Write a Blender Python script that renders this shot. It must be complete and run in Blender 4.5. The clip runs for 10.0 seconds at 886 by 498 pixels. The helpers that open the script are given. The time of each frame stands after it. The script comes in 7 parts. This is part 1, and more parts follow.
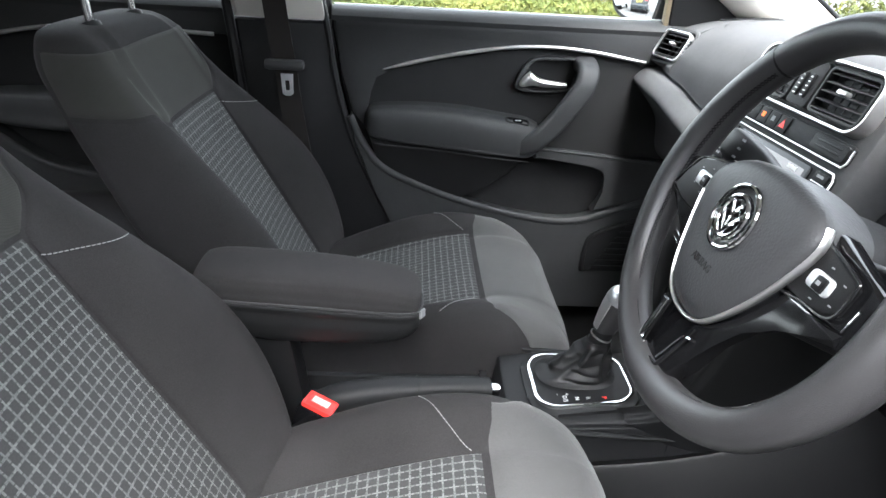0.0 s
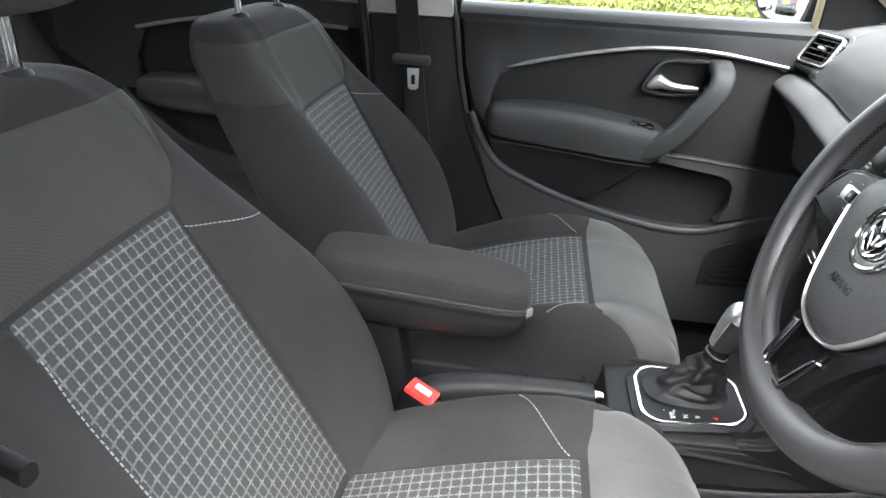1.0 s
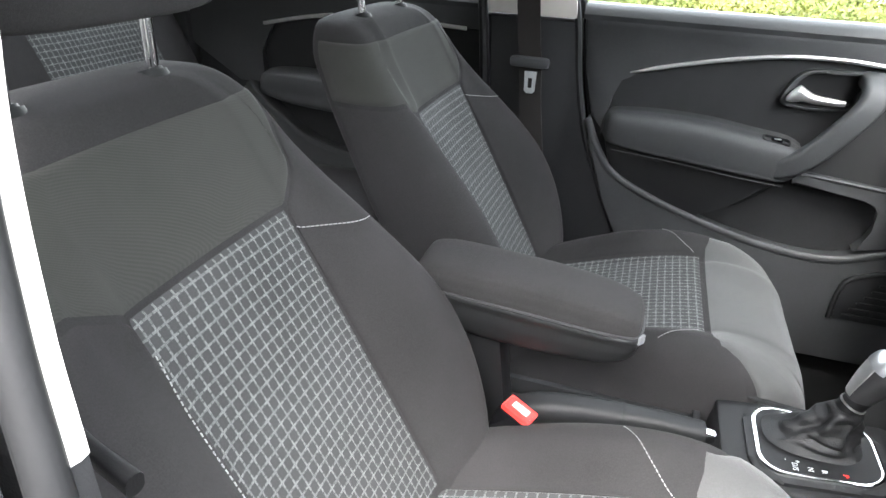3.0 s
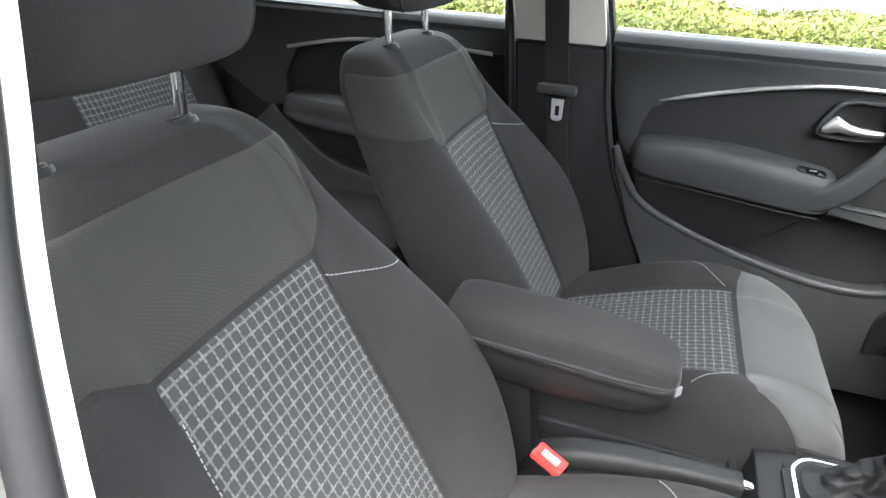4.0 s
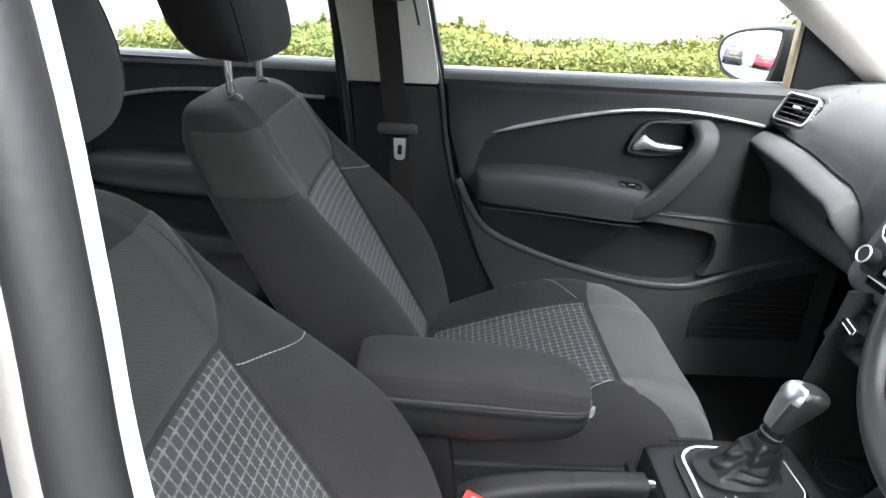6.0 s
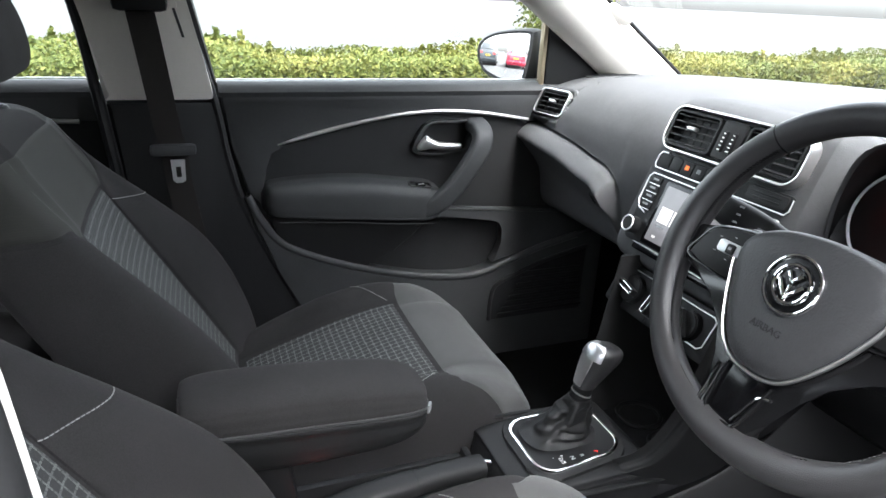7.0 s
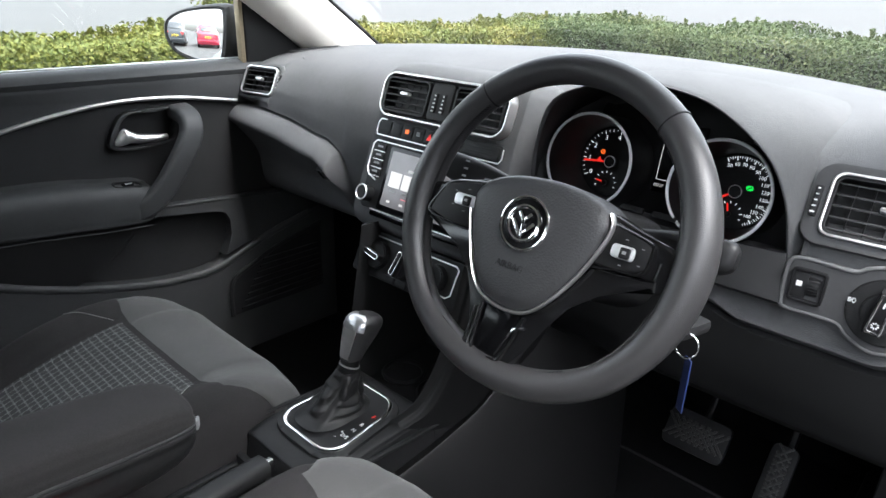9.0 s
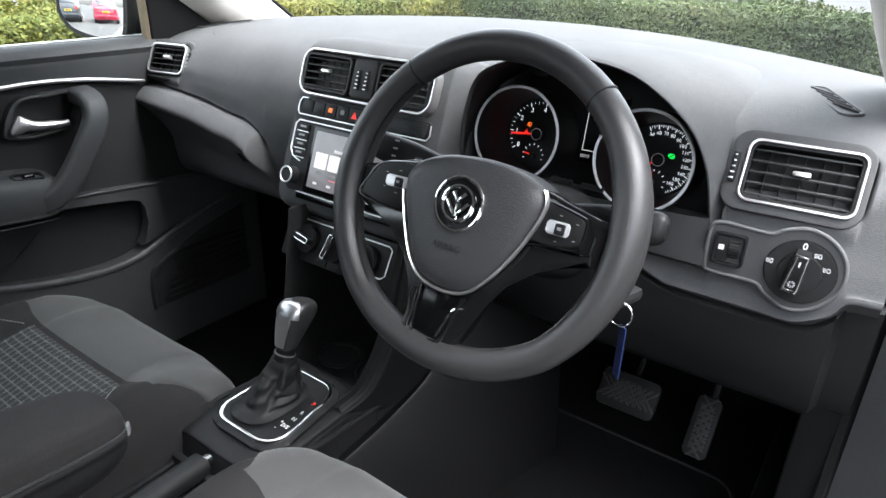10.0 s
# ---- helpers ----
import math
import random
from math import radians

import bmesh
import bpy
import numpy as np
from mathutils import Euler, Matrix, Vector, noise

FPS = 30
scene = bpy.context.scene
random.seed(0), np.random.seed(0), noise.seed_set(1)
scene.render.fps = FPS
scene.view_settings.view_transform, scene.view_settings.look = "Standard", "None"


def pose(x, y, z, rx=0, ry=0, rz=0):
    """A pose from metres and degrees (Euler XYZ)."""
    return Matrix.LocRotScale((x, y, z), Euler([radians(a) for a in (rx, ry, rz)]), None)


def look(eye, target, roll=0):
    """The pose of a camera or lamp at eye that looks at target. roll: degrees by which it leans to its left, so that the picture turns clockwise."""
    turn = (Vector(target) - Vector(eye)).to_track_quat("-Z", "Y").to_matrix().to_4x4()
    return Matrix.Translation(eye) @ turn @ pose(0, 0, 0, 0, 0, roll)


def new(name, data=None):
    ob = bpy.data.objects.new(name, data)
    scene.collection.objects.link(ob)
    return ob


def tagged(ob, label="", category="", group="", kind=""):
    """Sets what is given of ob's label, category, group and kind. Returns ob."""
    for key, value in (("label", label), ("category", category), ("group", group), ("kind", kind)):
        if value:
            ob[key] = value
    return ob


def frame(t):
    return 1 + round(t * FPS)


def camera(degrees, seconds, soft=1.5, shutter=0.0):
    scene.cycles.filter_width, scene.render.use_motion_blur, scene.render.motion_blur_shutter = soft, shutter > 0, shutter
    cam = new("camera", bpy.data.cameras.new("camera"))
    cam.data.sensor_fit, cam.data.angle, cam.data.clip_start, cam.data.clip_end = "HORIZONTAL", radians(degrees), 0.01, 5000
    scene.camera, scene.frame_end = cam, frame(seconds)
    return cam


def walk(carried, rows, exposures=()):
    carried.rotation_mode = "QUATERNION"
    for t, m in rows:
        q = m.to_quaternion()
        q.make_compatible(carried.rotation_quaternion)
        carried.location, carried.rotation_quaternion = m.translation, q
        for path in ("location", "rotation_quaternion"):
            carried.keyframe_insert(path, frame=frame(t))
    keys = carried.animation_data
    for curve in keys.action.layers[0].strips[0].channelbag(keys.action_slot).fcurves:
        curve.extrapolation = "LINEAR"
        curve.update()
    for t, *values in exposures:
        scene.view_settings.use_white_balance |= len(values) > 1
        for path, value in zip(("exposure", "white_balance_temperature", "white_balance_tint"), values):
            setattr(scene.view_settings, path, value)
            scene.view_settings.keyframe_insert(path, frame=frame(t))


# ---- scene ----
cam = camera(68.7, 10.0)
PATH = [
    (0, (-0.27, -0.823, 1.013), (-0.154, 0.978, 0.151), 3.4),
    (0.5, (-0.273, -0.827, 1.013), (-0.341, 0.971, 0.14), 3.3),
    (1, (-0.276, -0.827, 1.011), (-0.489, 0.955, 0.128), 3.2),
    (1.5, (-0.28, -0.827, 1.009), (-0.607, 0.934, 0.119), 3.1),
    (2, (-0.279, -0.826, 1.01), (-0.701, 0.911, 0.112), 3.0),
    (3.5, (-0.312, -0.776, 1.027), (-0.84, 0.928, 0.123), 2.9),
    (4, (-0.329, -0.763, 1.046), (-0.881, 0.942, 0.157), 2.9),
    (4.5, (-0.353, -0.757, 1.052), (-0.909, 0.956, 0.181), 3.0),
    (5, (-0.387, -0.754, 1.063), (-0.884, 0.988, 0.214), 3.0),
    (6.5, (-0.485, -0.738, 1.052), (-0.096, 1.075, 0.302), 2.9),
    (7, (-0.5, -0.731, 1.052), (0.189, 1.001, 0.326), 2.7),
    (7.5, (-0.514, -0.722, 1.048), (0.416, 0.897, 0.331), 2.4),
    (8, (-0.515, -0.715, 1.048), (0.595, 0.782, 0.32), 2.1),
    (8.5, (-0.519, -0.708, 1.048), (0.742, 0.656, 0.309), 2.1),
    (9, (-0.517, -0.705, 1.045), (0.846, 0.547, 0.288), 1.8),
    (9.5, (-0.513, -0.698, 1.048), (0.919, 0.452, 0.257), 1.7),
    (10, (-0.512, -0.689, 1.052), (0.968, 0.366, 0.219), 1.5),
]
EXPOSURES = [(0.0, 3.85), (1.0, 4.2), (2.0, 4.5), (3.5, 4.6), (4.5, 4.6), (5.2, 4.45), (6.5, 3.9), (7.5, 3.4), (9.0, 3.2), (10.0, 3.3)]
walk(cam, [(t, look(eye, target, roll)) for t, eye, target, roll in PATH], [(t, stops, 6380 if 1 <= t < 6 else 6220, 9) for t, stops in EXPOSURES])

# ---- light ----
SUN_EL, SUN_AZ = 64.0, -92.0
world = bpy.data.worlds.new("overcast_sky")
scene.world = world
world.use_nodes = True
wn, wl = world.node_tree.nodes, world.node_tree.links
sky = wn.new("ShaderNodeTexSky")
sky.sky_type, sky.sun_disc = "NISHITA", False
sky.sun_elevation, sky.sun_rotation = radians(SUN_EL), radians(90 - SUN_AZ)
sky.dust_density, sky.air_density = 4.0, 1.0
grey = wn.new("ShaderNodeHueSaturation")
grey.inputs["Saturation"].default_value = 0.22
wl.new(sky.outputs[0], grey.inputs["Color"])
wl.new(grey.outputs[0], wn["Background"].inputs["Color"])
wn["Background"].inputs["Strength"].default_value = 0.15
sun = new("sun", bpy.data.lights.new("sun", "SUN"))
sun.data.energy, sun.data.angle, sun.data.color = 0.34, radians(40), (1.0, 0.97, 0.93)
ce = math.cos(radians(SUN_EL))
sun.matrix_world = look((5 * ce * math.cos(radians(SUN_AZ)), 5 * ce * math.sin(radians(SUN_AZ)), 5 * math.sin(radians(SUN_EL))), (0, 0, 0))


# ---- materials ----
def material(name):
    m = bpy.data.materials.new(name)
    m.use_nodes = True
    n = m.node_tree.nodes
    return m, n, m.node_tree.links, n["Principled BSDF"]


def math_node(n, l, op, a, b=None, c=None):
    k = n.new("ShaderNodeMath")
    k.operation = op
    for i, v in enumerate((a, b, c)):
        if v is None:
            continue
        if isinstance(v, (int, float)):
            k.inputs[i].default_value = v
        else:
            l.new(v, k.inputs[i])
    return k.outputs[0]


def noise_node(n, l, scale, detail=4.0, vector=None, rough=0.55):
    k = n.new("ShaderNodeTexNoise")
    k.inputs["Scale"].default_value, k.inputs["Detail"].default_value = scale, detail
    k.inputs["Roughness"].default_value = rough
    if vector is None:
        vector = n.new("ShaderNodeTexCoord").outputs["Object"]
    l.new(vector, k.inputs["Vector"])
    return k.outputs["Fac"]


def ramp(n, l, fac, stops):
    k = n.new("ShaderNodeValToRGB")
    e = k.color_ramp.elements
    while len(e) < len(stops):
        e.new(0.5)
    for el, (p, c) in zip(e, stops):
        el.position, el.color = p, (*c, 1)
    l.new(fac, k.inputs["Fac"])
    return k.outputs["Color"]


def shade(c, f):
    return tuple(min(1.0, v * f) for v in c)


def bump(n, l, bsdf, height, strength, distance):
    k = n.new("ShaderNodeBump")
    k.inputs["Strength"].default_value, k.inputs["Distance"].default_value = strength, distance
    l.new(height, k.inputs["Height"])
    l.new(k.outputs[0], bsdf.inputs["Normal"])


def plastic(name, colour, rough=0.5, grain=700.0, depth=0.35, vary=0.18, metal=0.0, coat=0.0, spec=0.35):
    """Moulded plastic with a fine leather grain, smudges and dust."""
    m, n, l, b = material(name)
    big = noise_node(n, l, 7.0, 5.0)
    fine = noise_node(n, l, 160.0, 3.0)
    mixed = math_node(n, l, "ADD", math_node(n, l, "MULTIPLY", big, 0.75), math_node(n, l, "MULTIPLY", fine, 0.25))
    l.new(ramp(n, l, mixed, [(0.3, shade(colour, 1 - vary)), (0.7, shade(colour, 1 + vary))]), b.inputs["Base Color"])
    l.new(math_node(n, l, "MULTIPLY_ADD", big, 0.16, rough - 0.08), b.inputs["Roughness"])
    b.inputs["Metallic"].default_value, b.inputs["Coat Weight"].default_value = metal, coat
    b.inputs["Specular IOR Level"].default_value = spec
    if depth:
        v = n.new("ShaderNodeTexVoronoi")
        v.inputs["Scale"].default_value = grain
        l.new(n.new("ShaderNodeTexCoord").outputs["Object"], v.inputs["Vector"])
        bump(n, l, b, v.outputs["Distance"], depth, 0.0006)
    return m


def cloth(name, colour, weave=1500.0, depth=0.5, vary=0.38, sheen=0.25, speck=0.42):
    """Flat woven car cloth: fine weave, lint and slow shade changes."""
    m, n, l, b = material(name)
    big, fine = noise_node(n, l, 5.0, 6.0), noise_node(n, l, 650.0, 3.0)
    mixed = math_node(n, l, "ADD", math_node(n, l, "MULTIPLY", big, 1 - speck), math_node(n, l, "MULTIPLY", fine, speck))
    l.new(ramp(n, l, mixed, [(0.3, shade(colour, 1 - vary)), (0.72, shade(colour, 1 + vary))]), b.inputs["Base Color"])
    b.inputs["Roughness"].default_value = 0.92
    b.inputs["Sheen Weight"].default_value, b.inputs["Sheen Roughness"].default_value = sheen, 0.45
    b.inputs["Specular IOR Level"].default_value = 0.12
    bump(n, l, b, noise_node(n, l, weave, 1.0), depth, 0.0005)
    return m


def uv_axes(n, l):
    s = n.new("ShaderNodeSeparateXYZ")
    l.new(n.new("ShaderNodeTexCoord").outputs["UV"], s.inputs[0])
    return s.outputs[0], s.outputs[1]


def check_cloth(name, pitch=0.0122):
    """Charcoal cloth with a pale lattice woven out of short dashes; UV in metres."""
    m, n, l, b = material(name)
    u, v = uv_axes(n, l)
    M = lambda op, a, c=None, d=None: math_node(n, l, op, a, c, d)
    fu, fv = M("FRACT", M("DIVIDE", u, pitch)), M("FRACT", M("DIVIDE", v, pitch * 1.1))
    au, av = M("ABSOLUTE", M("SUBTRACT", fu, 0.5)), M("ABSOLUTE", M("SUBTRACT", fv, 0.5))
    line_u = M("MULTIPLY", M("LESS_THAN", au, 0.10), M("LESS_THAN", av, 0.46))
    line_v = M("MULTIPLY", M("LESS_THAN", av, 0.095), M("LESS_THAN", au, 0.46))
    lattice = M("MAXIMUM", line_u, line_v)
    du = M("FRACT", M("MULTIPLY_ADD", u, 1150.0, M("MULTIPLY", v, 560.0)))
    dash = M("MULTIPLY_ADD", M("GREATER_THAN", du, 0.40), 0.72, 0.28)
    fine = noise_node(n, l, 900.0, 2.0)
    cell = M("ADD", M("FLOOR", M("DIVIDE", u, pitch)), M("FLOOR", M("DIVIDE", v, pitch * 1.1)))
    parity = M("MULTIPLY_ADD", M("FRACT", M("MULTIPLY", cell, 0.5)), 0.6, 0.75)
    light = M("MULTIPLY", M("MULTIPLY", M("MULTIPLY", lattice, dash), M("MULTIPLY_ADD", fine, 0.9, 0.5)), parity)
    big = noise_node(n, l, 6.0, 5.0)
    base = ramp(n, l, M("ADD", M("MULTIPLY", big, 0.6), M("MULTIPLY", fine, 0.4)), [(0.3, (0.024, 0.0243, 0.0245)), (0.7, (0.044, 0.0445, 0.045))])
    mix = n.new("ShaderNodeMix")
    mix.data_type = "RGBA"
    l.new(light, mix.inputs[0]), l.new(base, mix.inputs[6])
    mix.inputs[7].default_value = (0.15, 0.155, 0.151, 1)
    l.new(mix.outputs[2], b.inputs["Base Color"])
    b.inputs["Roughness"].default_value, b.inputs["Sheen Weight"].default_value = 0.93, 0.05
    b.inputs["Specular IOR Level"].default_value = 0.25
    bump(n, l, b, M("ADD", M("MULTIPLY", lattice, 0.6), M("MULTIPLY", noise_node(n, l, 1400.0, 1.0), 0.5)), 0.5, 0.0006)
    return m


def twill_cloth(name):
    """Grey-green diagonal rib cloth; UV in metres."""
    m, n, l, b = material(name)
    u, v = uv_axes(n, l)
    M = lambda op, a, c=None, d=None: math_node(n, l, op, a, c, d)
    rib = M("SINE", M("ADD", M("MULTIPLY", u, 900.0), M("MULTIPLY", v, 2300.0)))
    cross = M("SINE", M("SUBTRACT", M("MULTIPLY", u, 2600.0), M("MULTIPLY", v, 900.0)))
    w = M("ADD", M("MULTIPLY_ADD", rib, 0.075, 0.5), M("MULTIPLY", cross, 0.02))
    w = M("ADD", M("MULTIPLY", w, 0.7), M("MULTIPLY", noise_node(n, l, 7.0, 5.0), 0.3))
    l.new(ramp(n, l, w, [(0.2, (0.012, 0.0122, 0.0112)), (0.85, (0.050, 0.0496, 0.0445))]), b.inputs["Base Color"])
    b.inputs["Roughness"].default_value, b.inputs["Sheen Weight"].default_value = 0.92, 0.05
    b.inputs["Specular IOR Level"].default_value = 0.25
    bump(n, l, b, M("ADD", M("MULTIPLY", rib, 0.25), noise_node(n, l, 900.0, 2.0)), 0.3, 0.0004)
    return m


def simple(name, colour, rough=0.4, metal=0.0, emit=0.0, coat=0.0, alpha_glass=False):
    m, n, l, b = material(name)
    k = noise_node(n, l, 35.0, 4.0)
    l.new(ramp(n, l, k, [(0.3, shade(colour, 0.9)), (0.7, shade(colour, 1.1))]), b.inputs["Base Color"])
    l.new(math_node(n, l, "MULTIPLY_ADD", k, 0.08, rough - 0.04), b.inputs["Roughness"])
    b.inputs["Metallic"].default_value, b.inputs["Coat Weight"].default_value = metal, coat
    if emit:
        b.inputs["Emission Color"].default_value, b.inputs["Emission Strength"].default_value = (*colour, 1), emit
    return m


def glass(name, tint=(1, 1, 1), rough=0.0):
    m, n, l, b = material(name)
    n.remove(b)
    out = n["Material Output"]
    tr, gl, mx, fr = n.new("ShaderNodeBsdfTransparent"), n.new("ShaderNodeBsdfGlossy"), n.new("ShaderNodeMixShader"), n.new("ShaderNodeLayerWeight")
    tr.inputs[0].default_value = (*tint, 1)
    gl.inputs["Roughness"].default_value = rough
    fr.inputs["Blend"].default_value = 0.5
    gloss = math_node(n, l, "MULTIPLY_ADD", math_node(n, l, "POWER", fr.outputs["Facing"], 4.0), 0.55, 0.03)
    l.new(gloss, mx.inputs[0]), l.new(tr.outputs[0], mx.inputs[1]), l.new(gl.outputs[0], mx.inputs[2])
    l.new(mx.outputs[0], out.inputs["Surface"])
    return m


DASH = plastic("dash_soft_plastic", (0.087, 0.0878, 0.0900), 0.72, 620, 0.5, spec=0.14)
TRIM = plastic("door_plastic", (0.037, 0.0381, 0.0392), 0.52, 700, 0.35, spec=0.35)
BEZEL = plastic("bezel_plastic", (0.048, 0.0485, 0.050), 0.55, 900, 0.2, spec=0.25)
SOFT = plastic("padded_vinyl", (0.033, 0.0338, 0.0345), 0.6, 900, 0.3, spec=0.3)
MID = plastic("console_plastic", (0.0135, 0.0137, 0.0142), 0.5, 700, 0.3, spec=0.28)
DARK = plastic("dark_plastic", (0.015, 0.0152, 0.016), 0.52, 800, 0.3, spec=0.22)
BLACK = plastic("black_matt_plastic", (0.007, 0.007, 0.0075), 0.45, 900, 0.15, spec=0.25)
RUBBER = plastic("rubber_seal", (0.007, 0.007, 0.0075), 0.6, 300, 0.2)
PIANO = simple("piano_black", (0.004, 0.004, 0.0045), 0.12)
PIANO.node_tree.nodes["Principled BSDF"].inputs["Specular IOR Level"].default_value = 0.3
LEATHER = plastic("wheel_leather", (0.028, 0.0272, 0.028), 0.38, 900, 0.25, 0.16, spec=0.6)
BOOT = plastic("gaiter_leather", (0.012, 0.012, 0.0125), 0.45, 500, 0.6, 0.2)
CHROME = simple("satin_chrome", (0.74, 0.73, 0.72), 0.30, 0.92)
BRIGHT = simple("polished_chrome", (0.9, 0.9, 0.9), 0.05, 1.0)
CLOTH = cloth("bolster_cloth", (0.0250, 0.0238, 0.0242), sheen=0.03)
# plain seat cloth, its colour raised to carry light on the cushion fronts
CLOTH_LIT_FRONT = cloth("lit_front_cloth", (0.068, 0.068, 0.067), 1300, 0.6, 0.30, 0.2, 0.4)
CHECK = check_cloth("check_cloth")
TWILL = twill_cloth("twill_cloth")
INSET = cloth("door_insert_cloth", (0.025, 0.0252, 0.0258), 1200, 0.4, sheen=0.05)
THREAD = simple("grey_thread", (0.24, 0.24, 0.235), 0.8)
CREAM = plastic("cream_trim", (0.60, 0.575, 0.53), 0.65, 500, 0.2, 0.06)
HEAD = cloth("headliner_cloth", (0.62, 0.60, 0.56), 900, 0.4, 0.06)
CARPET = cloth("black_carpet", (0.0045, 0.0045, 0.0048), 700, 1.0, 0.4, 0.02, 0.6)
WEB = cloth("belt_webbing", (0.022, 0.0195, 0.018), 1800, 0.6, 0.15)
RED = simple("red_button", (0.75, 0.03, 0.025), 0.35)
WHITE = simple("white_print", (0.75, 0.75, 0.75), 0.5)
PRINT = simple("grey_print", (0.22, 0.225, 0.23), 0.5)
DARK_CHROME = simple("smoked_chrome", (0.30, 0.30, 0.31), 0.08, 1.0)
SILVER = simple("silver_paint_button", (0.62, 0.63, 0.64), 0.32, 0.6)
BLUE = simple("blue_key_tag", (0.006, 0.014, 0.06), 0.5)
PAINT = simple("graphite_car_paint", (0.013, 0.0135, 0.015), 0.25, 0.3, 0.0, 0.4)
MIRROR = simple("mirror_glass", (0.93, 0.94, 0.94), 0.01, 1.0)
GLASS = glass("window_glass", (0.96, 0.98, 0.97))
L_RED = simple("red_light", (1.0, 0.03, 0.02), 0.5, 0, 0.07)
L_AMBER = simple("amber_light", (1.0, 0.16, 0.02), 0.5, 0, 0.13)
L_GREEN = simple("green_light", (0.02, 0.8, 0.08), 0.5, 0, 0.10)
L_WHITE = simple("white_light", (0.85, 0.88, 0.9), 0.5, 0, 0.10)
L_SCREEN = simple("screen_dark", (0.10, 0.096, 0.10), 0.12, 0, 0.14)
L_TILE = simple("screen_tile", (0.50, 0.48, 0.46), 0.12, 0, 0.12)
L_PINK = simple("screen_pink", (0.55, 0.12, 0.14), 0.12, 0, 0.12)


# ---- mesh helpers ----
def finish(bm, name, mat, parent=None, label="", sharp=38):
    me = bpy.data.meshes.new(name)
    bmesh.ops.recalc_face_normals(bm, faces=bm.faces)
    bm.to_mesh(me)
    bm.free()
    me.polygons.foreach_set("use_smooth", [True] * len(me.polygons))
    me.set_sharp_from_angle(angle=radians(sharp))
    if mat:
        me.materials.append(mat)
    ob = new(name, me)
    if parent:
        ob.parent = parent
    if label:
        ob["label"] = label
    return ob


def part(name, bm, mat, parent, label="", sharp=38):
    return finish(bm, name, mat, parent, label, sharp)


def thing(name, label, category, group="", kind="", at=(0, 0, 0)):
    e = new(name)
    e.empty_display_size = 0.05
    e.location = at
    return tagged(e, label, category, group, kind)


def single(name, bm, mat, label, category, kind="", group="", sharp=38):
    return tagged(finish(bm, name, mat, None, "", sharp), label, category, group, kind)


def spline(pts, n, closed=False):
    """Catmull-Rom through the points: n samples of it."""
    p = np.array(pts, float)
    m = len(p)
    out = []
    span = m if closed else m - 1
    for i in range(n):
        t = i * span / (n if closed else n - 1)
        k = min(int(t), span - 1)
        f = t - k
        if closed:
            a, b, c, d = (p[(k + j - 1) % m] for j in range(4))
        else:
            b, c = p[k], p[k + 1]
            a = p[k - 1] if k > 0 else 2 * b - c
            d = p[k + 2] if k + 2 < m else 2 * c - b
        out.append(0.5 * (2 * b + (c - a) * f + (2 * a - 5 * b + 4 * c - d) * f * f + (3 * b - a - 3 * c + d) * f ** 3))
    return np.array(out)


def grid_bm(g, close_u=False, caps=False):
    """Faces over an array of points g[row][col]."""
    bm = bmesh.new()
    R, C = len(g), len(g[0])
    vs = [[bm.verts.new(tuple(p)) for p in row] for row in g]
    for r in range(R - 1):
        for c in range(C if close_u else C - 1):
            bm.faces.new((vs[r][c], vs[r][(c + 1) % C], vs[r + 1][(c + 1) % C], vs[r + 1][c]))
    if caps:
        bm.faces.new(vs[0][::-1]), bm.faces.new(vs[-1])
    return bm


def net(ctrl, nr, nc, closed=False):
    """A dense, smooth grid through a coarse control net [row][col]."""
    rows = np.array([spline(r, nc, closed) for r in ctrl])
    return np.stack([spline(rows[:, j], nr) for j in range(rows.shape[1])], axis=1)


def at_grid(g, r, c):
    """A point of the grid at fractional row and column (columns wrap)."""
    R, C = g.shape[:2]
    r = min(max(r, 0), R - 1.001)
    r0, c0 = int(r), int(math.floor(c))
    fr, fc = r - r0, c - c0
    q = lambda i, j: g[i, j % C]
    return (q(r0, c0) * (1 - fc) + q(r0, c0 + 1) * fc) * (1 - fr) + (q(r0 + 1, c0) * (1 - fc) + q(r0 + 1, c0 + 1) * fc) * fr


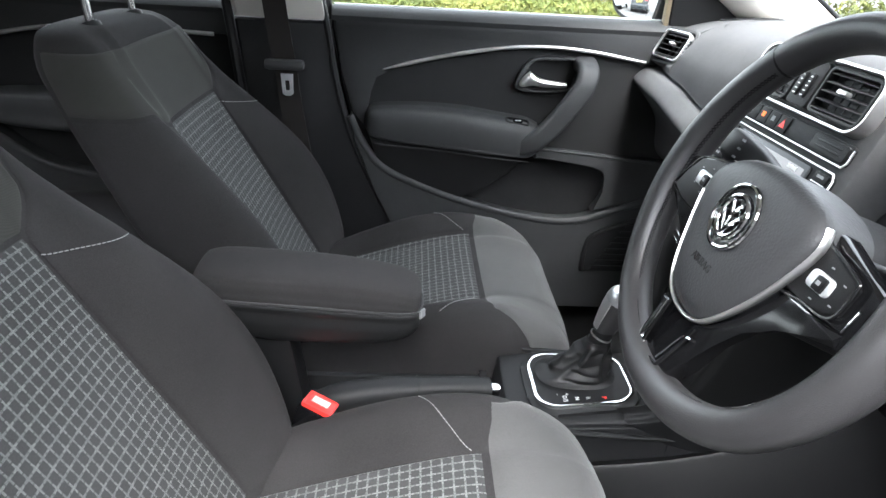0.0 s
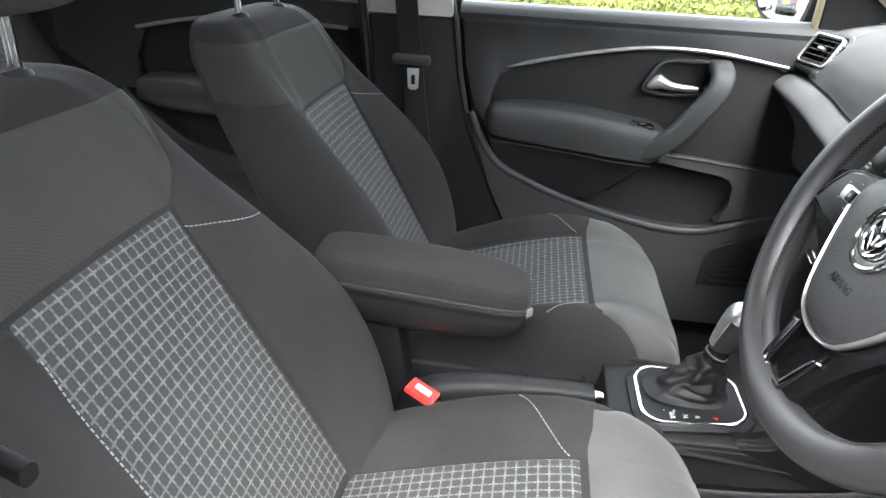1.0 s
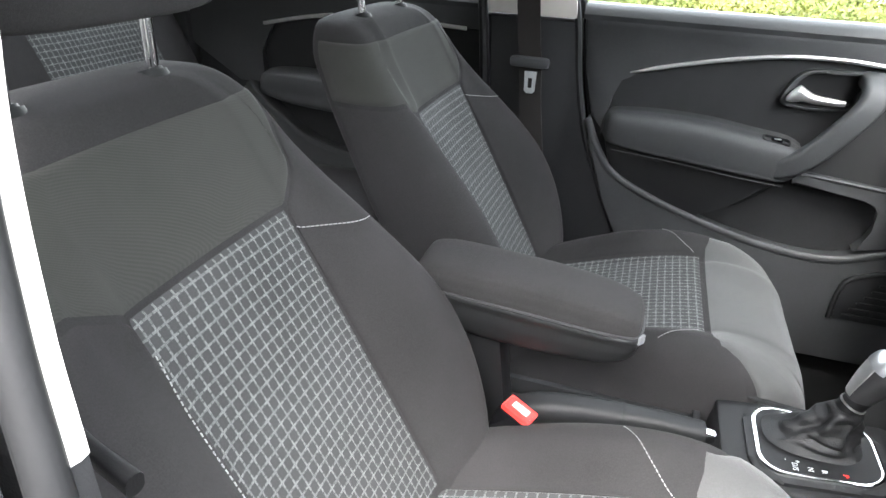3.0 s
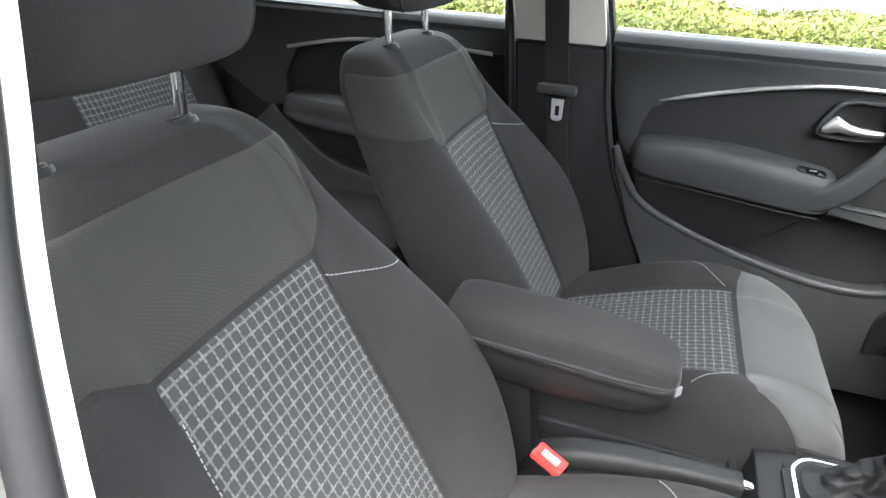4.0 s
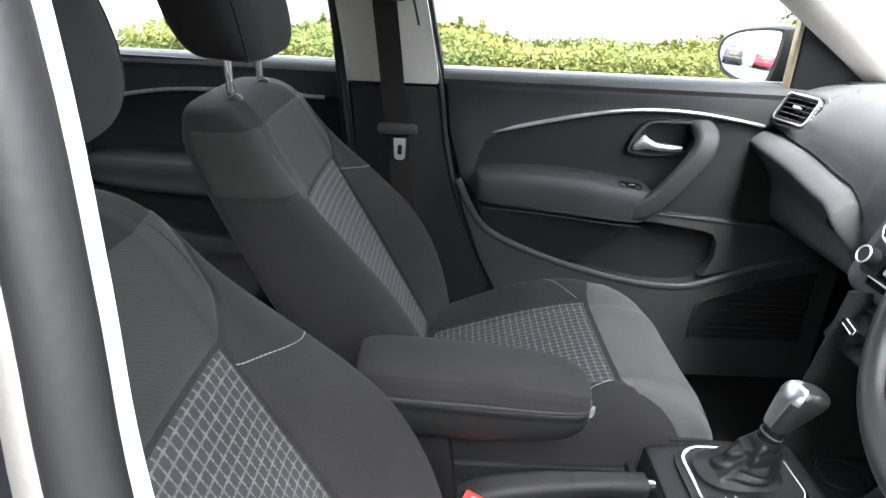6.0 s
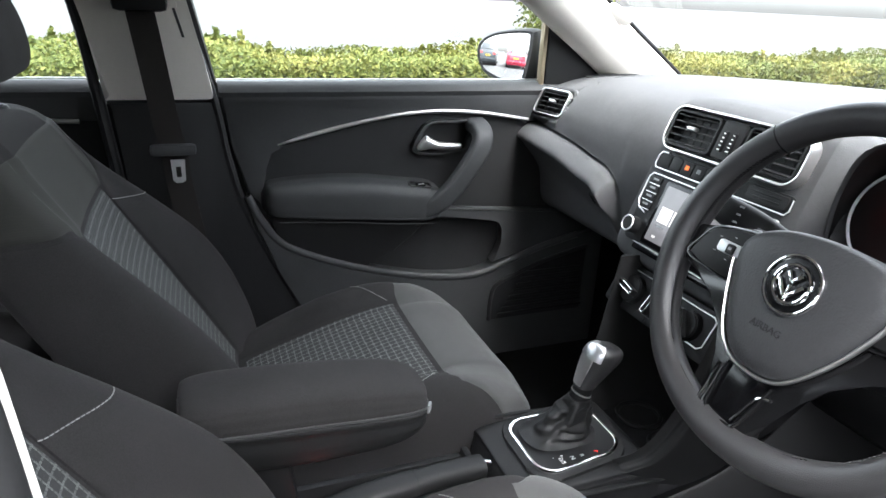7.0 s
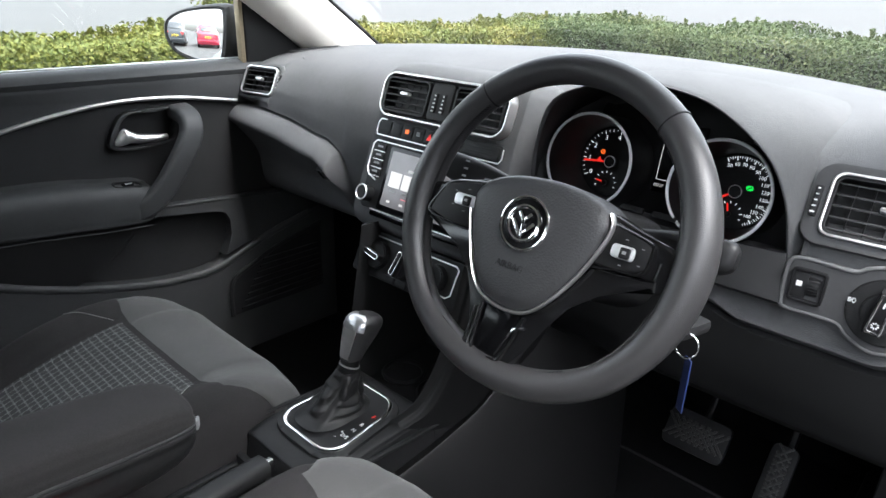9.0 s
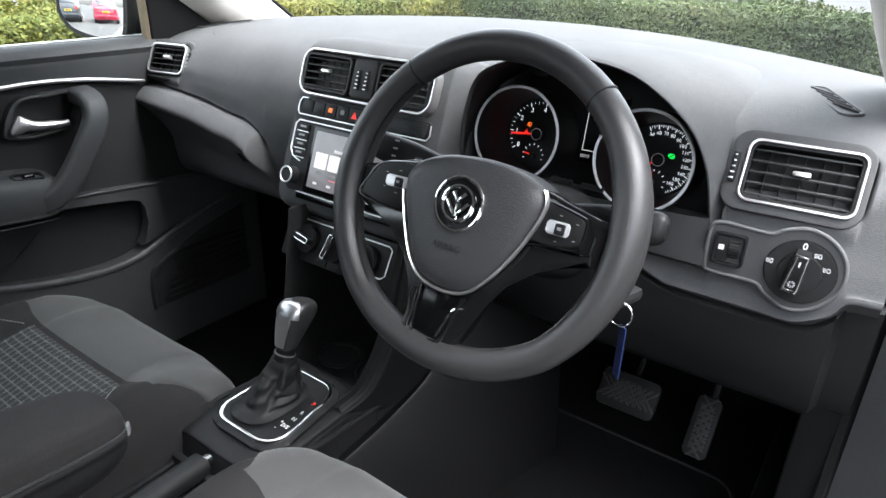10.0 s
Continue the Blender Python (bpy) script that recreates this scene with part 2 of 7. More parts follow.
def patch(P, nu, nv, lift=0.004, tuck=2, under=0.006, puff=0.0, flip=1):
    """A sewn panel: a grid of points P(a, b), a and b from 0 to 1, raised off the surface, with edges tucked in and a back. UV in metres."""
    A = np.array([[P(i / nu, j / nv) for i in range(nu + 1)] for j in range(nv + 1)])
    du, dv = np.gradient(A, axis=1), np.gradient(A, axis=0)
    N = np.cross(du, dv)
    N = flip * N / (np.linalg.norm(N, axis=2, keepdims=True) + 1e-12)
    bm = bmesh.new()
    uv = bm.loops.layers.uv.new("UVMap")
    mid_r, mid_c = nv // 2, nu // 2
    cu = np.concatenate([[0], np.cumsum(np.linalg.norm(np.diff(A[mid_r], axis=0), axis=1))])
    cv = np.concatenate([[0], np.cumsum(np.linalg.norm(np.diff(A[:, mid_c], axis=0), axis=1))])
    top, coord = [], {}
    for j in range(nv + 1):
        row = []
        for i in range(nu + 1):
            e = min(i, nu - i, j, nv - j)
            f = min(1.0, e / tuck)
            h = lift * (math.sin(f * math.pi / 2)) + (-0.0012 if e == 0 else 0)
            h += puff * math.sin(math.pi * i / nu) * math.sin(math.pi * j / nv)
            v = bm.verts.new(A[j, i] + N[j, i] * h)
            row.append(v)
            wu = np.linalg.norm(A[j, -1] - A[j, 0]) / max(np.linalg.norm(A[mid_r, -1] - A[mid_r, 0]), 1e-6)
            coord[v] = ((cu[i] - cu[mid_c]) * wu, cv[j])
        top.append(row)
    low = [[bm.verts.new(A[j, i] - N[j, i] * under) for i in range(nu + 1)] for j in range(nv + 1)]
    for j in range(nv + 1):
        for i in range(nu + 1):
            coord[low[j][i]] = coord[top[j][i]]
    for j in range(nv):
        for i in range(nu):
            bm.faces.new((top[j][i], top[j][i + 1], top[j + 1][i + 1], top[j + 1][i]))
    rim = [(0, i) for i in range(nu)] + [(j, nu) for j in range(nv)] + [(nv, i) for i in range(nu, 0, -1)] + [(j, 0) for j in range(nv, 0, -1)]
    for k, (j, i) in enumerate(rim):
        j2, i2 = rim[(k + 1) % len(rim)]
        bm.faces.new((top[j][i], low[j][i], low[j2][i2], top[j2][i2]))
    for f in bm.faces:
        for lo in f.loops:
            lo[uv].uv = coord[lo.vert]
    return bm


def box(c, s, bev=0.004, m=None, seg=2):
    bm = bmesh.new()
    bmesh.ops.create_cube(bm, size=1)
    bmesh.ops.scale(bm, vec=s, verts=bm.verts)
    if bev:
        bmesh.ops.bevel(bm, geom=bm.edges[:], offset=min(bev, 0.49 * min(s)), segments=seg, profile=0.6, affect="EDGES")
    if m is not None:
        bmesh.ops.transform(bm, matrix=m, verts=bm.verts)
    bmesh.ops.translate(bm, vec=c, verts=bm.verts)
    return bm


def cyl(p0, p1, r0, r1=None, n=20, bev=0.0):
    """A round bar from p0 to p1."""
    r1 = r0 if r1 is None else r1
    p0, p1 = Vector(p0), Vector(p1)
    d = p1 - p0
    bm = bmesh.new()
    bmesh.ops.create_cone(bm, cap_ends=True, segments=n, radius1=r0, radius2=r1, depth=d.length)
    if bev:
        bmesh.ops.bevel(bm, geom=[e for e in bm.edges if abs(e.verts[0].co.z - e.verts[1].co.z) < 1e-6], offset=bev, segments=2, affect="EDGES")
    bmesh.ops.transform(bm, matrix=Matrix.Translation((p0 + p1) / 2) @ d.to_track_quat("Z", "Y").to_matrix().to_4x4(), verts=bm.verts)
    return bm


def join(*bms):
    """Several shells of one part as one bmesh."""
    out = bmesh.new()
    for b in bms:
        me = bpy.data.meshes.new("tmp")
        b.to_mesh(me)
        b.free()
        out.from_mesh(me)
        bpy.data.meshes.remove(me)
    return out


def sweep(path, shape, up=(0, 0, 1), closed=False, caps=True, scale=None):
    """A profile (list of (side, up) pairs) carried along a path."""
    p = np.array(path, float)
    n = len(p)
    t = np.roll(p, -1, 0) - np.roll(p, 1, 0) if closed else np.gradient(p, axis=0)
    t /= np.linalg.norm(t, axis=1, keepdims=True)
    rows = []
    for i in range(n):
        side = np.cross(t[i], up)
        side /= np.linalg.norm(side) + 1e-12
        u = np.cross(side, t[i])
        k = 1.0 if scale is None else scale[i]
        rows.append([p[i] + side * a * k + u * b * k for a, b in shape])
    if closed:
        rows.append(rows[0])
    bm = grid_bm(np.array(rows), close_u=True, caps=caps and not closed)
    if closed:
        bmesh.ops.remove_doubles(bm, verts=bm.verts, dist=1e-6)
    return bm


def ring(r, n=12, r2=None):
    r2 = r if r2 is None else r2
    return [(r * math.cos(2 * math.pi * i / n), r2 * math.sin(2 * math.pi * i / n)) for i in range(n)]


def rrect(w, h, r, n=4):
    """A rectangle with round corners, centred, anticlockwise."""
    out = []
    for cx, cy, a0 in ((w / 2 - r, h / 2 - r, 0), (-w / 2 + r, h / 2 - r, 90), (-w / 2 + r, -h / 2 + r, 180), (w / 2 - r, -h / 2 + r, 270)):
        out += [(cx + r * math.cos(radians(a0 + 90 * i / n)), cy + r * math.sin(radians(a0 + 90 * i / n))) for i in range(n + 1)]
    return out


def slab(outline, frame_m, depth, bev=0.003, hole=None):
    """An outline (a, b) in the plane of frame_m, pushed back by depth, front edge bevelled; hole: an inner outline with as many points."""
    bm = bmesh.new()
    f = [bm.verts.new((a, b, 0)) for a, b in outline]
    k = [bm.verts.new((a, b, -depth)) for a, b in outline]
    n = len(f)
    for i in range(n):
        bm.faces.new((f[i], k[i], k[(i + 1) % n], f[(i + 1) % n]))
    edges = [bm.edges.get((f[i], f[(i + 1) % n])) for i in range(n)]
    if hole:
        fh, kh = [bm.verts.new((a, b, 0)) for a, b in hole], [bm.verts.new((a, b, -depth)) for a, b in hole]
        for i in range(n):
            j = (i + 1) % n
            bm.faces.new((fh[j], kh[j], kh[i], fh[i])), bm.faces.new((f[i], f[j], fh[j], fh[i])), bm.faces.new((k[j], k[i], kh[i], kh[j]))
        edges += [bm.edges.get((fh[i], fh[(i + 1) % n])) for i in range(n)]
    else:
        bm.faces.new(f), bm.faces.new(k[::-1])
    if bev:
        bmesh.ops.bevel(bm, geom=edges, offset=bev, segments=2, profile=0.6, affect="EDGES")
    bmesh.ops.transform(bm, matrix=frame_m, verts=bm.verts)
    return bm


def plane_m(o, u, v):
    """A frame with its first axis along u, second near v, third out of the face."""
    u, v = Vector(u).normalized(), Vector(v)
    w = u.cross(v).normalized()
    v = w.cross(u)
    return Matrix(((u.x, v.x, w.x, o[0]), (u.y, v.y, w.y, o[1]), (u.z, v.z, w.z, o[2]), (0, 0, 0, 1)))


def letters(text, size, m, mat, parent, name="lettering", depth=0.0002):
    cu = bpy.data.curves.new(name, "FONT")
    cu.body, cu.size, cu.extrude, cu.align_x, cu.align_y, cu.resolution_u = text, size, depth, "CENTER", "CENTER", 2
    tmp = bpy.data.objects.new(name, cu)
    me = bpy.data.meshes.new_from_object(tmp)
    bpy.data.objects.remove(tmp)
    me.transform(m)
    me.materials.clear()
    me.materials.append(mat)
    ob = new(name, me)
    ob.parent = parent
    return ob


def stitches(path, name, parent, step=0.006, length=0.004, r=0.0007, mat=None):
    """A run of short thread stitches along a path."""
    p = np.array(path)
    s = np.concatenate([[0], np.cumsum(np.linalg.norm(np.diff(p, axis=0), axis=1))])
    at = lambda d: np.array([np.interp(d, s, p[:, k]) for k in range(3)])
    bms, d = [], 0.0
    while d + length < s[-1]:
        bms.append(cyl(at(d), at(d + length), r, n=5))
        d += step
    return part(name, join(*bms), mat or THREAD, parent, "pale grey top-stitching")


# ---- ground and surroundings ----
GROUND = -0.10
m, n, l, b = material("asphalt")
ks = noise_node(n, l, 40.0, 8.0)
l.new(ramp(n, l, ks, [(0.3, (0.035, 0.035, 0.036)), (0.7, (0.075, 0.074, 0.072))]), b.inputs["Base Color"])
b.inputs["Roughness"].default_value = 0.9
bump(n, l, b, ks, 0.6, 0.01)
ASPHALT = m
gb = bmesh.new()
bmesh.ops.create_grid(gb, x_segments=8, y_segments=8, size=400)
bmesh.ops.translate(gb, vec=(0, 0, GROUND), verts=gb.verts)
single("ground", gb, ASPHALT, "grey asphalt of the car park", "ground", "structure")


# mottled dark grey for the added wall that cuts side light
m, n, l, b = material("baffle_wall_grey")
ks = noise_node(n, l, 3.0, 6.0)
l.new(ramp(n, l, ks, [(0.3, (0.05, 0.048, 0.045)), (0.7, (0.085, 0.082, 0.076))]), b.inputs["Base Color"])
b.inputs["Roughness"].default_value = 0.9
bump(n, l, b, noise_node(n, l, 60.0, 4.0), 0.4, 0.01)
BAFFLE_GREY = m


def leaf_material(name, colours):
    m, n, l, b = material(name)
    g = n.new("ShaderNodeNewGeometry")
    big = noise_node(n, l, 1.6, 3.0)
    f = math_node(n, l, "ADD", math_node(n, l, "MULTIPLY", g.outputs["Random Per Island"], 0.38), math_node(n, l, "MULTIPLY_ADD", big, 1.5, -0.45))
    l.new(ramp(n, l, f, [(i / (len(colours) - 1), c) for i, c in enumerate(colours)]), b.inputs["Base Color"])
    b.inputs["Roughness"].default_value = 0.6
    b.inputs["Specular IOR Level"].default_value = 0.25
    b.inputs["Transmission Weight"].default_value = 0.0
    b.inputs["Subsurface Weight"].default_value = 0.0
    return m


LEAF = leaf_material("hedge_leaf", [(0.030, 0.044, 0.011), (0.064, 0.083, 0.017), (0.108, 0.112, 0.022), (0.17, 0.14, 0.03)])
# duller greens: the windscreen's haze is mixed into these leaf colours
LEAF_HAZED = leaf_material("hazed_hedge_leaf", [(0.026, 0.044, 0.015), (0.054, 0.078, 0.026), (0.086, 0.106, 0.040), (0.13, 0.132, 0.05)])
TWIG = simple("hedge_twig", (0.05, 0.04, 0.025), 0.9)
# dark green that paints the shade seen through gaps in the leaves
HEDGE_SHADE = simple("hedge_shade", (0.020, 0.028, 0.008), 0.9)


def hedge(name, p0, p1, height, depth, count, label, seed, leaf=None):
    """A clipped hedge: a solid core coloured as inner shade and thousands of leaves on its faces, with shoots over the
    top.
    """
    rnd = random.Random(seed)
    p0, p1 = Vector((*p0, GROUND)), Vector((*p1, GROUND))
    along = (p1 - p0)
    L = along.length
    along.normalize()
    out = Vector((along.y, -along.x, 0))
    hd = thing(name, label, "hedge", kind="")
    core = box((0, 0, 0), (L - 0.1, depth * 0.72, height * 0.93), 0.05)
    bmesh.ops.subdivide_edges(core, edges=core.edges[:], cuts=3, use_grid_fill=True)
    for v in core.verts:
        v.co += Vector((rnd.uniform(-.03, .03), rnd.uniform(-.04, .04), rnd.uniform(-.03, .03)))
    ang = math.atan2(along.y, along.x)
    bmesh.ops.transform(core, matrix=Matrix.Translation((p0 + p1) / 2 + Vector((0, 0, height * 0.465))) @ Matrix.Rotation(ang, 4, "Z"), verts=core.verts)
    part("trunk", core, HEDGE_SHADE, hd, "solid hedge core, darkened to stand for shade between the leaves")
    vs, fs = [], []
    for i in range(count):
        s = rnd.random() * L
        lump = 0.05 * math.sin(s * 4.1 + seed) + 0.04 * math.sin(s * 9.7) + 0.03 * math.sin(s * 1.3)
        k = rnd.random()
        if k < 0.66:
            h = height * rnd.random() ** 0.6
            d = depth / 2 + rnd.uniform(-0.09, 0.02) + lump * (h / height)
            if i % 6 == 0:
                d = -d
        elif k < 0.93:
            d = rnd.uniform(-depth / 2, depth / 2)
            h = height + 0.5 * lump + rnd.uniform(-0.09, 0.005)
        else:  # short shoots that stand up from the clipped top
            cell = math.floor(s * 16)
            sh = random.Random(cell * 7 + seed)
            s = (cell + sh.random()) / 16
            f = rnd.random()
            d = sh.uniform(-depth / 2, depth / 2) + rnd.gauss(0, 0.007)
            h = height + 0.5 * lump - 0.02 + f * (0.02 + 0.05 * sh.random() ** 2)
            s += sh.uniform(-0.02, 0.02) * f + rnd.gauss(0, 0.006)
        c = p0 + along * s + out * d + Vector((0, 0, h))
        size = rnd.uniform(0.007, 0.0135)
        ax = (Vector((rnd.gauss(0, 1), rnd.gauss(0, 1), rnd.gauss(0, 1) + 0.7)) * 0.8 + out * (1 if d > 0 else -1)).normalized()
        t1 = ax.orthogonal().normalized()
        t1 = Matrix.Rotation(rnd.uniform(0, 6.28), 3, ax) @ t1
        t2 = ax.cross(t1)
        q = len(vs)
        vs += [c - t1 * size, c + t2 * size * 0.5 + ax * size * .12, c + t1 * size, c - t2 * size * 0.5 + ax * size * .12]
        fs.append((q, q + 1, q + 2, q + 3))
    me = bpy.data.meshes.new("crown")
    me.from_pydata([tuple(v) for v in vs], [], fs)
    me.materials.append(leaf or LEAF)
    ob = new("crown", me)
    ob.parent = hd
    ob["kind"] = "stuff"
    return hd


hedge("hedge", (-1.8, 2.45), (5.5, 2.45), 0.885, 0.7, 210000, "clipped evergreen hedge, green and yellowing, beside the car", 3)
hedge("hedge", (4.0, 2.1), (3.2, -4.5), 0.93, 0.8, 140000, "clipped green hedge in front of the parked car, windscreen haze in its colour", 8, LEAF_HAZED)


def shrub_tree(at, height, radius, label, seed):
    """A slim garden tree: tapered trunk, rising limbs and a crown of many leaf clumps."""
    rnd = random.Random(seed)
    tr = thing("tree", label, "tree")
    base = Vector((*at, GROUND))
    trunk = cyl(base, base + Vector((0.05, 0.03, height * 0.8)), 0.09, 0.03, 14)
    limbs = []
    for k in range(14):
        z = height * (0.25 + 0.5 * k / 14)
        a = k * 2.4
        limbs.append(cyl(base + Vector((0.02, 0.01, z)), base + Vector((radius * 0.7 * math.cos(a), radius * 0.7 * math.sin(a), z + 0.5)), 0.03, 0.01, 8))
    part("trunk", join(trunk, *limbs), TWIG, tr)
    vs, fs = [], []
    for k in range(160):
        h = height * (0.15 + 0.85 * rnd.random())
        r = radius * math.sqrt(rnd.random()) * (1.15 - 0.75 * (h / height) ** 2) * rnd.uniform(0.8, 1.15)
        a = rnd.uniform(0, 6.28)
        cc = base + Vector((r * math.cos(a), r * math.sin(a), h))
        for q in range(130):
            c = cc + Vector((rnd.gauss(0, .11), rnd.gauss(0, .11), rnd.gauss(0, .10)))
            size = rnd.uniform(0.02, 0.04)
            ax = Vector((rnd.gauss(0, 1), rnd.gauss(0, 1), rnd.gauss(0, 1) + 0.4)).normalized()
            t1 = ax.orthogonal().normalized()
            t2 = ax.cross(t1)
            i = len(vs)
            vs += [c - t1 * size, c + t2 * size * 0.5, c + t1 * size, c - t2 * size * 0.5]
            fs.append((i, i + 1, i + 2, i + 3))
    me = bpy.data.meshes.new("crown")
    me.from_pydata([tuple(v) for v in vs], [], fs)
    me.materials.append(LEAF)
    ob = new("crown", me)
    ob.parent = tr
    ob["kind"] = "stuff"
    return tr


# out of view: added only to block low sky light on the driver's side
single("light_baffle_wall", box((-0.5, -2.75, 1.0), (13.0, 0.25, 2.2), 0.02), BAFFLE_GREY, "unseen plain grey wall added to hold back low sky light", "wall", "structure")
shrub_tree((4.25, 7.1), 3.6, 0.62, "slim green and yellow garden tree beyond the hedge", 4)

# ---- front seats ----
def back_x(z):
    return -0.66 - 0.56 * (z - 0.72)


BACK = [  # z, half width, bolster, depth
    (0.36, 0.230, 0.050, 0.08), (0.43, 0.258, 0.072, 0.095), (0.51, 0.275, 0.085, 0.10), (0.59, 0.274, 0.080, 0.105), (0.67, 0.250, 0.050, 0.112),
    (0.725, 0.229, 0.024, 0.118), (0.77, 0.212, 0.008, 0.12), (0.808, 0.201, 0.002, 0.117), (0.838, 0.187, -0.002, 0.105), (0.857, 0.166, -0.008, 0.084), (0.8645, 0.128, -0.008, 0.054), (0.867, 0.080, -0.003, 0.018)]


def back_ring(z, w, bo, d):
    x = back_x(z) - float(np.interp(z, (0.838, 0.857, 0.8645, 0.867), (0.0, 0.010, 0.028, 0.046)))
    half = [(0, 0), (0.055, 0.001), (0.112, 0.003), (0.128, 0.004 + 0.14 * bo), (0.158, 0.6 * bo), (0.80 * w, bo), (0.935 * w, 0.82 * bo - min(0.006, 0.08 * d)),
            (w, 0.25 * bo - min(0.03, 0.3 * d)), (w, -0.62 * d), (0.93 * w, -0.9 * d), (0.65 * w, -d), (0, -1.03 * d)]
    half = [(min(y, w * (0.30, 0.30, 0.55, 0.63, 0.74)[i] / 0.30 * 0.30 if i < 5 else y), dx) for i, (y, dx) in enumerate(half)] if w < 0.2 else half
    pts = [(x + dx, y, z) for y, dx in half]
    return pts + [(x + dx, -y, z) for y, dx in half[-2:0:-1]]


CUSH = [  # x, half width, top z, bolster, bottom z
    (-0.575, 0.18, 0.305, 0.005, 0.26), (-0.55, 0.215, 0.322, 0.014, 0.25), (-0.46, 0.238, 0.347, 0.025, 0.25), (-0.36, 0.247, 0.380, 0.036, 0.255), (-0.25, 0.250, 0.415, 0.040, 0.265),
    (-0.15, 0.250, 0.440, 0.028, 0.275), (-0.07, 0.244, 0.446, 0.010, 0.28), (-0.01, 0.225, 0.432, -0.004, 0.285), (0.022, 0.203, 0.403, -0.010, 0.29), (0.036, 0.180, 0.364, -0.008, 0.30), (0.030, 0.15, 0.325, -0.004, 0.31)]


def cush_ring(x, w, z, bo, zb):
    half = [(0, 0), (0.06, 0.0), (0.118, 0.002), (0.135, 0.10 * bo), (0.165, 0.62 * bo), (0.80 * w, bo), (0.93 * w, 0.72 * bo - 0.006), (w, -0.03)]
    pts = [(x, y, z + dz) for y, dz in half] + [(x, w, (z + zb) / 2 - 0.02), (x, 0.93 * w, zb + 0.005), (x, 0.6 * w, zb), (x, 0, zb)]
    return pts + [(x, -y, zz) for _, y, zz in pts[-2:0:-1]]


def build_seat(at, c_shift=0.0, c_half=2.75, b_in=2.45, hz=0.0, hx=0.0, cx=0.0, cz=0.0, lever=False):
    """A front seat; c_shift: cushion offset, c_half and b_in: extents of the checked panels in control columns; hz: how far the head restraint is raised."""
    seat = thing("front_seat", "charcoal cloth front seat with a pale checked centre panel", "car seat", "front seats", at=at)
    gb_ = net([back_ring(*r) for r in BACK], 56, 132, True)
    gc_ = net([cush_ring(*r) for r in CUSH], 51, 132, True) + np.array((cx, c_shift, cz))
    K = 6  # dense columns per control column
    backrest = part("backrest", grid_bm(gb_, True, True), CLOTH, seat)
    cushion = part("cushion", grid_bm(gc_, True, True), CLOTH, seat)
    B = lambda r, c: at_grid(gb_, r, c)
    C = lambda r, c: at_grid(gc_, r, c)
    lerp = lambda a, b, t: a + (b - a) * t

    def proud(r, c, h):  # a point h off the backrest's skin
        nn = np.cross(B(r, c + 1) - B(r, c - 1), B(r + 1, c) - B(r - 1, c))
        nn = nn / (np.linalg.norm(nn) + 1e-9)
        return B(r, c) + nn * (h if nn[0] > 0 else -h)

    # backrest panels: rows 5 per control row, bottom to top
    part("centre_panel", patch(lambda a, b: B(lerp(0.5, 24.6, b), lerp(-b_in * K, 2.45 * K, a)), 26, 42, 0.0022), CHECK, backrest, "charcoal cloth woven with a pale check")
    def outer(r):  # edge of the shoulder panel towards the far side, by row
        f = min(1.0, max(0.0, (r - 24.7) / 14.8))
        return lerp(2.6, 6.2, math.sin(f * math.pi / 2) ** 0.8)

    def rise(c):  # how far the panel's lower edge climbs towards the near side
        f = min(1.0, max(0.0, (c - b_in) / 2.2))
        return 2.6 * f * f * (3 - 2 * f)

    def shoulder(a, b):
        r = lerp(24.7, 39.5, b)
        c = lerp(-8.6, outer(r), a)
        return B(lerp(24.7 + (rise(-c) if c < 0 else 0), 39.5, b), c * K)

    part("shoulder_panel", patch(shoulder, 60, 22, 0.0028), TWILL, backrest, "grey-green ribbed cloth shoulder panel")
    for s in (1, -1):
        def side(a, b):
            if s > 0:
                r = lerp(0.5, 39.5, b)
                return B(r, lerp((2.5 if r < 24.7 else outer(r) + 0.06), 8.6, a) * K)
            c = lerp(b_in + 0.05, 8.6, a)
            return B(lerp(0.5, 24.5 + rise(c), b), -c * K)
        part("bolster", patch(side, 26, 40, 0.0022, flip=s), CLOTH, backrest)
        if s > 0:
            path = [proud(lerp(22.5, 20.8, t), s * lerp(2.6 * K, 5.6 * K, t), 0.0030) for t in np.linspace(0, 1, 16)]
            stitches(path, "stitching", backrest)
        if s < 0:
            path = [proud(r, -(b_in + (float(np.interp(r, (8, 10, 16.5, 20, 21.6), (2.1, 1.9, 1.15, 0.55, 0.12))) if lever else 0.3)) * K, 0.0036) for r in np.linspace(5, 21.6 if lever else 19, 34)]
            stitches(path, "stitching", backrest)
    # cushion panels
    part("centre_panel", patch(lambda a, b: C(lerp(11, 26.4, b), lerp(-c_half * K, c_half * K, a)), 26, 30, 0.003, flip=-1), CHECK, cushion, "charcoal cloth woven with a pale check")
    def front(a, b):  # widens towards the front until it wraps round the corners
        r = lerp(26.6, 48, b)
        f = min(1.0, max(0.0, (r - 27.5) / 8))
        h = lerp(5.3, 9.0, f * f * (3 - 2 * f))
        return C(r, lerp(-h * K, h * K, a))

    part("front_panel", patch(front, 60, 30, 0.0042, flip=-1), CLOTH_LIT_FRONT, cushion, "plain grey cloth front edge, lightened for the light falling on it")
    for s in (1, -1):
        part("bolster", patch(lambda a, b: C(lerp(6, 26.4 + 6 * a, b), s * lerp((c_half + 0.05) * K, 8.5 * K, a)), 24, 28, 0.003, flip=-s), CLOTH, cushion)
        path = [C(lerp(25.5, 22, t), s * lerp((c_half + 0.1) * K, 5.5 * K, t)) + np.array((0, 0, 0.0045)) for t in np.linspace(0, 1, 16)]
        stitches(path, "stitching", cushion)
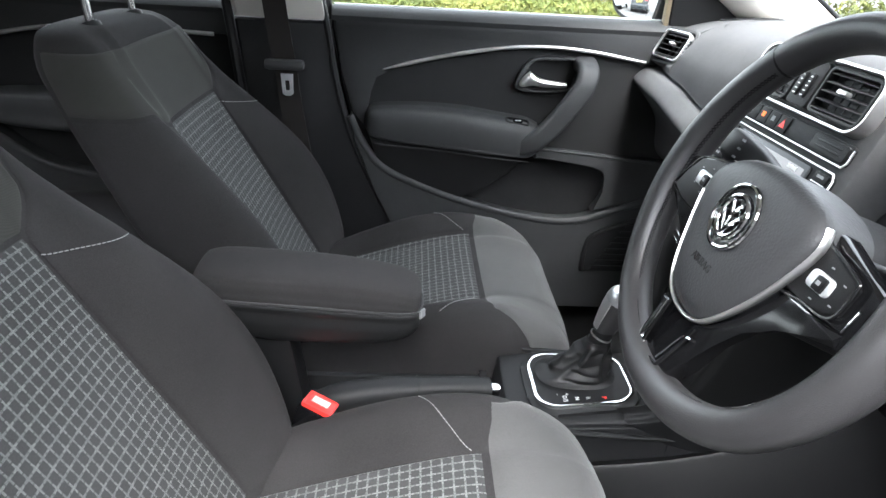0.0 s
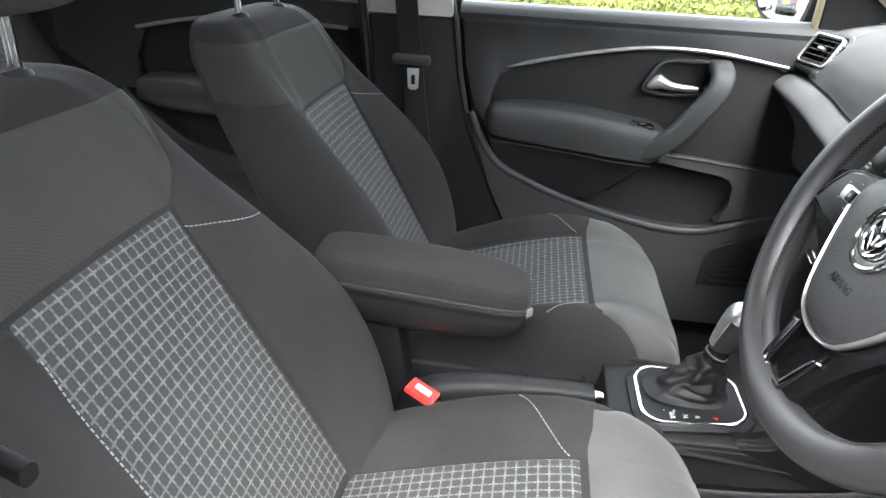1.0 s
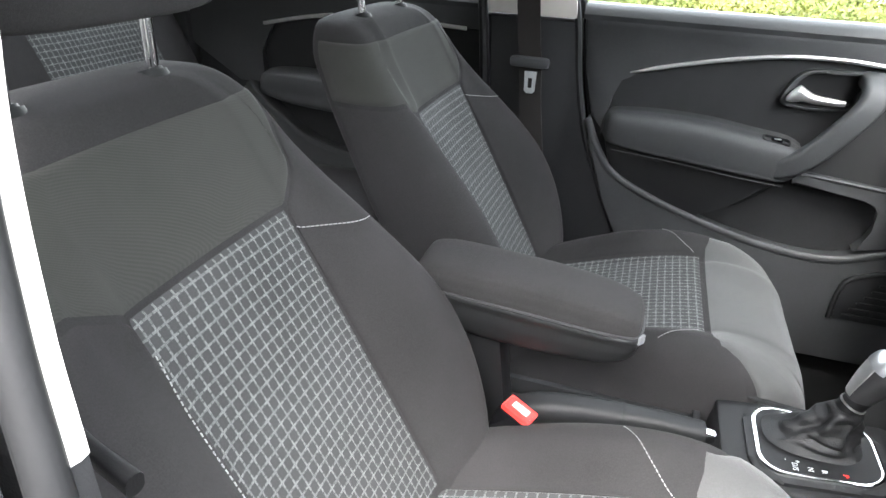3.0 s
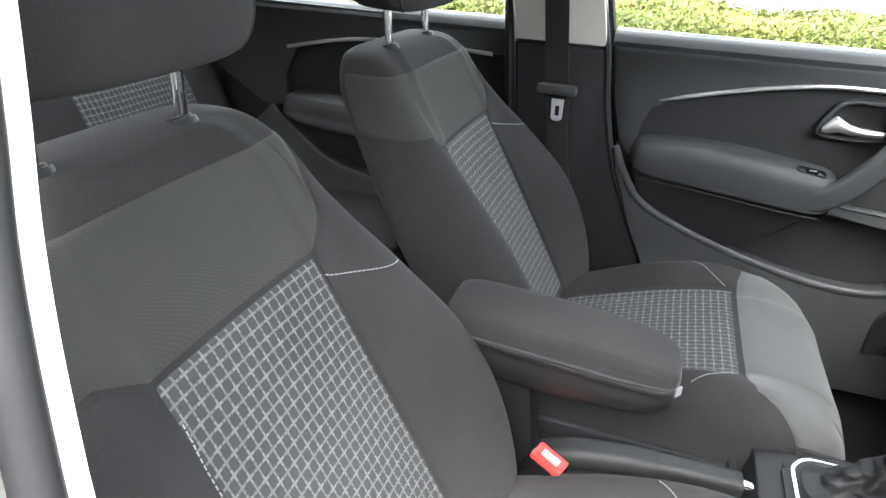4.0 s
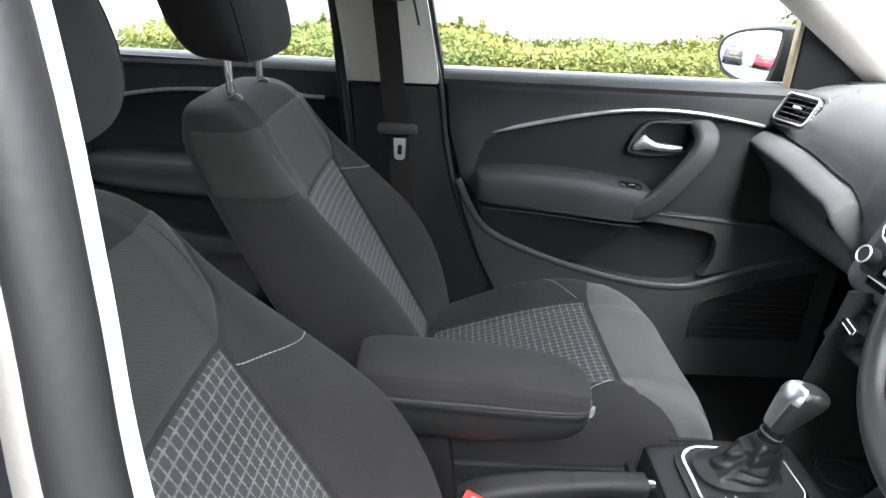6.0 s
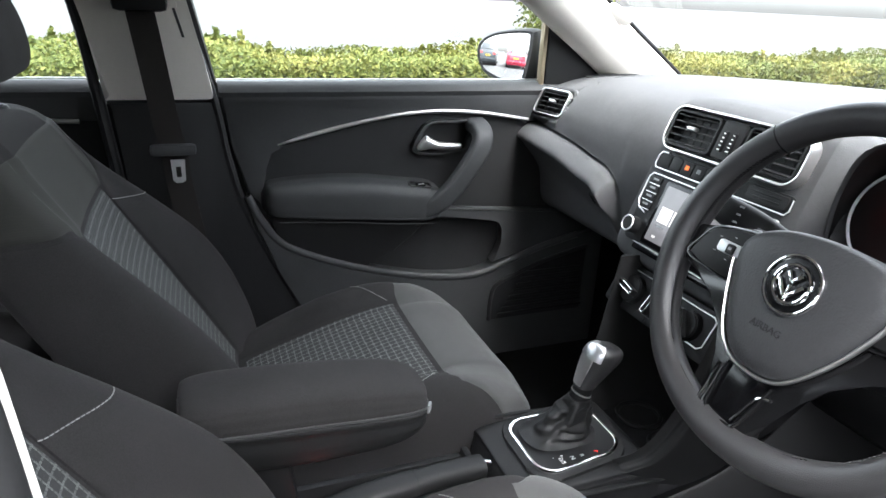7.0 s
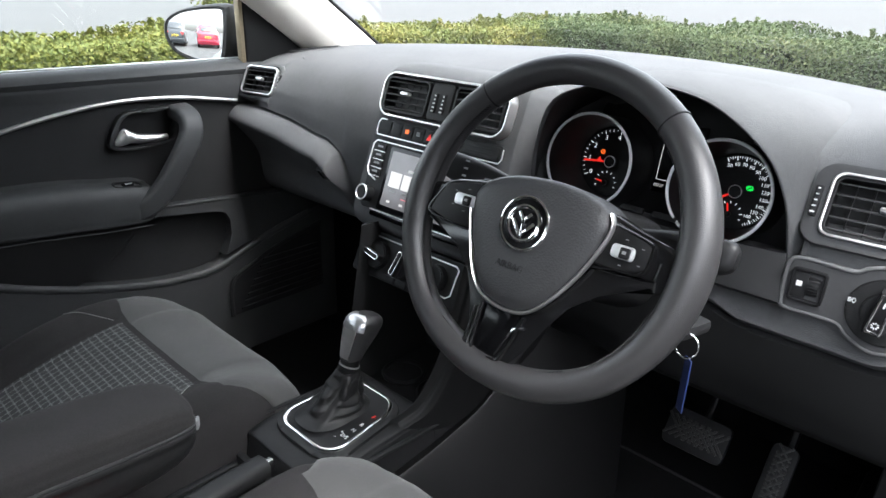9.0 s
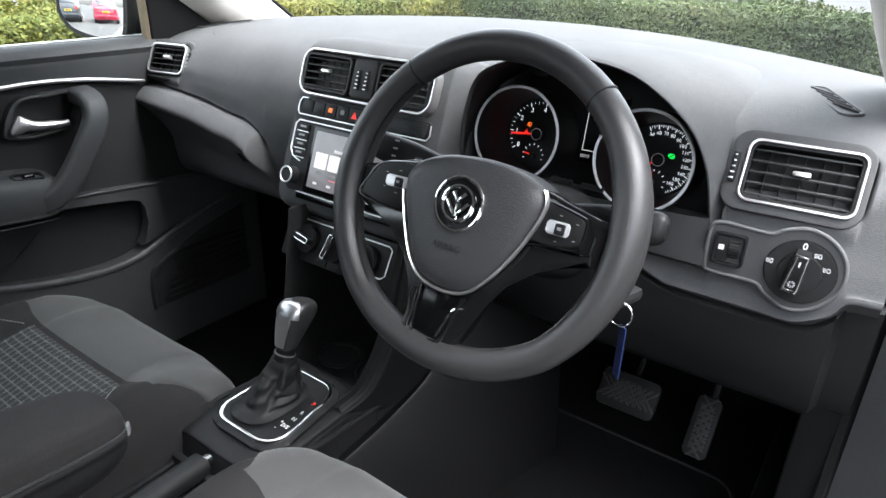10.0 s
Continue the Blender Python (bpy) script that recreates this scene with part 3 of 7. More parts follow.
    # head restraint
    rows = []
    for z, w, d, dx in ((0.0, 0.10, 0.036, 0.012), (0.008, 0.143, 0.055, 0.014), (0.04, 0.170, 0.066, 0.018), (0.09, 0.175, 0.070, 0.022), (0.14, 0.165, 0.066, 0.020), (0.175, 0.138, 0.050, 0.014), (0.19, 0.09, 0.025, 0.008)):
        rows.append([(-0.812 + hx - 0.36 * z + dx + d * math.copysign(abs(math.cos(t)) ** 0.6, math.cos(t)), w * math.copysign(abs(math.sin(t)) ** 0.55, math.sin(t)), 0.893 + hz + z - 0.10 * d * math.cos(t)) for t in np.linspace(0, 2 * math.pi, 24, endpoint=False)])
    hg = net(rows, 31, 96, True)
    hr = part("head_restraint", grid_bm(hg, True, True), CLOTH, seat)
    for s in (1, -1):
        part("post", cyl((-0.772, s * 0.085, 0.83), (-0.808 + hx, s * 0.085, 0.945 + hz), 0.0065), BRIGHT, hr, "polished steel post")
        part("post_guide", join(cyl((-0.774, s * 0.085, 0.846), (-0.781, s * 0.085, 0.8655), 0.023, 0.019, 24, 0.003), box((-0.792, s * 0.104, 0.860), (0.012, 0.016, 0.008), 0.003)), BLACK, backrest, "black plastic guide sleeve")
        path = [at_grid(hg, r, s * 14) for r in np.linspace(2, 27, 18)]
        part("piping", sweep(spline(path, 30), ring(0.0020, 8), (0, 1, 0)), CLOTH, hr)
    if lever:
        part("recline_lever", sweep(spline([(-0.60, -0.235, 0.735), (-0.555, -0.262, 0.750), (-0.512, -0.273, 0.746)], 12), rrect(0.011, 0.015, 0.005), scale=np.linspace(0.8, 1.0, 12)), BLACK, seat, "black recline lever")
    part("seat_base", box((-0.27, 0, 0.215), (0.46, 0.38, 0.11), 0.02), DARK, seat)
    for s in (1, -1):
        part("runner", box((-0.27, s * 0.19, 0.165), (0.62, 0.035, 0.05), 0.006), BLACK, seat)
        part("side_cover", slab([(-0.5, 0.0), (-0.1, 0.02), (0.0, 0.05), (-0.02, 0.09), (-0.45, 0.10), (-0.56, 0.13), (-0.58, 0.06)], plane_m((0, s * 0.252, 0.21), (1, 0, 0), (0, 0, 1)) if s < 0 else plane_m((0, 0.252 + 0.0, 0.21), (1, 0, 0), (0, 0, 1)), 0.03, 0.004), DARK, seat)
    return seat


build_seat((0, -0.335, 0), hz=0.036, hx=0.035, cx=-0.038, cz=-0.010, lever=True)
build_seat((0, 0.353, 0), -0.030, 3.4, 3.2, 0.030, 0.025, -0.004, -0.013)

# ---- nearside front door ----
def xz(y):
    """A plane that faces the cabin from the far door: first axis forward, second up."""
    return plane_m((0, y, 0), (1, 0, 0), (0, 0, 1))


door = thing("door_front", "charcoal plastic front door card with a chrome strip", "car door")
D_REAR = [(-0.447, 0.862), (-0.449, 0.83), (-0.425, 0.70), (-0.395, 0.58), (-0.345, 0.46), (-0.285, 0.34), (-0.24, 0.24)]
STRIP = spline([(-0.333, 0.742), (-0.248, 0.765), (-0.127, 0.791), (-0.012, 0.806), (0.113, 0.804), (0.262, 0.784)], 30)
LIP = spline([(-0.405, 0.64), (-0.378, 0.582), (-0.338, 0.527), (-0.262, 0.486), (-0.150, 0.446), (-0.018, 0.413), (0.077, 0.400), (0.151, 0.402), (0.213, 0.4215), (0.295, 0.4516), (0.37, 0.471), (0.42, 0.482)], 60)
part("door_core", slab([(-0.445, 0.85), *D_REAR[1:], (-0.22, 0.16), (0.50, 0.16), (0.50, 0.85)], xz(0.69), 0.09, 0.004), INSET, door)
part("upper_panel", slab([(-0.440, 0.845), (0.50, 0.845), (0.50, 0.779), (0.262, 0.779), *[(a, b_ - 0.004) for a, b_ in STRIP[::-1]], (-0.352, 0.728), (-0.366, 0.69), (-0.366, 0.64), (-0.372, 0.61), (-0.40, 0.64), (-0.426, 0.74), (-0.441, 0.83)], xz(0.668), 0.03, 0.006), TRIM, door)
# rolled top of the door card under the glass
roll = [(-0.0, 0.842), (-0.004, 0.852), (0.002, 0.864), (0.016, 0.8715), (0.032, 0.872), (0.042, 0.866), (0.042, 0.842)]
part("sill_roll", grid_bm(np.array([[(x, 0.668 + a, b_) for a, b_ in roll] for x in np.linspace(-0.445, 0.50, 30)]), True, True), TRIM, door)
part("insert", slab([*[(a, b_ + 0.003) for a, b_ in STRIP], (0.30, 0.775), (0.42, 0.77), (0.42, 0.56), (-0.362, 0.56), *spline([(-0.3645, 0.57), (-0.374, 0.637), (-0.369, 0.693), (-0.345, 0.729)], 16)], xz(0.677), 0.03, 0.0), INSET, door, "dark insert panel")
part("chrome_strip", sweep([(a, 0.667, b_) for a, b_ in STRIP], ring(0.0045, 10, 0.004), (0, 1, 0), scale=np.interp(np.linspace(0, 1, 30), [0, .12, .9, 1], [.25, 1, 1, .7])), CHROME, door, "satin chrome strip")
# armrest
rows = []
for x, y0, zt, zb in ((-0.374, 0.655, 0.636, 0.622), (-0.366, 0.628, 0.650, 0.606), (-0.345, 0.608, 0.661, 0.596), (-0.25, 0.598, 0.666, 0.587), (-0.15, 0.595, 0.662, 0.579), (-0.06, 0.596, 0.650, 0.570), (0.0, 0.602, 0.642, 0.565), (0.03, 0.620, 0.630, 0.572)):
    rows.append([(x, 0.69, zt), (x, 0.66, zt + 0.001), (x, y0 + 0.022, zt), (x, y0 + 0.006, zt - 0.009), (x, y0, zt - 0.030), (x, y0 + 0.003, zb + 0.012), (x, y0 + 0.014, zb), (x, 0.69, zb - 0.004)])
arm = part("armrest", grid_bm(net(rows, 48, 56, True), True, True), SOFT, door)
sw = part("switch", slab(rrect(0.056, 0.026, 0.008), plane_m((-0.024, 0.626, 0.6495), (1, 0, -0.12), (0, 1, 0.25)), 0.006, 0.002, rrect(0.048, 0.019, 0.006)), BLACK, arm, "black window switch recess")
part("switch_rocker", box((-0.024, 0.625, 0.6475), (0.022, 0.012, 0.007), 0.003, Matrix.Rotation(radians(7), 4, "Y")), PIANO, arm)
part("switch_edge", box((-0.024, 0.6185, 0.6515), (0.014, 0.0025, 0.002), 0.0006), CHROME, arm, "bright switch edge")
part("armrest_seam", sweep([(x, 0.602, z) for x, z in spline([(-0.345, 0.589), (-0.211, 0.579), (-0.078, 0.565), (0.005, 0.560)], 20)], ring(0.0015, 8)), MID, arm)
# pull grip: a flat bar that rises from the armrest and turns in to the handle surround
GRIP = spline([(-0.055, 0.634, 0.592), (-0.018, 0.615, 0.592), (0.016, 0.606, 0.609), (0.047, 0.602, 0.640), (0.084, 0.601, 0.690), (0.110, 0.604, 0.730), (0.119, 0.613, 0.757), (0.121, 0.632, 0.770), (0.121, 0.668, 0.776)], 48)
part("grip", sweep(GRIP, rrect(0.047, 0.030, 0.010, 4), (0, 1, 0), scale=np.interp(np.linspace(0, 1, 48), [0, 0.25, 0.8, 1], [0.82, 0.95, 1.0, 1.05])), TRIM, door, sharp=50)
cup_o = spline([(-0.030, 0.715), (-0.022, 0.752), (0.004, 0.782), (0.06, 0.787), (0.125, 0.783), (0.112, 0.74), (0.10, 0.716), (0.03, 0.706)], 40, True)
cc = cup_o.mean(axis=0)
cup_i = cc + (cup_o - cc) * 0.84
part("handle_surround", slab([tuple(p) for p in cup_o[::-1]], xz(0.660), 0.02, 0.004, [tuple(p) for p in cup_i[::-1]]), TRIM, door)
part("handle_cup", slab([tuple(p) for p in cup_i[::-1]], xz(0.6755), 0.01, 0.0), BLACK, door)
rows = []
for x, zc, h, d in ((-0.024, 0.727, 0.005, 0.004), (-0.016, 0.732, 0.0115, 0.009), (-0.004, 0.7385, 0.0165, 0.011), (0.008, 0.7365, 0.0125, 0.011), (0.026, 0.7310, 0.0095, 0.010), (0.06, 0.7285, 0.0075, 0.009), (0.083, 0.728, 0.006, 0.006)):
    rows.append([(x, 0.653 + d * math.cos(t), zc + h * math.sin(t)) for t in np.linspace(0, 2 * math.pi, 10, endpoint=False)])
part("door_handle", grid_bm(net(rows, 30, 30, True), True, True), CHROME, door, "satin chrome lever")
# lower panel with the pocket lip
part("lower_panel", slab([*[(a, b_) for a, b_ in LIP], (0.50, 0.505), (0.50, 0.16), (-0.215, 0.16), *D_REAR[:2:-1]], xz(0.632), 0.055, 0.006), TRIM, door)
part("pocket_lip", sweep([(a, 0.636, b_ + 0.002) for a, b_ in LIP], ring(0.009, 10, 0.007), (0, 1, 0)), TRIM, door)
POCK = [(0.03, 0.553), (0.175, 0.545), (0.200, 0.535), (0.211, 0.515), (0.212, 0.475), (0.203, 0.448), (0.186, 0.424), (0.26, 0.446), (0.36, 0.475), (0.50, 0.49), (0.50, 0.540), (0.252, 0.560), (0.03, 0.579)]
part("pocket_front", slab(POCK, xz(0.648), 0.035, 0.006), TRIM, door)
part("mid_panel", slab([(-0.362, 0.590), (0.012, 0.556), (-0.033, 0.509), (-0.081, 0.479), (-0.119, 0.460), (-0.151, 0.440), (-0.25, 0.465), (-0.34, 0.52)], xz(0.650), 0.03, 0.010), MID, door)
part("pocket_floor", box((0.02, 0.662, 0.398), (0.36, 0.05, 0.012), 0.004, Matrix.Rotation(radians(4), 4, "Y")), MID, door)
part("ledge", sweep([(x, 0.649, z) for x, z in spline([(0.035, 0.578), (0.134, 0.571), (0.25, 0.560), (0.42, 0.546)], 16)], ring(0.004, 8), (0, 1, 0)), TRIM, door)
# speaker grille, low at the front
GR = [(0.178, 0.27), (0.180, 0.336), (0.196, 0.371), (0.257, 0.397), (0.319, 0.421), (0.45, 0.452), (0.45, 0.27)]
grille = part("speaker_grille", slab(GR[::-1], xz(0.627), 0.02, 0.005), DARK, door)
part("grille_lip", sweep([(a, 0.629, b_) for a, b_ in spline(GR[:-1], 40)], ring(0.006, 8), (0, 1, 0)), MID, grille)
for k in range(8):
    part("slat", box((0.325 + 0.004 * k, 0.625, 0.285 + k * 0.016), (0.25 - 0.012 * k, 0.008, 0.006), 0.002), MID, grille)

# ---- dashboard ----
dash = thing("dashboard", "dark grey grained dashboard of a right-hand-drive car", "dashboard")


def dash_profile(y):
    """Side section of the dashboard at y: a closed loop from the windscreen edge over the top and down the face."""
    a = min(1.0, abs(y - 0.01) / 0.70)
    crown = 0.035 * (1 - a * a)
    wx = 0.98 - 0.20 * a * a
    side = 0.012 if a > 0.9 else 0.0
    top = [(wx, y, 0.872 + crown * 0.6), (wx - 0.10, y, 0.885 + crown * 0.8), (0.60, y, 0.888 + crown), (0.46, y, 0.884 + crown * 0.8), (0.375, y, 0.873 + crown * 0.6), (0.33, y, 0.855 + crown * 0.4), (0.30, y, 0.825)]
    zc = float(np.interp(y, (0.288, 0.306, 0.325, 0.356, 0.42, 0.475, 0.61, 0.72), (0.690, 0.708, 0.730, 0.746, 0.754, 0.766, 0.777, 0.783)))
    shelf = [(0.288 + side, y, 0.5 * (0.825 + zc)), (0.283 + side, y, zc + 0.004), (0.283 + side, y, zc + 0.001), (0.293, y, zc - 0.005), (0.264, y, zc - 0.010), (0.241, y, zc - 0.035), (0.262, y, zc - 0.058), (0.310, y, zc - 0.12)]
    plain = [(0.286, y, 0.775), (0.283, y, 0.74), (0.284, y, 0.715), (0.287, y, 0.69), (0.290, y, 0.665), (0.294, y, 0.645), (0.30, y, 0.625), (0.31, y, 0.60)]
    g = min(1.0, max(0.0, (y - 0.298) / 0.024))
    g = g * g * (3 - 2 * g)
    left = [tuple(np.array(p) * (1 - g) + np.array(q) * g) for p, q in zip(plain, shelf)]
    zr = float(np.interp(y, (-0.72, -0.69, -0.677, -0.655, -0.49, -0.45, -0.15), (0.711, 0.708, 0.690, 0.668, 0.669, 0.684, 0.70)))
    right = [(0.288, y, 0.795), (0.280, y, 0.765), (0.272, y, 0.74), (0.266, y, 0.72), (0.262, y, zr + 0.008), (0.262, y, zr), (0.275, y, zr - 0.008), (0.30, y, zr - 0.04)]
    def bay(p, x_in):  # hollow for the instruments, inside the hood's arch
        half = float(np.interp(p[2], (0.70, 0.78, 0.835, 0.87, 0.90, 0.93), (0.196, 0.194, 0.180, 0.144, 0.10, 0.03)))
        f_in = min(1.0, max(0.0, (half - abs(y + 0.341)) / 0.012))
        return (p[0] + (x_in - p[0]) * f_in, y, p[2])
    for yc, hw in ((-0.608, 0.070), (0.622, 0.055)):  # hollows behind the end vents
        f_v = min(1.0, max(0.0, (hw - abs(y - yc)) / 0.006))
        top[6] = (top[6][0] + 0.050 * f_v, y, top[6][2])
    top = top[:4] + [bay(p, 0.445 - 0.01 * k) for k, p in enumerate(top[4:])]
    right = [bay(p, x_in) for p, x_in in zip(right, (0.43, 0.42, 0.36, 0.29))] + right[4:]
    f = min(1.0, max(0.0, (y + 0.15) / 0.16))
    face = [tuple(np.array(q) * f + np.array(p) * (1 - f)) for p, q in zip(right, left)]
    return top + face + [(0.33, y, 0.575), (0.40, y, 0.54), (0.50, y, 0.53), (0.75, y, 0.60), (0.95, y, 0.80)]


ys = [-0.72, -0.69, -0.679, -0.671, -0.64, -0.6, -0.56, -0.545, -0.537, *np.linspace(-0.525, -0.455, 13), -0.4, -0.3, *np.linspace(-0.225, -0.15, 14), -0.05, 0.02, 0.1, 0.2, 0.26, 0.285, 0.296, 0.304, 0.31, 0.316, 0.322, 0.328, 0.334, 0.342, 0.36, 0.40, 0.44, 0.5, 0.566, 0.574, 0.6, 0.65, 0.670, 0.678, 0.69, 0.72]
part("dash_body", grid_bm(net([dash_profile(y) for y in ys], 301, 160, True), True, True), DASH, dash)

# ---- steering wheel ----
WT = radians(22)
WM = plane_m((0, -0.345, 0.82), (0, -1, 0), (math.sin(WT), 0, math.cos(WT)))


def wm(a, b, w=0.0):
    return WM @ Vector((a, b, w))


def on(m, w):
    """The same frame, moved w out of its face."""
    return m @ Matrix.Translation((0, 0, w))


wheel = thing("steering_wheel", "black leather steering wheel with chrome and gloss black spokes", "steering wheel")
RIM_R = 0.1680


def rim_point(deg, r=RIM_R, w=-0.022):
    """A point on the rim's centre line: a circle, slightly flattened at the bottom."""
    a, b_ = r * math.sin(radians(deg)), r * math.cos(radians(deg))
    if b_ < -0.120:
        b_ = -0.120 - (-b_ - 0.120) * 0.88
    return wm(a, b_, w)


path = [rim_point(3 * k) for k in range(120)]
thick = []
for k in range(120):
    d_ = abs((3 * k + 180) % 360 - 180)
    thick.append(1.0 + 0.17 * math.exp(-((d_ - 90) / 26) ** 2) + 0.10 * math.exp(-((d_ - 172) / 26) ** 2))
rim = part("rim", sweep(path, ring(0.0158, 20, 0.0168), tuple(WM.to_3x3() @ Vector((0, 0, 1))), closed=True, scale=thick), LEATHER, wheel)
for t in (-40, 40):
    c = rim_point(t)
    d = WM.to_3x3() @ Vector((math.cos(radians(t)), -math.sin(radians(t)), 0))
    part("seam", cyl(c - d * 0.0008, c + d * 0.0008, 0.0170, n=24), BLACK, rim)
for lo, hi in ((-138, -42), (42, 138)):
    # cross stitching down the inside of the rim
    rows = []
    for t in np.linspace(lo, hi, 64):
        k_ = 1.0 + 0.17 * math.exp(-((abs(t) - 90) / 26) ** 2)
        rows.append([rim_point(t, RIM_R - 0.0150 * k_, -0.022 + w_) for w_ in (0.0075, 0.0035)])
    bms = []
    for q in range(0, 63, 1):
        bms.append(cyl(rows[q][0], rows[q + 1][1], 0.0007, n=5)), bms.append(cyl(rows[q][1], rows[q + 1][0], 0.0007, n=5))
    part("stitching", join(*bms), BLACK, rim, "black cross stitching")
for lo, hi in ((148, 166), (194, 212)):
    stitches([tuple(rim_point(t, RIM_R - 0.0165, -0.014)) for t in np.linspace(lo, hi, 24)], "stitching", rim, 0.004, 0.0027, 0.0006, MID)
PAD = spline([(-0.074, 0.006), (-0.066, 0.030), (-0.036, 0.045), (0.0, 0.0505), (0.036, 0.050), (0.07, 0.043), (0.090, 0.030), (0.091, 0.008), (0.072, -0.036), (0.045, -0.074), (0.022, -0.089), (-0.010, -0.090), (-0.036, -0.078), (-0.056, -0.046)], 84, True)
PAD = [(a - 0.006, b_) for a, b_ in PAD]
rows = []
pc = np.array(PAD).mean(axis=0)
for k, w in ((1.0, -0.045), (1.0, -0.014), (0.985, -0.005), (0.93, 0.0005), (0.80, 0.004), (0.55, 0.006), (0.25, 0.0065), (0.03, 0.0066)):
    rows.append([tuple(wm(*(pc + (np.array(p) - pc) * k), w - 0.004)) for p in PAD])
pad = part("airbag_cover", grid_bm(np.array(rows), True, True), plastic("airbag_grain", (0.042, 0.0424, 0.044), 0.46, 420, 0.4), wheel, "grained grey airbag cover")
letters("AIRBAG", 0.010, on(WM, 0.0024) @ pose(-0.004, -0.046, 0), MID, pad, "raised_lettering", 0.0004)
edge = [wm(*(pc + (np.array(p) - pc) * 1.012), -0.0085) for p in PAD]
k0 = min(range(84), key=lambda i: (PAD[i][0] + 0.066) ** 2 + (PAD[i][1] - 0.0) ** 2)
k1 = min(range(84), key=lambda i: (PAD[i][0] - 0.084) ** 2 + (PAD[i][1] - 0.034) ** 2)
run = []
i = k1
while True:
    run.append(edge[i])
    if i == k0:
        break
    i = (i + 1) % 84
part("chrome_trim", sweep(run, ring(0.0019, 8, 0.004), tuple(WM.to_3x3() @ Vector((0, 0, 1)))), CHROME, wheel, "bright chrome edging")
badge = part("badge", slab([(0.0285 * math.cos(t), 0.0285 * math.sin(t)) for t in np.linspace(0, 2 * math.pi, 48, endpoint=False)], on(WM, 0.0045), 0.006, 0.0015), PIANO, wheel, "round gloss black badge dish")
circ = lambda r, w, k=48: [tuple(wm(r * math.cos(t), r * math.sin(t), w)) for t in np.linspace(0, 2 * math.pi, k, endpoint=False)]
part("badge_ring", sweep(circ(0.0275, 0.0045), ring(0.0021, 8), tuple(WM.to_3x3() @ Vector((0, 0, 1))), closed=True), BRIGHT, badge)
part("badge_ring", sweep(circ(0.0180, 0.0055), ring(0.0024, 8), tuple(WM.to_3x3() @ Vector((0, 0, 1))), closed=True), BRIGHT, badge)
for b0, hw_, up_ in ((0.0065, 0.0070, 0.0085), (-0.0060, 0.0125, 0.0150)):
    for s in (-1, 1):
        p0, p1 = Vector((0, b0 - up_ * 0.5, 0)), Vector((s * hw_, b0 + up_ * 0.5, 0))
        ln = (p1 - p0).length
        part("badge_bar", box((0, 0, 0), (0.0044, ln + 0.002, 0.003), 0.001, on(WM, 0.0058) @ Matrix.Translation((p0 + p1) / 2) @ Matrix.Rotation(math.atan2(-(p1 - p0).x, (p1 - p0).y), 4, "Z")), BRIGHT, badge)
part("badge_bar", box((0, 0, 0), (0.0034, 0.012, 0.003), 0.001, on(WM, 0.0058) @ Matrix.Translation((0, -0.006, 0))), BRIGHT, badge)
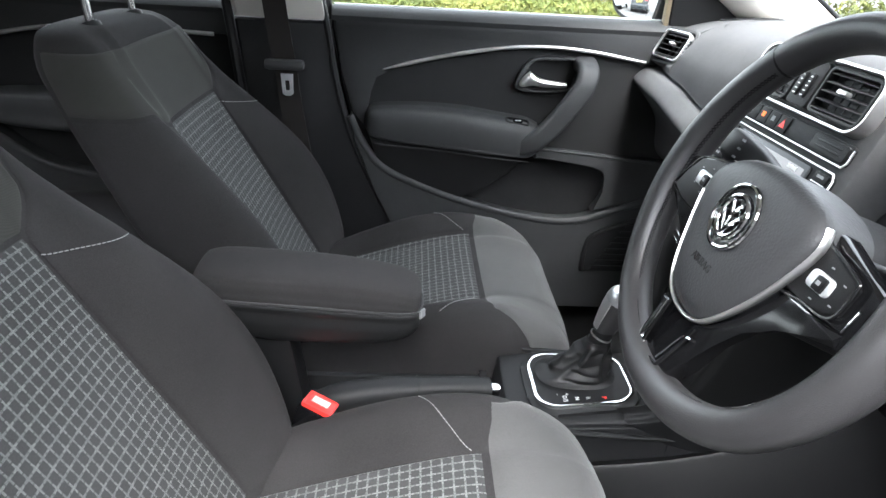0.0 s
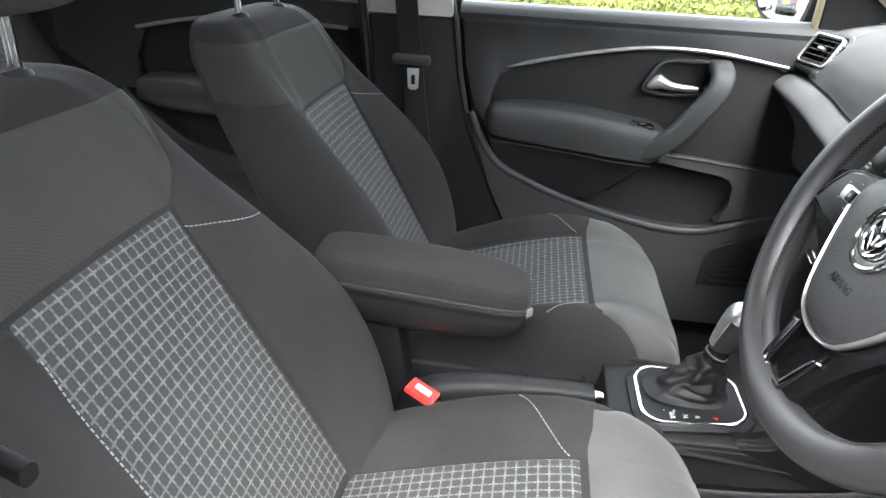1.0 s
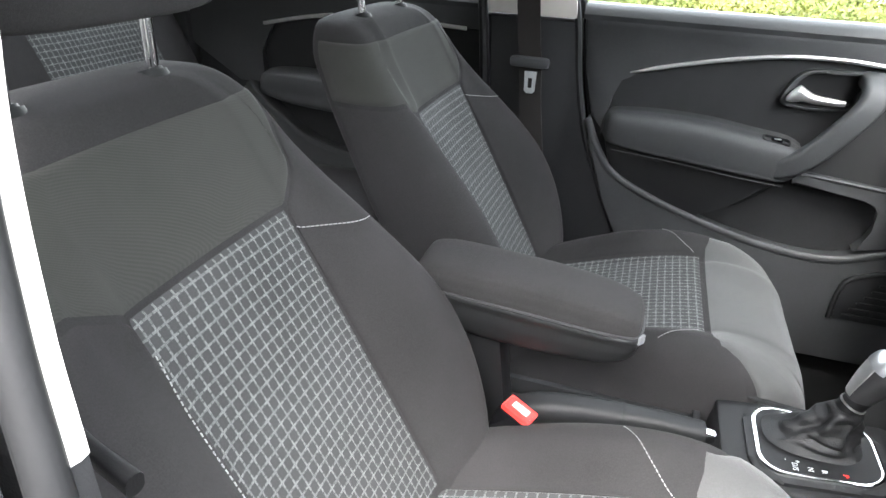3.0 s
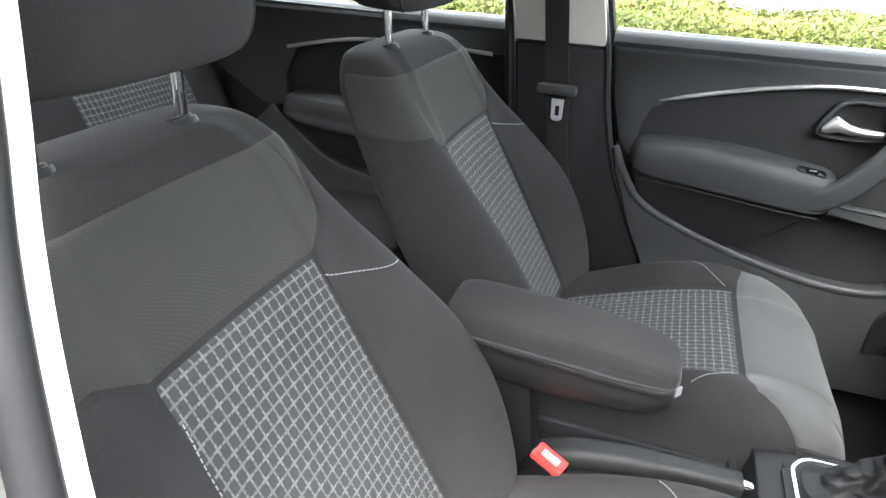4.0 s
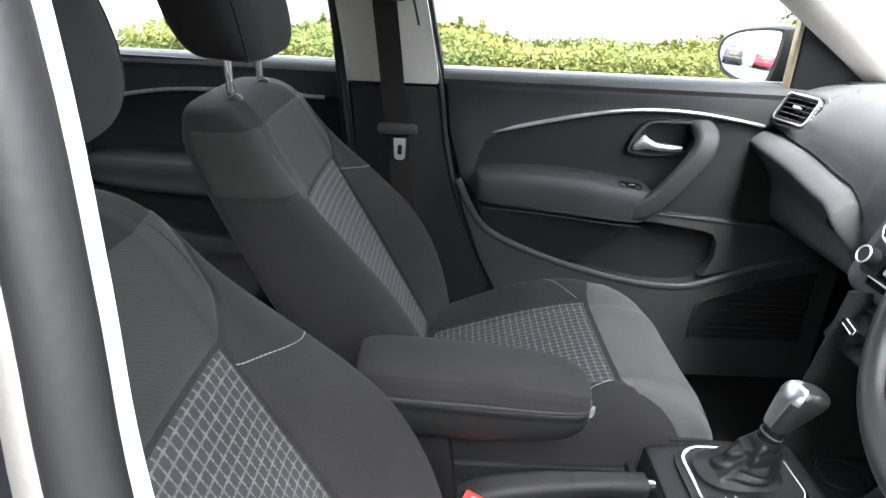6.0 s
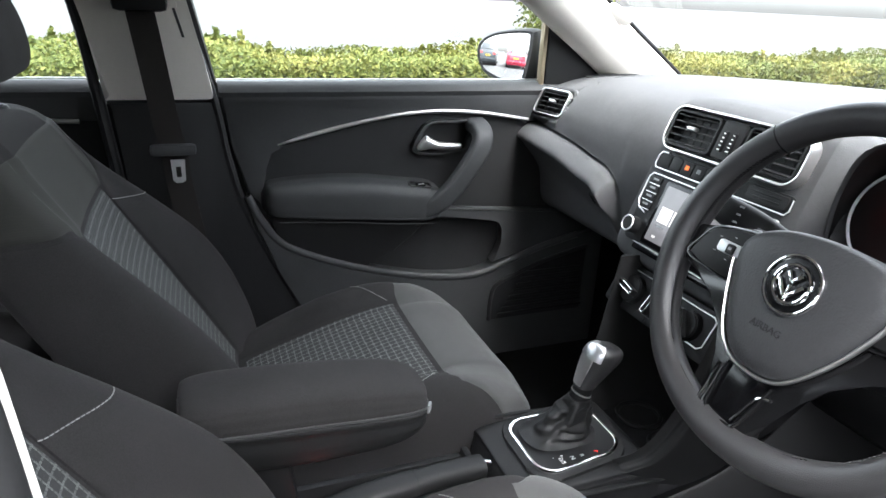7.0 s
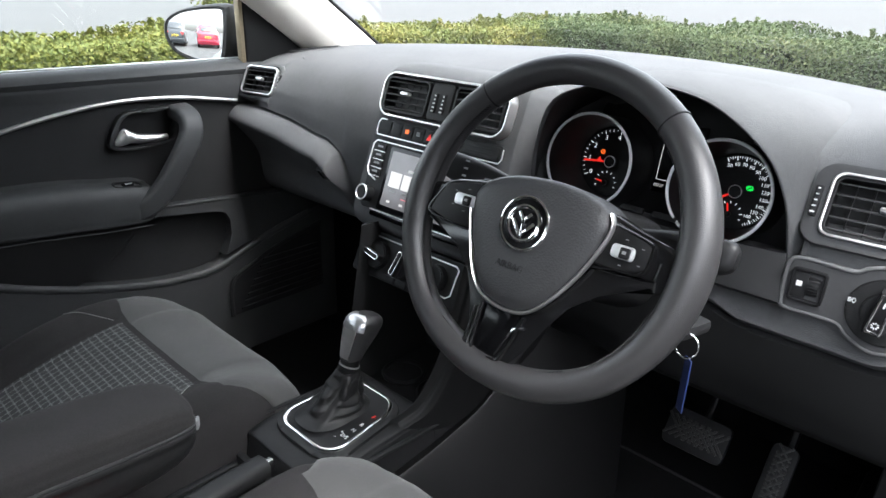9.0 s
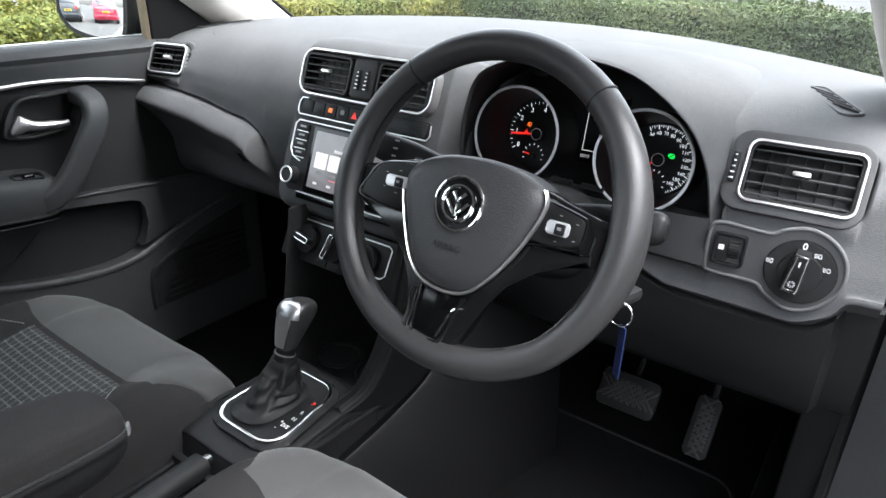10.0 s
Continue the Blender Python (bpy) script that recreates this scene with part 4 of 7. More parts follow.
# spokes and button pods
GLOSSY = simple("gloss_black_trim", (0.006, 0.006, 0.0065), 0.14)
for s in (-1, 1):
    sp = [(s * 0.055, 0.036), (s * 0.085, 0.034), (s * 0.125, 0.022), (s * 0.156, 0.016), (s * 0.157, -0.024), (s * 0.140, -0.027), (s * 0.095, -0.034), (s * 0.050, -0.048)]
    spoke = part("spoke", slab(sp[::-s], on(WM, -0.0175), 0.016, 0.006), GLOSSY, wheel, "gloss black spoke")
    if s < 0:
        pod = [(-0.142, -0.017), (-0.135, 0.002), (-0.122, 0.0195), (-0.095, 0.0265), (-0.062, 0.0285), (-0.060, 0.010), (-0.062, -0.020), (-0.080, -0.0245), (-0.112, -0.0225)]
        rc_, rw = (-0.0925, 0.005), 0.032
    else:
        pod = [(0.075, 0.026), (0.0925, 0.0235), (0.1235, 0.017), (0.1295, 0.012), (0.129, -0.008), (0.121, -0.0145), (0.100, -0.016), (0.070, -0.017)]
        rc_, rw = (0.1040, 0.0015), 0.024
    ctr = np.mean(pod, axis=0)
    pd = part("button_pod", slab(pod[::-1], on(WM, -0.0115), 0.008, 0.002), BLACK, spoke, "satin black button pad")
    part("pod_edge", sweep([tuple(wm(*(ctr + (np.array(p) - ctr) * 1.03), -0.0125)) for p in spline(pod, 60, True)], ring(0.0014, 6), tuple(WM.to_3x3() @ Vector((0, 0, 1))), closed=True), GLOSSY, pd)
    rock = part("rocker", slab(rrect(rw, 0.0135, 0.004), on(WM, -0.0088) @ Matrix.Translation((*rc_, 0)), 0.005, 0.0015), SILVER, pd, "silver rocker switch")
    part("roller", box((0, 0, 0), (0.0105, 0.0110, 0.005), 0.002, on(WM, -0.0088) @ Matrix.Translation((rc_[0] + 0.003, rc_[1] - 0.0005, 0))), BLACK, rock)
    part("symbol", box((0, 0, 0), (0.004, 0.0030, 0.0006), 0.0, on(WM, -0.0061) @ Matrix.Translation((rc_[0] + 0.003, rc_[1], 0))), PRINT, rock)
    for a_, b2 in ((rc_[0], rc_[1] + 0.0125), (rc_[0], rc_[1] - 0.0125), (rc_[0] + s * 0.018, rc_[1] + 0.008), (rc_[0] + s * 0.018, rc_[1] - 0.008)):
        part("symbol", box((0, 0, 0), (0.0030, 0.0010, 0.0006), 0.0, on(WM, -0.0113) @ Matrix.Translation((a_, b2, 0))), PRINT, pd)
    # bright ends of the gloss trim under the pod
    part("chrome_fillet", sweep([tuple(wm(s * a_, b2, -0.0165)) for a_, b2 in ((0.082, -0.0215), (0.104, -0.0205), (0.130, -0.0175), (0.1385, -0.0150), (0.1395, 0.002))], ring(0.0013, 8)), DARK_CHROME, spoke, "smoked chrome fillet")
Y_OUT = [(0.142, -0.015), (0.143, -0.026), (0.090, -0.041), (0.062, -0.064), (0.045, -0.090), (0.034, -0.124), (0.021, -0.150), (0.006, -0.159), (-0.028, -0.158), (-0.043, -0.150), (-0.0435, -0.124), (-0.048, -0.092), (-0.062, -0.066), (-0.090, -0.041), (-0.143, -0.026), (-0.142, -0.015), (-0.06, -0.018), (0.06, -0.018)]
ls = part("lower_spoke", slab(Y_OUT, on(WM, -0.0155), 0.016, 0.005), GLOSSY, wheel, "gloss black forked lower spoke")
part("lower_recess", slab([(-0.030, -0.080), (-0.0315, -0.142), (-0.024, -0.147), (0.000, -0.147), (0.007, -0.141), (0.020, -0.080)], on(WM, -0.0150), 0.006, 0.002), PIANO, ls)
part("recess_frame", sweep(spline([tuple(wm(a_, b2, -0.0135)) for a_, b2 in ((-0.0315, -0.094), (-0.0325, -0.125), (-0.0315, -0.143), (-0.024, -0.1485), (0.000, -0.1485), (0.0075, -0.142), (0.015, -0.120), (0.022, -0.094))], 40), ring(0.0022, 8), tuple(WM.to_3x3() @ Vector((0, 0, 1)))), GLOSSY, ls)
part("chrome_leg", sweep(spline([tuple(wm(a_, b2, -0.0138)) for a_, b2 in ((-0.0385, -0.100), (-0.0390, -0.125), (-0.0405, -0.143), (-0.0345, -0.152))], 20), ring(0.0046, 8, 0.0024), tuple(WM.to_3x3() @ Vector((0, 0, 1)))), BRIGHT, ls, "bright chrome leg trim")
part("chrome_leg", sweep(spline([tuple(wm(a_, b2, -0.0138)) for a_, b2 in ((0.026, -0.104), (0.0155, -0.108), (0.010, -0.118), (0.001, -0.142))], 24), ring(0.0016, 8, 0.0020), tuple(WM.to_3x3() @ Vector((0, 0, 1)))), BRIGHT, ls, "bright chrome leg trim")
# column and stalks
column = thing("steering_column", "dark plastic steering column shroud with two stalks", "steering column")
rows = []
for w, k in ((-0.035, 0.75), (-0.05, 0.95), (-0.10, 1.0), (-0.17, 1.05), (-0.22, 1.1)):
    rows.append([tuple(wm(0.062 * k * math.copysign(abs(math.cos(t)) ** .7, math.cos(t)), -0.012 + 0.055 * k * math.copysign(abs(math.sin(t)) ** .7, math.sin(t)), w)) for t in np.linspace(0, 2 * math.pi, 32, endpoint=False)])
part("shroud", grid_bm(np.array(rows), True, True), DARK, column)
for s in (-1, 1):
    rows = []
    for a_, h, d, z_ in ((0.055, 0.010, 0.008, 0.0), (0.075, 0.012, 0.009, 0.001), (0.11, 0.0165, 0.011, 0.004), (0.155, 0.0175, 0.0115, 0.008), (0.172, 0.015, 0.010, 0.010), (0.178, 0.009, 0.006, 0.010)):
        rows.append([tuple(wm(s * (a_ + (0.012 if s > 0 else 0)), (0.032 if s < 0 else 0.014) + z_ + h * math.copysign(abs(math.sin(t)) ** .7, math.sin(t)), -0.058 + d * math.copysign(abs(math.cos(t)) ** .7, math.cos(t)))) for t in np.linspace(0, 2 * math.pi, 20, endpoint=False)])
    st = part("stalk", grid_bm(net(rows, 24, 40, True), True, True), BLACK, column, "black control stalk with white symbols")
    for q in range(3):
        part("symbol", box((0, 0, 0), (0.006, 0.0022, 0.0008), 0, on(WM, -0.0462) @ Matrix.Translation((s * 0.135 + (0.010 if s > 0 else 0), (0.026 if s < 0 else 0.008) + 0.009 * q + 0.006, 0))), PRINT, st)
    part("symbol", box((0, 0, 0), (0.011, 0.006, 0.0008), 0, on(WM, -0.0462) @ Matrix.Translation((s * 0.098, 0.033 if s < 0 else 0.015, 0))), PRINT, st)
# ignition key with ring and tag
key = thing("ignition_key", "car key in the ignition with a steel ring and blue tag", "key")
kp = Vector((0.10, -0.470, 0.708))
part("ignition_lock", cyl(kp + Vector((0.09, 0.03, 0.0)), kp + Vector((0.045, 0.012, 0)), 0.019, 0.017, 24, 0.002), DARK, key)
part("key_head", box(kp + Vector((0.012, -0.012, 0.006)), (0.05, 0.032, 0.015), 0.006, Matrix.Rotation(radians(-15), 4, "Z")), DARK, key, "silver and black key fob")
rc = kp + Vector((-0.006, -0.024, -0.006))
part("key_ring", sweep([tuple(rc + Vector((0.003 * math.sin(t), 0.0125 * math.cos(t), 0.0125 * math.sin(t)))) for t in np.linspace(0, 2 * math.pi, 40, endpoint=False)], ring(0.0011, 8), (1, 0, 0), closed=True), BRIGHT, key, "steel split ring")
part("tag", box(rc + Vector((0.006, -0.003, -0.050)), (0.013, 0.002, 0.066), 0.0008, Matrix.Rotation(radians(50), 4, "Z")), BLUE, key, "blue plastic tag")

# ---- air vents, instrument panel, centre stack ----
def vent(parent, m, w, h, slats, uprights, frame=True, tilt=0.0):
    """A louvred air outlet in the frame m, centred: dark box, slats, uprights, thumb tab, chrome surround."""
    v = part("air_vent", slab(rrect(w, h, 0.008), on(m, -0.022), 0.02, 0.0), BLACK, parent, "black louvred air vent")
    part("vent_wall", slab(rrect(w + 0.004, h + 0.004, 0.009), on(m, 0.0005), 0.03, 0.001, rrect(w - 0.004, h - 0.004, 0.007)), BLACK, v)
    for k in range(slats):
        b_ = -h / 2 + h * (k + 0.5) / slats
        part("slat", box((0, 0, 0), (w - 0.004, 0.0017, 0.009), 0.0006, on(m, -0.005) @ Matrix.Translation((0, b_, 0)) @ Matrix.Rotation(radians(22), 4, "X")), SOFT, v)
    for k in range(uprights):
        a_ = -w / 2 + w * (k + 1) / (uprights + 1)
        part("upright", box((0, 0, 0), (0.0016, h - 0.004, 0.006), 0.0005, on(m, -0.015) @ Matrix.Translation((a_, 0, 0))), BLACK, v)
    part("thumb_tab", box((0, 0, 0), (0.019, 0.006, 0.010), 0.0025, on(m, 0.001) @ Matrix.Translation((0, 0.003, 0))), CHROME, v, "chrome thumb tab")
    if frame:
        part("vent_frame", slab(rrect(w + 0.0095, h + 0.0095, 0.013, 6), on(m, 0.004), 0.012, 0.0015, rrect(w + 0.003, h + 0.003, 0.010, 6)), CHROME, parent, "satin chrome vent surround")
    return v


def dots(parent, m, n_, step, lean=0.0):
    for k in range(n_):
        part("index_mark", box((0, 0, 0), (0.005 - 0.0006 * k, 0.0016, 0.0008), 0, m @ Matrix.Translation((lean * k, step * k, 0))), WHITE, parent)


DV = plane_m((0.296, -0.608, 0.829), (0.06, -1, 0), (0.55, 0, 1))
part("vent_bezel", slab([(a_ - 0.0055, b_) for a_, b_ in rrect(0.149, 0.097, 0.022, 6)], on(DV, -0.0012), 0.03, 0.003, rrect(0.122, 0.074, 0.015, 6)), BEZEL, dash)
vent(dash, DV, 0.114, 0.066, 5, 5)
tw = part("thumb_wheel", box((0, 0, 0), (0.008, 0.036, 0.01), 0.002, on(DV, -0.001) @ Matrix.Translation((-0.0715, 0, 0))), BLACK, dash)
dots(tw, on(DV, 0.0045) @ Matrix.Translation((-0.0715, -0.014, 0)), 5, 0.007)
PV = plane_m((0.294, 0.617, 0.832), (0.20, -1, 0), (0.55, 0, 1))
part("vent_bezel", slab(rrect(0.128, 0.086, 0.02, 6), on(PV, -0.0035), 0.03, 0.006, rrect(0.104, 0.070, 0.015, 6)), DASH, dash)
vent(dash, PV, 0.090, 0.056, 5, 3)
tw = part("thumb_wheel", box((0, 0, 0), (0.007, 0.034, 0.01), 0.002, on(PV, -0.001) @ Matrix.Translation((0.0585, 0, 0))), BLACK, dash)
dots(tw, on(PV, 0.0045) @ Matrix.Translation((0.0585, -0.013, 0)), 4, 0.008)
# seam of the airbag panel in the dash top
AIR = spline([(0.345, 0.30), (0.352, 0.45), (0.375, 0.56), (0.43, 0.59), (0.50, 0.575), (0.545, 0.48), (0.565, 0.35), (0.57, 0.22)], 60)
air_z = lambda x, y: float(np.interp(x, (0.33, 0.375, 0.46, 0.60, 0.8), (0.855, 0.873, 0.884, 0.888, 0.887))) + 0.035 * (1 - (abs(y - 0.01) / 0.70) ** 2) * float(np.interp(x, (0.33, 0.375, 0.46, 0.60, 0.8), (0.4, 0.6, 0.8, 1.0, 0.9)))
part("airbag_seam", sweep([(x, y, air_z(x, y) + 0.0004) for x, y in AIR], ring(0.0012, 6)), MID, dash)
# slotted defroster outlets in the dash top
for y, yaw in ((-0.604, 0.53), (0.635, -0.53)):
    m_ = Matrix.Translation((0.465, y, 0.8890)) @ Matrix.Rotation(radians(-6), 4, "Y") @ Matrix.Rotation(yaw, 4, "Z")
    tv = part("defroster_outlet", slab(rrect(0.128, 0.032, 0.014), m_ @ Matrix.Translation((0, 0, 0.003)), 0.01, 0.002, rrect(0.118, 0.023, 0.010)), BEZEL, dash, "slotted defroster outlet")
    part("outlet_well", slab(rrect(0.119, 0.024, 0.010), m_ @ Matrix.Translation((0, 0, 0.0015)), 0.008, 0.0), BLACK, tv)
    for k in range(5):
        part("slat", box((0, 0, 0), (0.040, 0.0016, 0.003), 0.0006, m_ @ Matrix.Translation((-0.036 + 0.018 * k, 0, 0.0030)) @ Matrix.Rotation(math.copysign(0.38, yaw), 4, "Z")), BEZEL, tv)
# hood over the instruments
ARCH = [(-0.150, 0.74), (-0.158, 0.79), (-0.176, 0.850), (-0.212, 0.908), (-0.285, 0.937), (-0.355, 0.943), (-0.430, 0.928), (-0.488, 0.885), (-0.515, 0.835), (-0.525, 0.78), (-0.527, 0.735)]
AC = np.array((-0.345, 0.82))


def arch(x_top, x_low, k, dz=0.0, kz=None):
    kz = k if kz is None else kz
    out = []
    for y, z in spline(ARCH, 45):
        q = AC + (np.array((y, z)) - AC) * np.array((k, kz if z > AC[1] else k))
        f = min(1, max(0, (z - 0.76) / 0.16))
        out.append((x_low + (x_top - x_low) * f, q[0], q[1] + dz * f))
    return out


def dash_top(x, y):
    c = 0.035 * (1 - (abs(y - 0.01) / 0.70) ** 2)
    return float(np.interp(x, (0.33, 0.375, 0.46, 0.60, 0.8), (0.855 + 0.4 * c, 0.873 + 0.6 * c, 0.884 + 0.8 * c, 0.888 + c, 0.887 + 0.9 * c)))


def flare(t):
    """The hood's skin on its way back from the rim (0) to where it runs out into the dash top (1)."""
    out = []
    for (x0, y0, z0), (y, z) in zip(arch(0.255, 0.288, 1.02), spline(ARCH, 45)):
        f = min(1, max(0, (z - 0.77) / 0.13))
        y1 = AC[0] + (y - AC[0]) * 1.26
        x1 = 0.315 + 0.36 * f
        z1 = lerp_(z, dash_top(x1, y1) - 0.010, f)
        out.append((lerp_(x0, x1, t), lerp_(y0, y1, t), lerp_(z0, z1, t) + 0.012 * f * math.sin(math.pi * min(1.0, t * 1.1))))
    return out


lerp_ = lambda a, b, t: a + (b - a) * t
rows = [flare(1.0), flare(0.72), flare(0.45), flare(0.2), arch(0.245, 0.285, 1.015), arch(0.228, 0.279, 1.0), arch(0.226, 0.278, 0.985), arch(0.232, 0.281, 0.972)]
part("instrument_hood", grid_bm(net(rows, 48, 45)), DASH, dash)


def lining(x_top, x_low, k, bulge):
    """A ring of the hood's lining; its inboard cheek swells past the rim to clear the rev counter."""
    return [(x, y + (bulge * min(1, max(0, (0.90 - z) / 0.05)) if y > -0.30 else 0), z) for x, y, z in arch(x_top, x_low, k)]


rows = [lining(0.232, 0.281, 0.973, 0), lining(0.25, 0.290, 0.972, 0.003), lining(0.27, 0.30, 0.970, 0.008), lining(0.345, 0.345, 0.965, 0.014), lining(0.405, 0.405, 0.96, 0.016)]
part("hood_lining", grid_bm(np.array(rows)), DARK, dash, "matt black hood lining")
GM = plane_m((0.375, -0.345, 0.82), (0, -1, 0), (0.2, 0, 1))
panel = part("instrument_panel", slab([(-0.196, -0.090), (0.185, -0.085), (0.180, 0.02), (0.150, 0.06), (0.10, 0.090), (-0.10, 0.090), (-0.160, 0.06), (-0.190, 0.02)], GM, 0.02, 0.0), BLACK, dash, "black instrument panel with two round dials")
part("panel_lip", slab([(-0.18, -0.055), (-0.19, -0.115), (0.19, -0.115), (0.18, -0.055), (0.05, -0.064), (-0.05, -0.064)], plane_m((0.300, -0.345, 0.815), (0, -1, 0), (0.55, 0, 1)), 0.02, 0.003), DARK, dash)
for a_, txt in ((-0.025, 1), (0.022, 1)):
    part("trip_button", box((0, 0, 0), (0.034, 0.008, 0.004), 0.0015, plane_m((0.287, -0.345, 0.765), (0, -1, 0), (0.55, 0, 1)) @ Matrix.Translation((a_, 0.0, 0.002))), BLACK, dash)


RING = simple("silver_ring_paint", (0.62, 0.63, 0.64), 0.42, 0.15)


def dial(a0, b0, r, numbers, start, step, size, needle, extra):
    """A round dial: chrome-rimmed tube, tick marks, figures, needle and hub, and a small gauge in it."""
    c = on(GM, 0.0) @ Matrix.Translation((a0, b0, 0))
    d = part("dial", slab([(r * 0.82 * math.cos(t), r * 0.82 * math.sin(t)) for t in np.linspace(0, 2 * math.pi, 56, endpoint=False)], on(c, 0.003), 0.004, 0.0), BLACK, panel)
    rows_ = [[tuple((c @ Vector((k * math.cos(t), k * math.sin(t), w)))) for t in np.linspace(0, 2 * math.pi, 64, endpoint=False)] for k, w in ((r * 0.80, 0.004), (r * 0.99, 0.070), (r * 1.025, 0.077), (r * 1.045, 0.072), (r * 1.03, 0.004))]
    part("dial_tube", grid_bm(np.array(rows_), True), BLACK, d)
    part("dial_ring", sweep([tuple(c @ Vector((r * 1.022 * math.cos(t), r * 1.022 * math.sin(t), 0.077))) for t in np.linspace(0, 2 * math.pi, 72, endpoint=False)], ring(0.0022, 8), tuple(GM.to_3x3() @ Vector((0, 0, 1))), closed=True), RING, d, "thin silver dial ring")
    for k, txt in enumerate(numbers):
        t = radians(start - step * k)
        if txt:
            letters(txt, size, on(c, 0.0038) @ Matrix.Translation((r * 0.57 * math.cos(t), r * 0.57 * math.sin(t), 0)), L_WHITE, d, "figure")
        for q, ln, wd in ((0, 0.0055, 0.0012), (0.25, 0.0026, 0.0006), (0.5, 0.0036, 0.0008), (0.75, 0.0026, 0.0006)):
            tt = radians(start - step * (k + q))
            part("tick", box((0, 0, 0), (ln, wd, 0.0004), 0, on(c, 0.0036) @ Matrix.Rotation(tt, 4, "Z") @ Matrix.Translation((r * 0.74 - ln / 2, 0, 0))), L_WHITE, d)
    hub = part("hub", slab([(0.0085 * math.cos(t), 0.0085 * math.sin(t)) for t in np.linspace(0, 2 * math.pi, 24, endpoint=False)], on(c, 0.010), 0.006, 0.001), BLACK, d)
    part("hub_ring", sweep([tuple(c @ Vector((0.0085 * math.cos(t), 0.0085 * math.sin(t), 0.010))) for t in np.linspace(0, 2 * math.pi, 24, endpoint=False)], ring(0.0006, 6), tuple(GM.to_3x3() @ Vector((0, 0, 1))), closed=True), CHROME, d)
    nt = radians(needle)
    part("needle", box((0, 0, 0), (r * 0.60, 0.0030, 0.001), 0.0005, on(c, 0.007) @ Matrix.Rotation(nt, 4, "Z") @ Matrix.Translation((r * 0.30 + 0.006, 0, 0))), L_RED, d, "red needle")
    sg = on(c, 0.0036) @ Matrix.Translation((-0.003, -r * 0.5, 0))
    for k in range(9):
        t = radians(200 - 27 * k)
        part("tick", box((0, 0, 0), (0.003, 0.0011, 0.0004), 0, sg @ Matrix.Rotation(t, 4, "Z") @ Matrix.Translation((0.0165, 0, 0))), L_WHITE, d)
    part("needle", box((0, 0, 0), (0.014, 0.002, 0.0008), 0, on(sg, 0.002) @ Matrix.Rotation(radians(extra), 4, "Z") @ Matrix.Translation((0.008, 0, 0))), L_RED, d)
    part("hub", slab([(0.004 * math.cos(t), 0.004 * math.sin(t)) for t in np.linspace(0, 2 * math.pi, 16, endpoint=False)], on(sg, 0.005), 0.004, 0.0005), BLACK, d)
    return d, c


tach, tc = dial(-0.1095, -0.020, 0.0655, ["0", "1", "2", "3", "4", "5", "6"], 214, 33, 0.0100, 186, 170)
def lamp_symbol(c, a_, b_, r, mat, parent, label):
    """A small round telltale: a ring with a mark in it."""
    m_ = on(c, 0.004) @ Matrix.Translation((a_, b_, 0))
    circle = lambda k: [(k * math.cos(t), k * math.sin(t)) for t in np.linspace(0, 2 * math.pi, 18, endpoint=False)]
    lamp = part("warning_light", slab(circle(r), m_, 0.0005, 0, circle(r * 0.66)), mat, parent, label)
    part("mark", box((0, 0, 0), (r * 0.32, r * 0.9, 0.0005), 0, m_), mat, lamp)
    return lamp


lamp_symbol(tc, -0.0170, 0.0125, 0.0036, L_AMBER, tach, "amber warning lamp")
part("warning_light", slab([(-0.004, -0.003), (0.004, -0.003), (0, 0.004)], on(tc, 0.004) @ Matrix.Translation((-0.0205, 0.001, 0)), 0.0005, 0), L_RED, tach, "red warning lamp")
speedo, sc = dial(0.080, -0.023, 0.0635, ["50", "60", "70", "80", "90", "100", "110", "120", "130", "140", "150", "160"], 118, 15.6, 0.0068, 214, 105)
gl_ = part("warning_light", slab(rrect(0.0095, 0.0066, 0.003), on(sc, 0.004) @ Matrix.Translation((0.0155, 0.0075, 0)), 0.0005, 0.0), L_GREEN, speedo, "green indicator lamp")
part("mark", box((0, 0, 0), (0.0075, 0.0011, 0.0004), 0, on(sc, 0.0042) @ Matrix.Translation((0.0155, 0.0075, 0)) @ Matrix.Rotation(radians(35), 4, "Z")), BLACK, gl_)
disp = part("trip_display", slab([(-0.038, -0.048), (0.024, -0.048), (0.024, 0.052), (-0.036, 0.052)], on(GM, 0.0035), 0.003, 0.0), PIANO, panel)
part("display_line", box((0, 0, 0), (0.0010, 0.056, 0.0004), 0, on(GM, 0.0042) @ Matrix.Translation((-0.0338, -0.0015, 0))), L_TILE, disp)
part("display_line", box((0, 0, 0), (0.040, 0.0010, 0.0004), 0, on(GM, 0.0042) @ Matrix.Translation((-0.0140, -0.0298, 0))), L_TILE, disp)
letters("15717", 0.0062, on(GM, 0.0042) @ Matrix.Translation((-0.0285, -0.0385, 0)), L_TILE, disp, "figure")

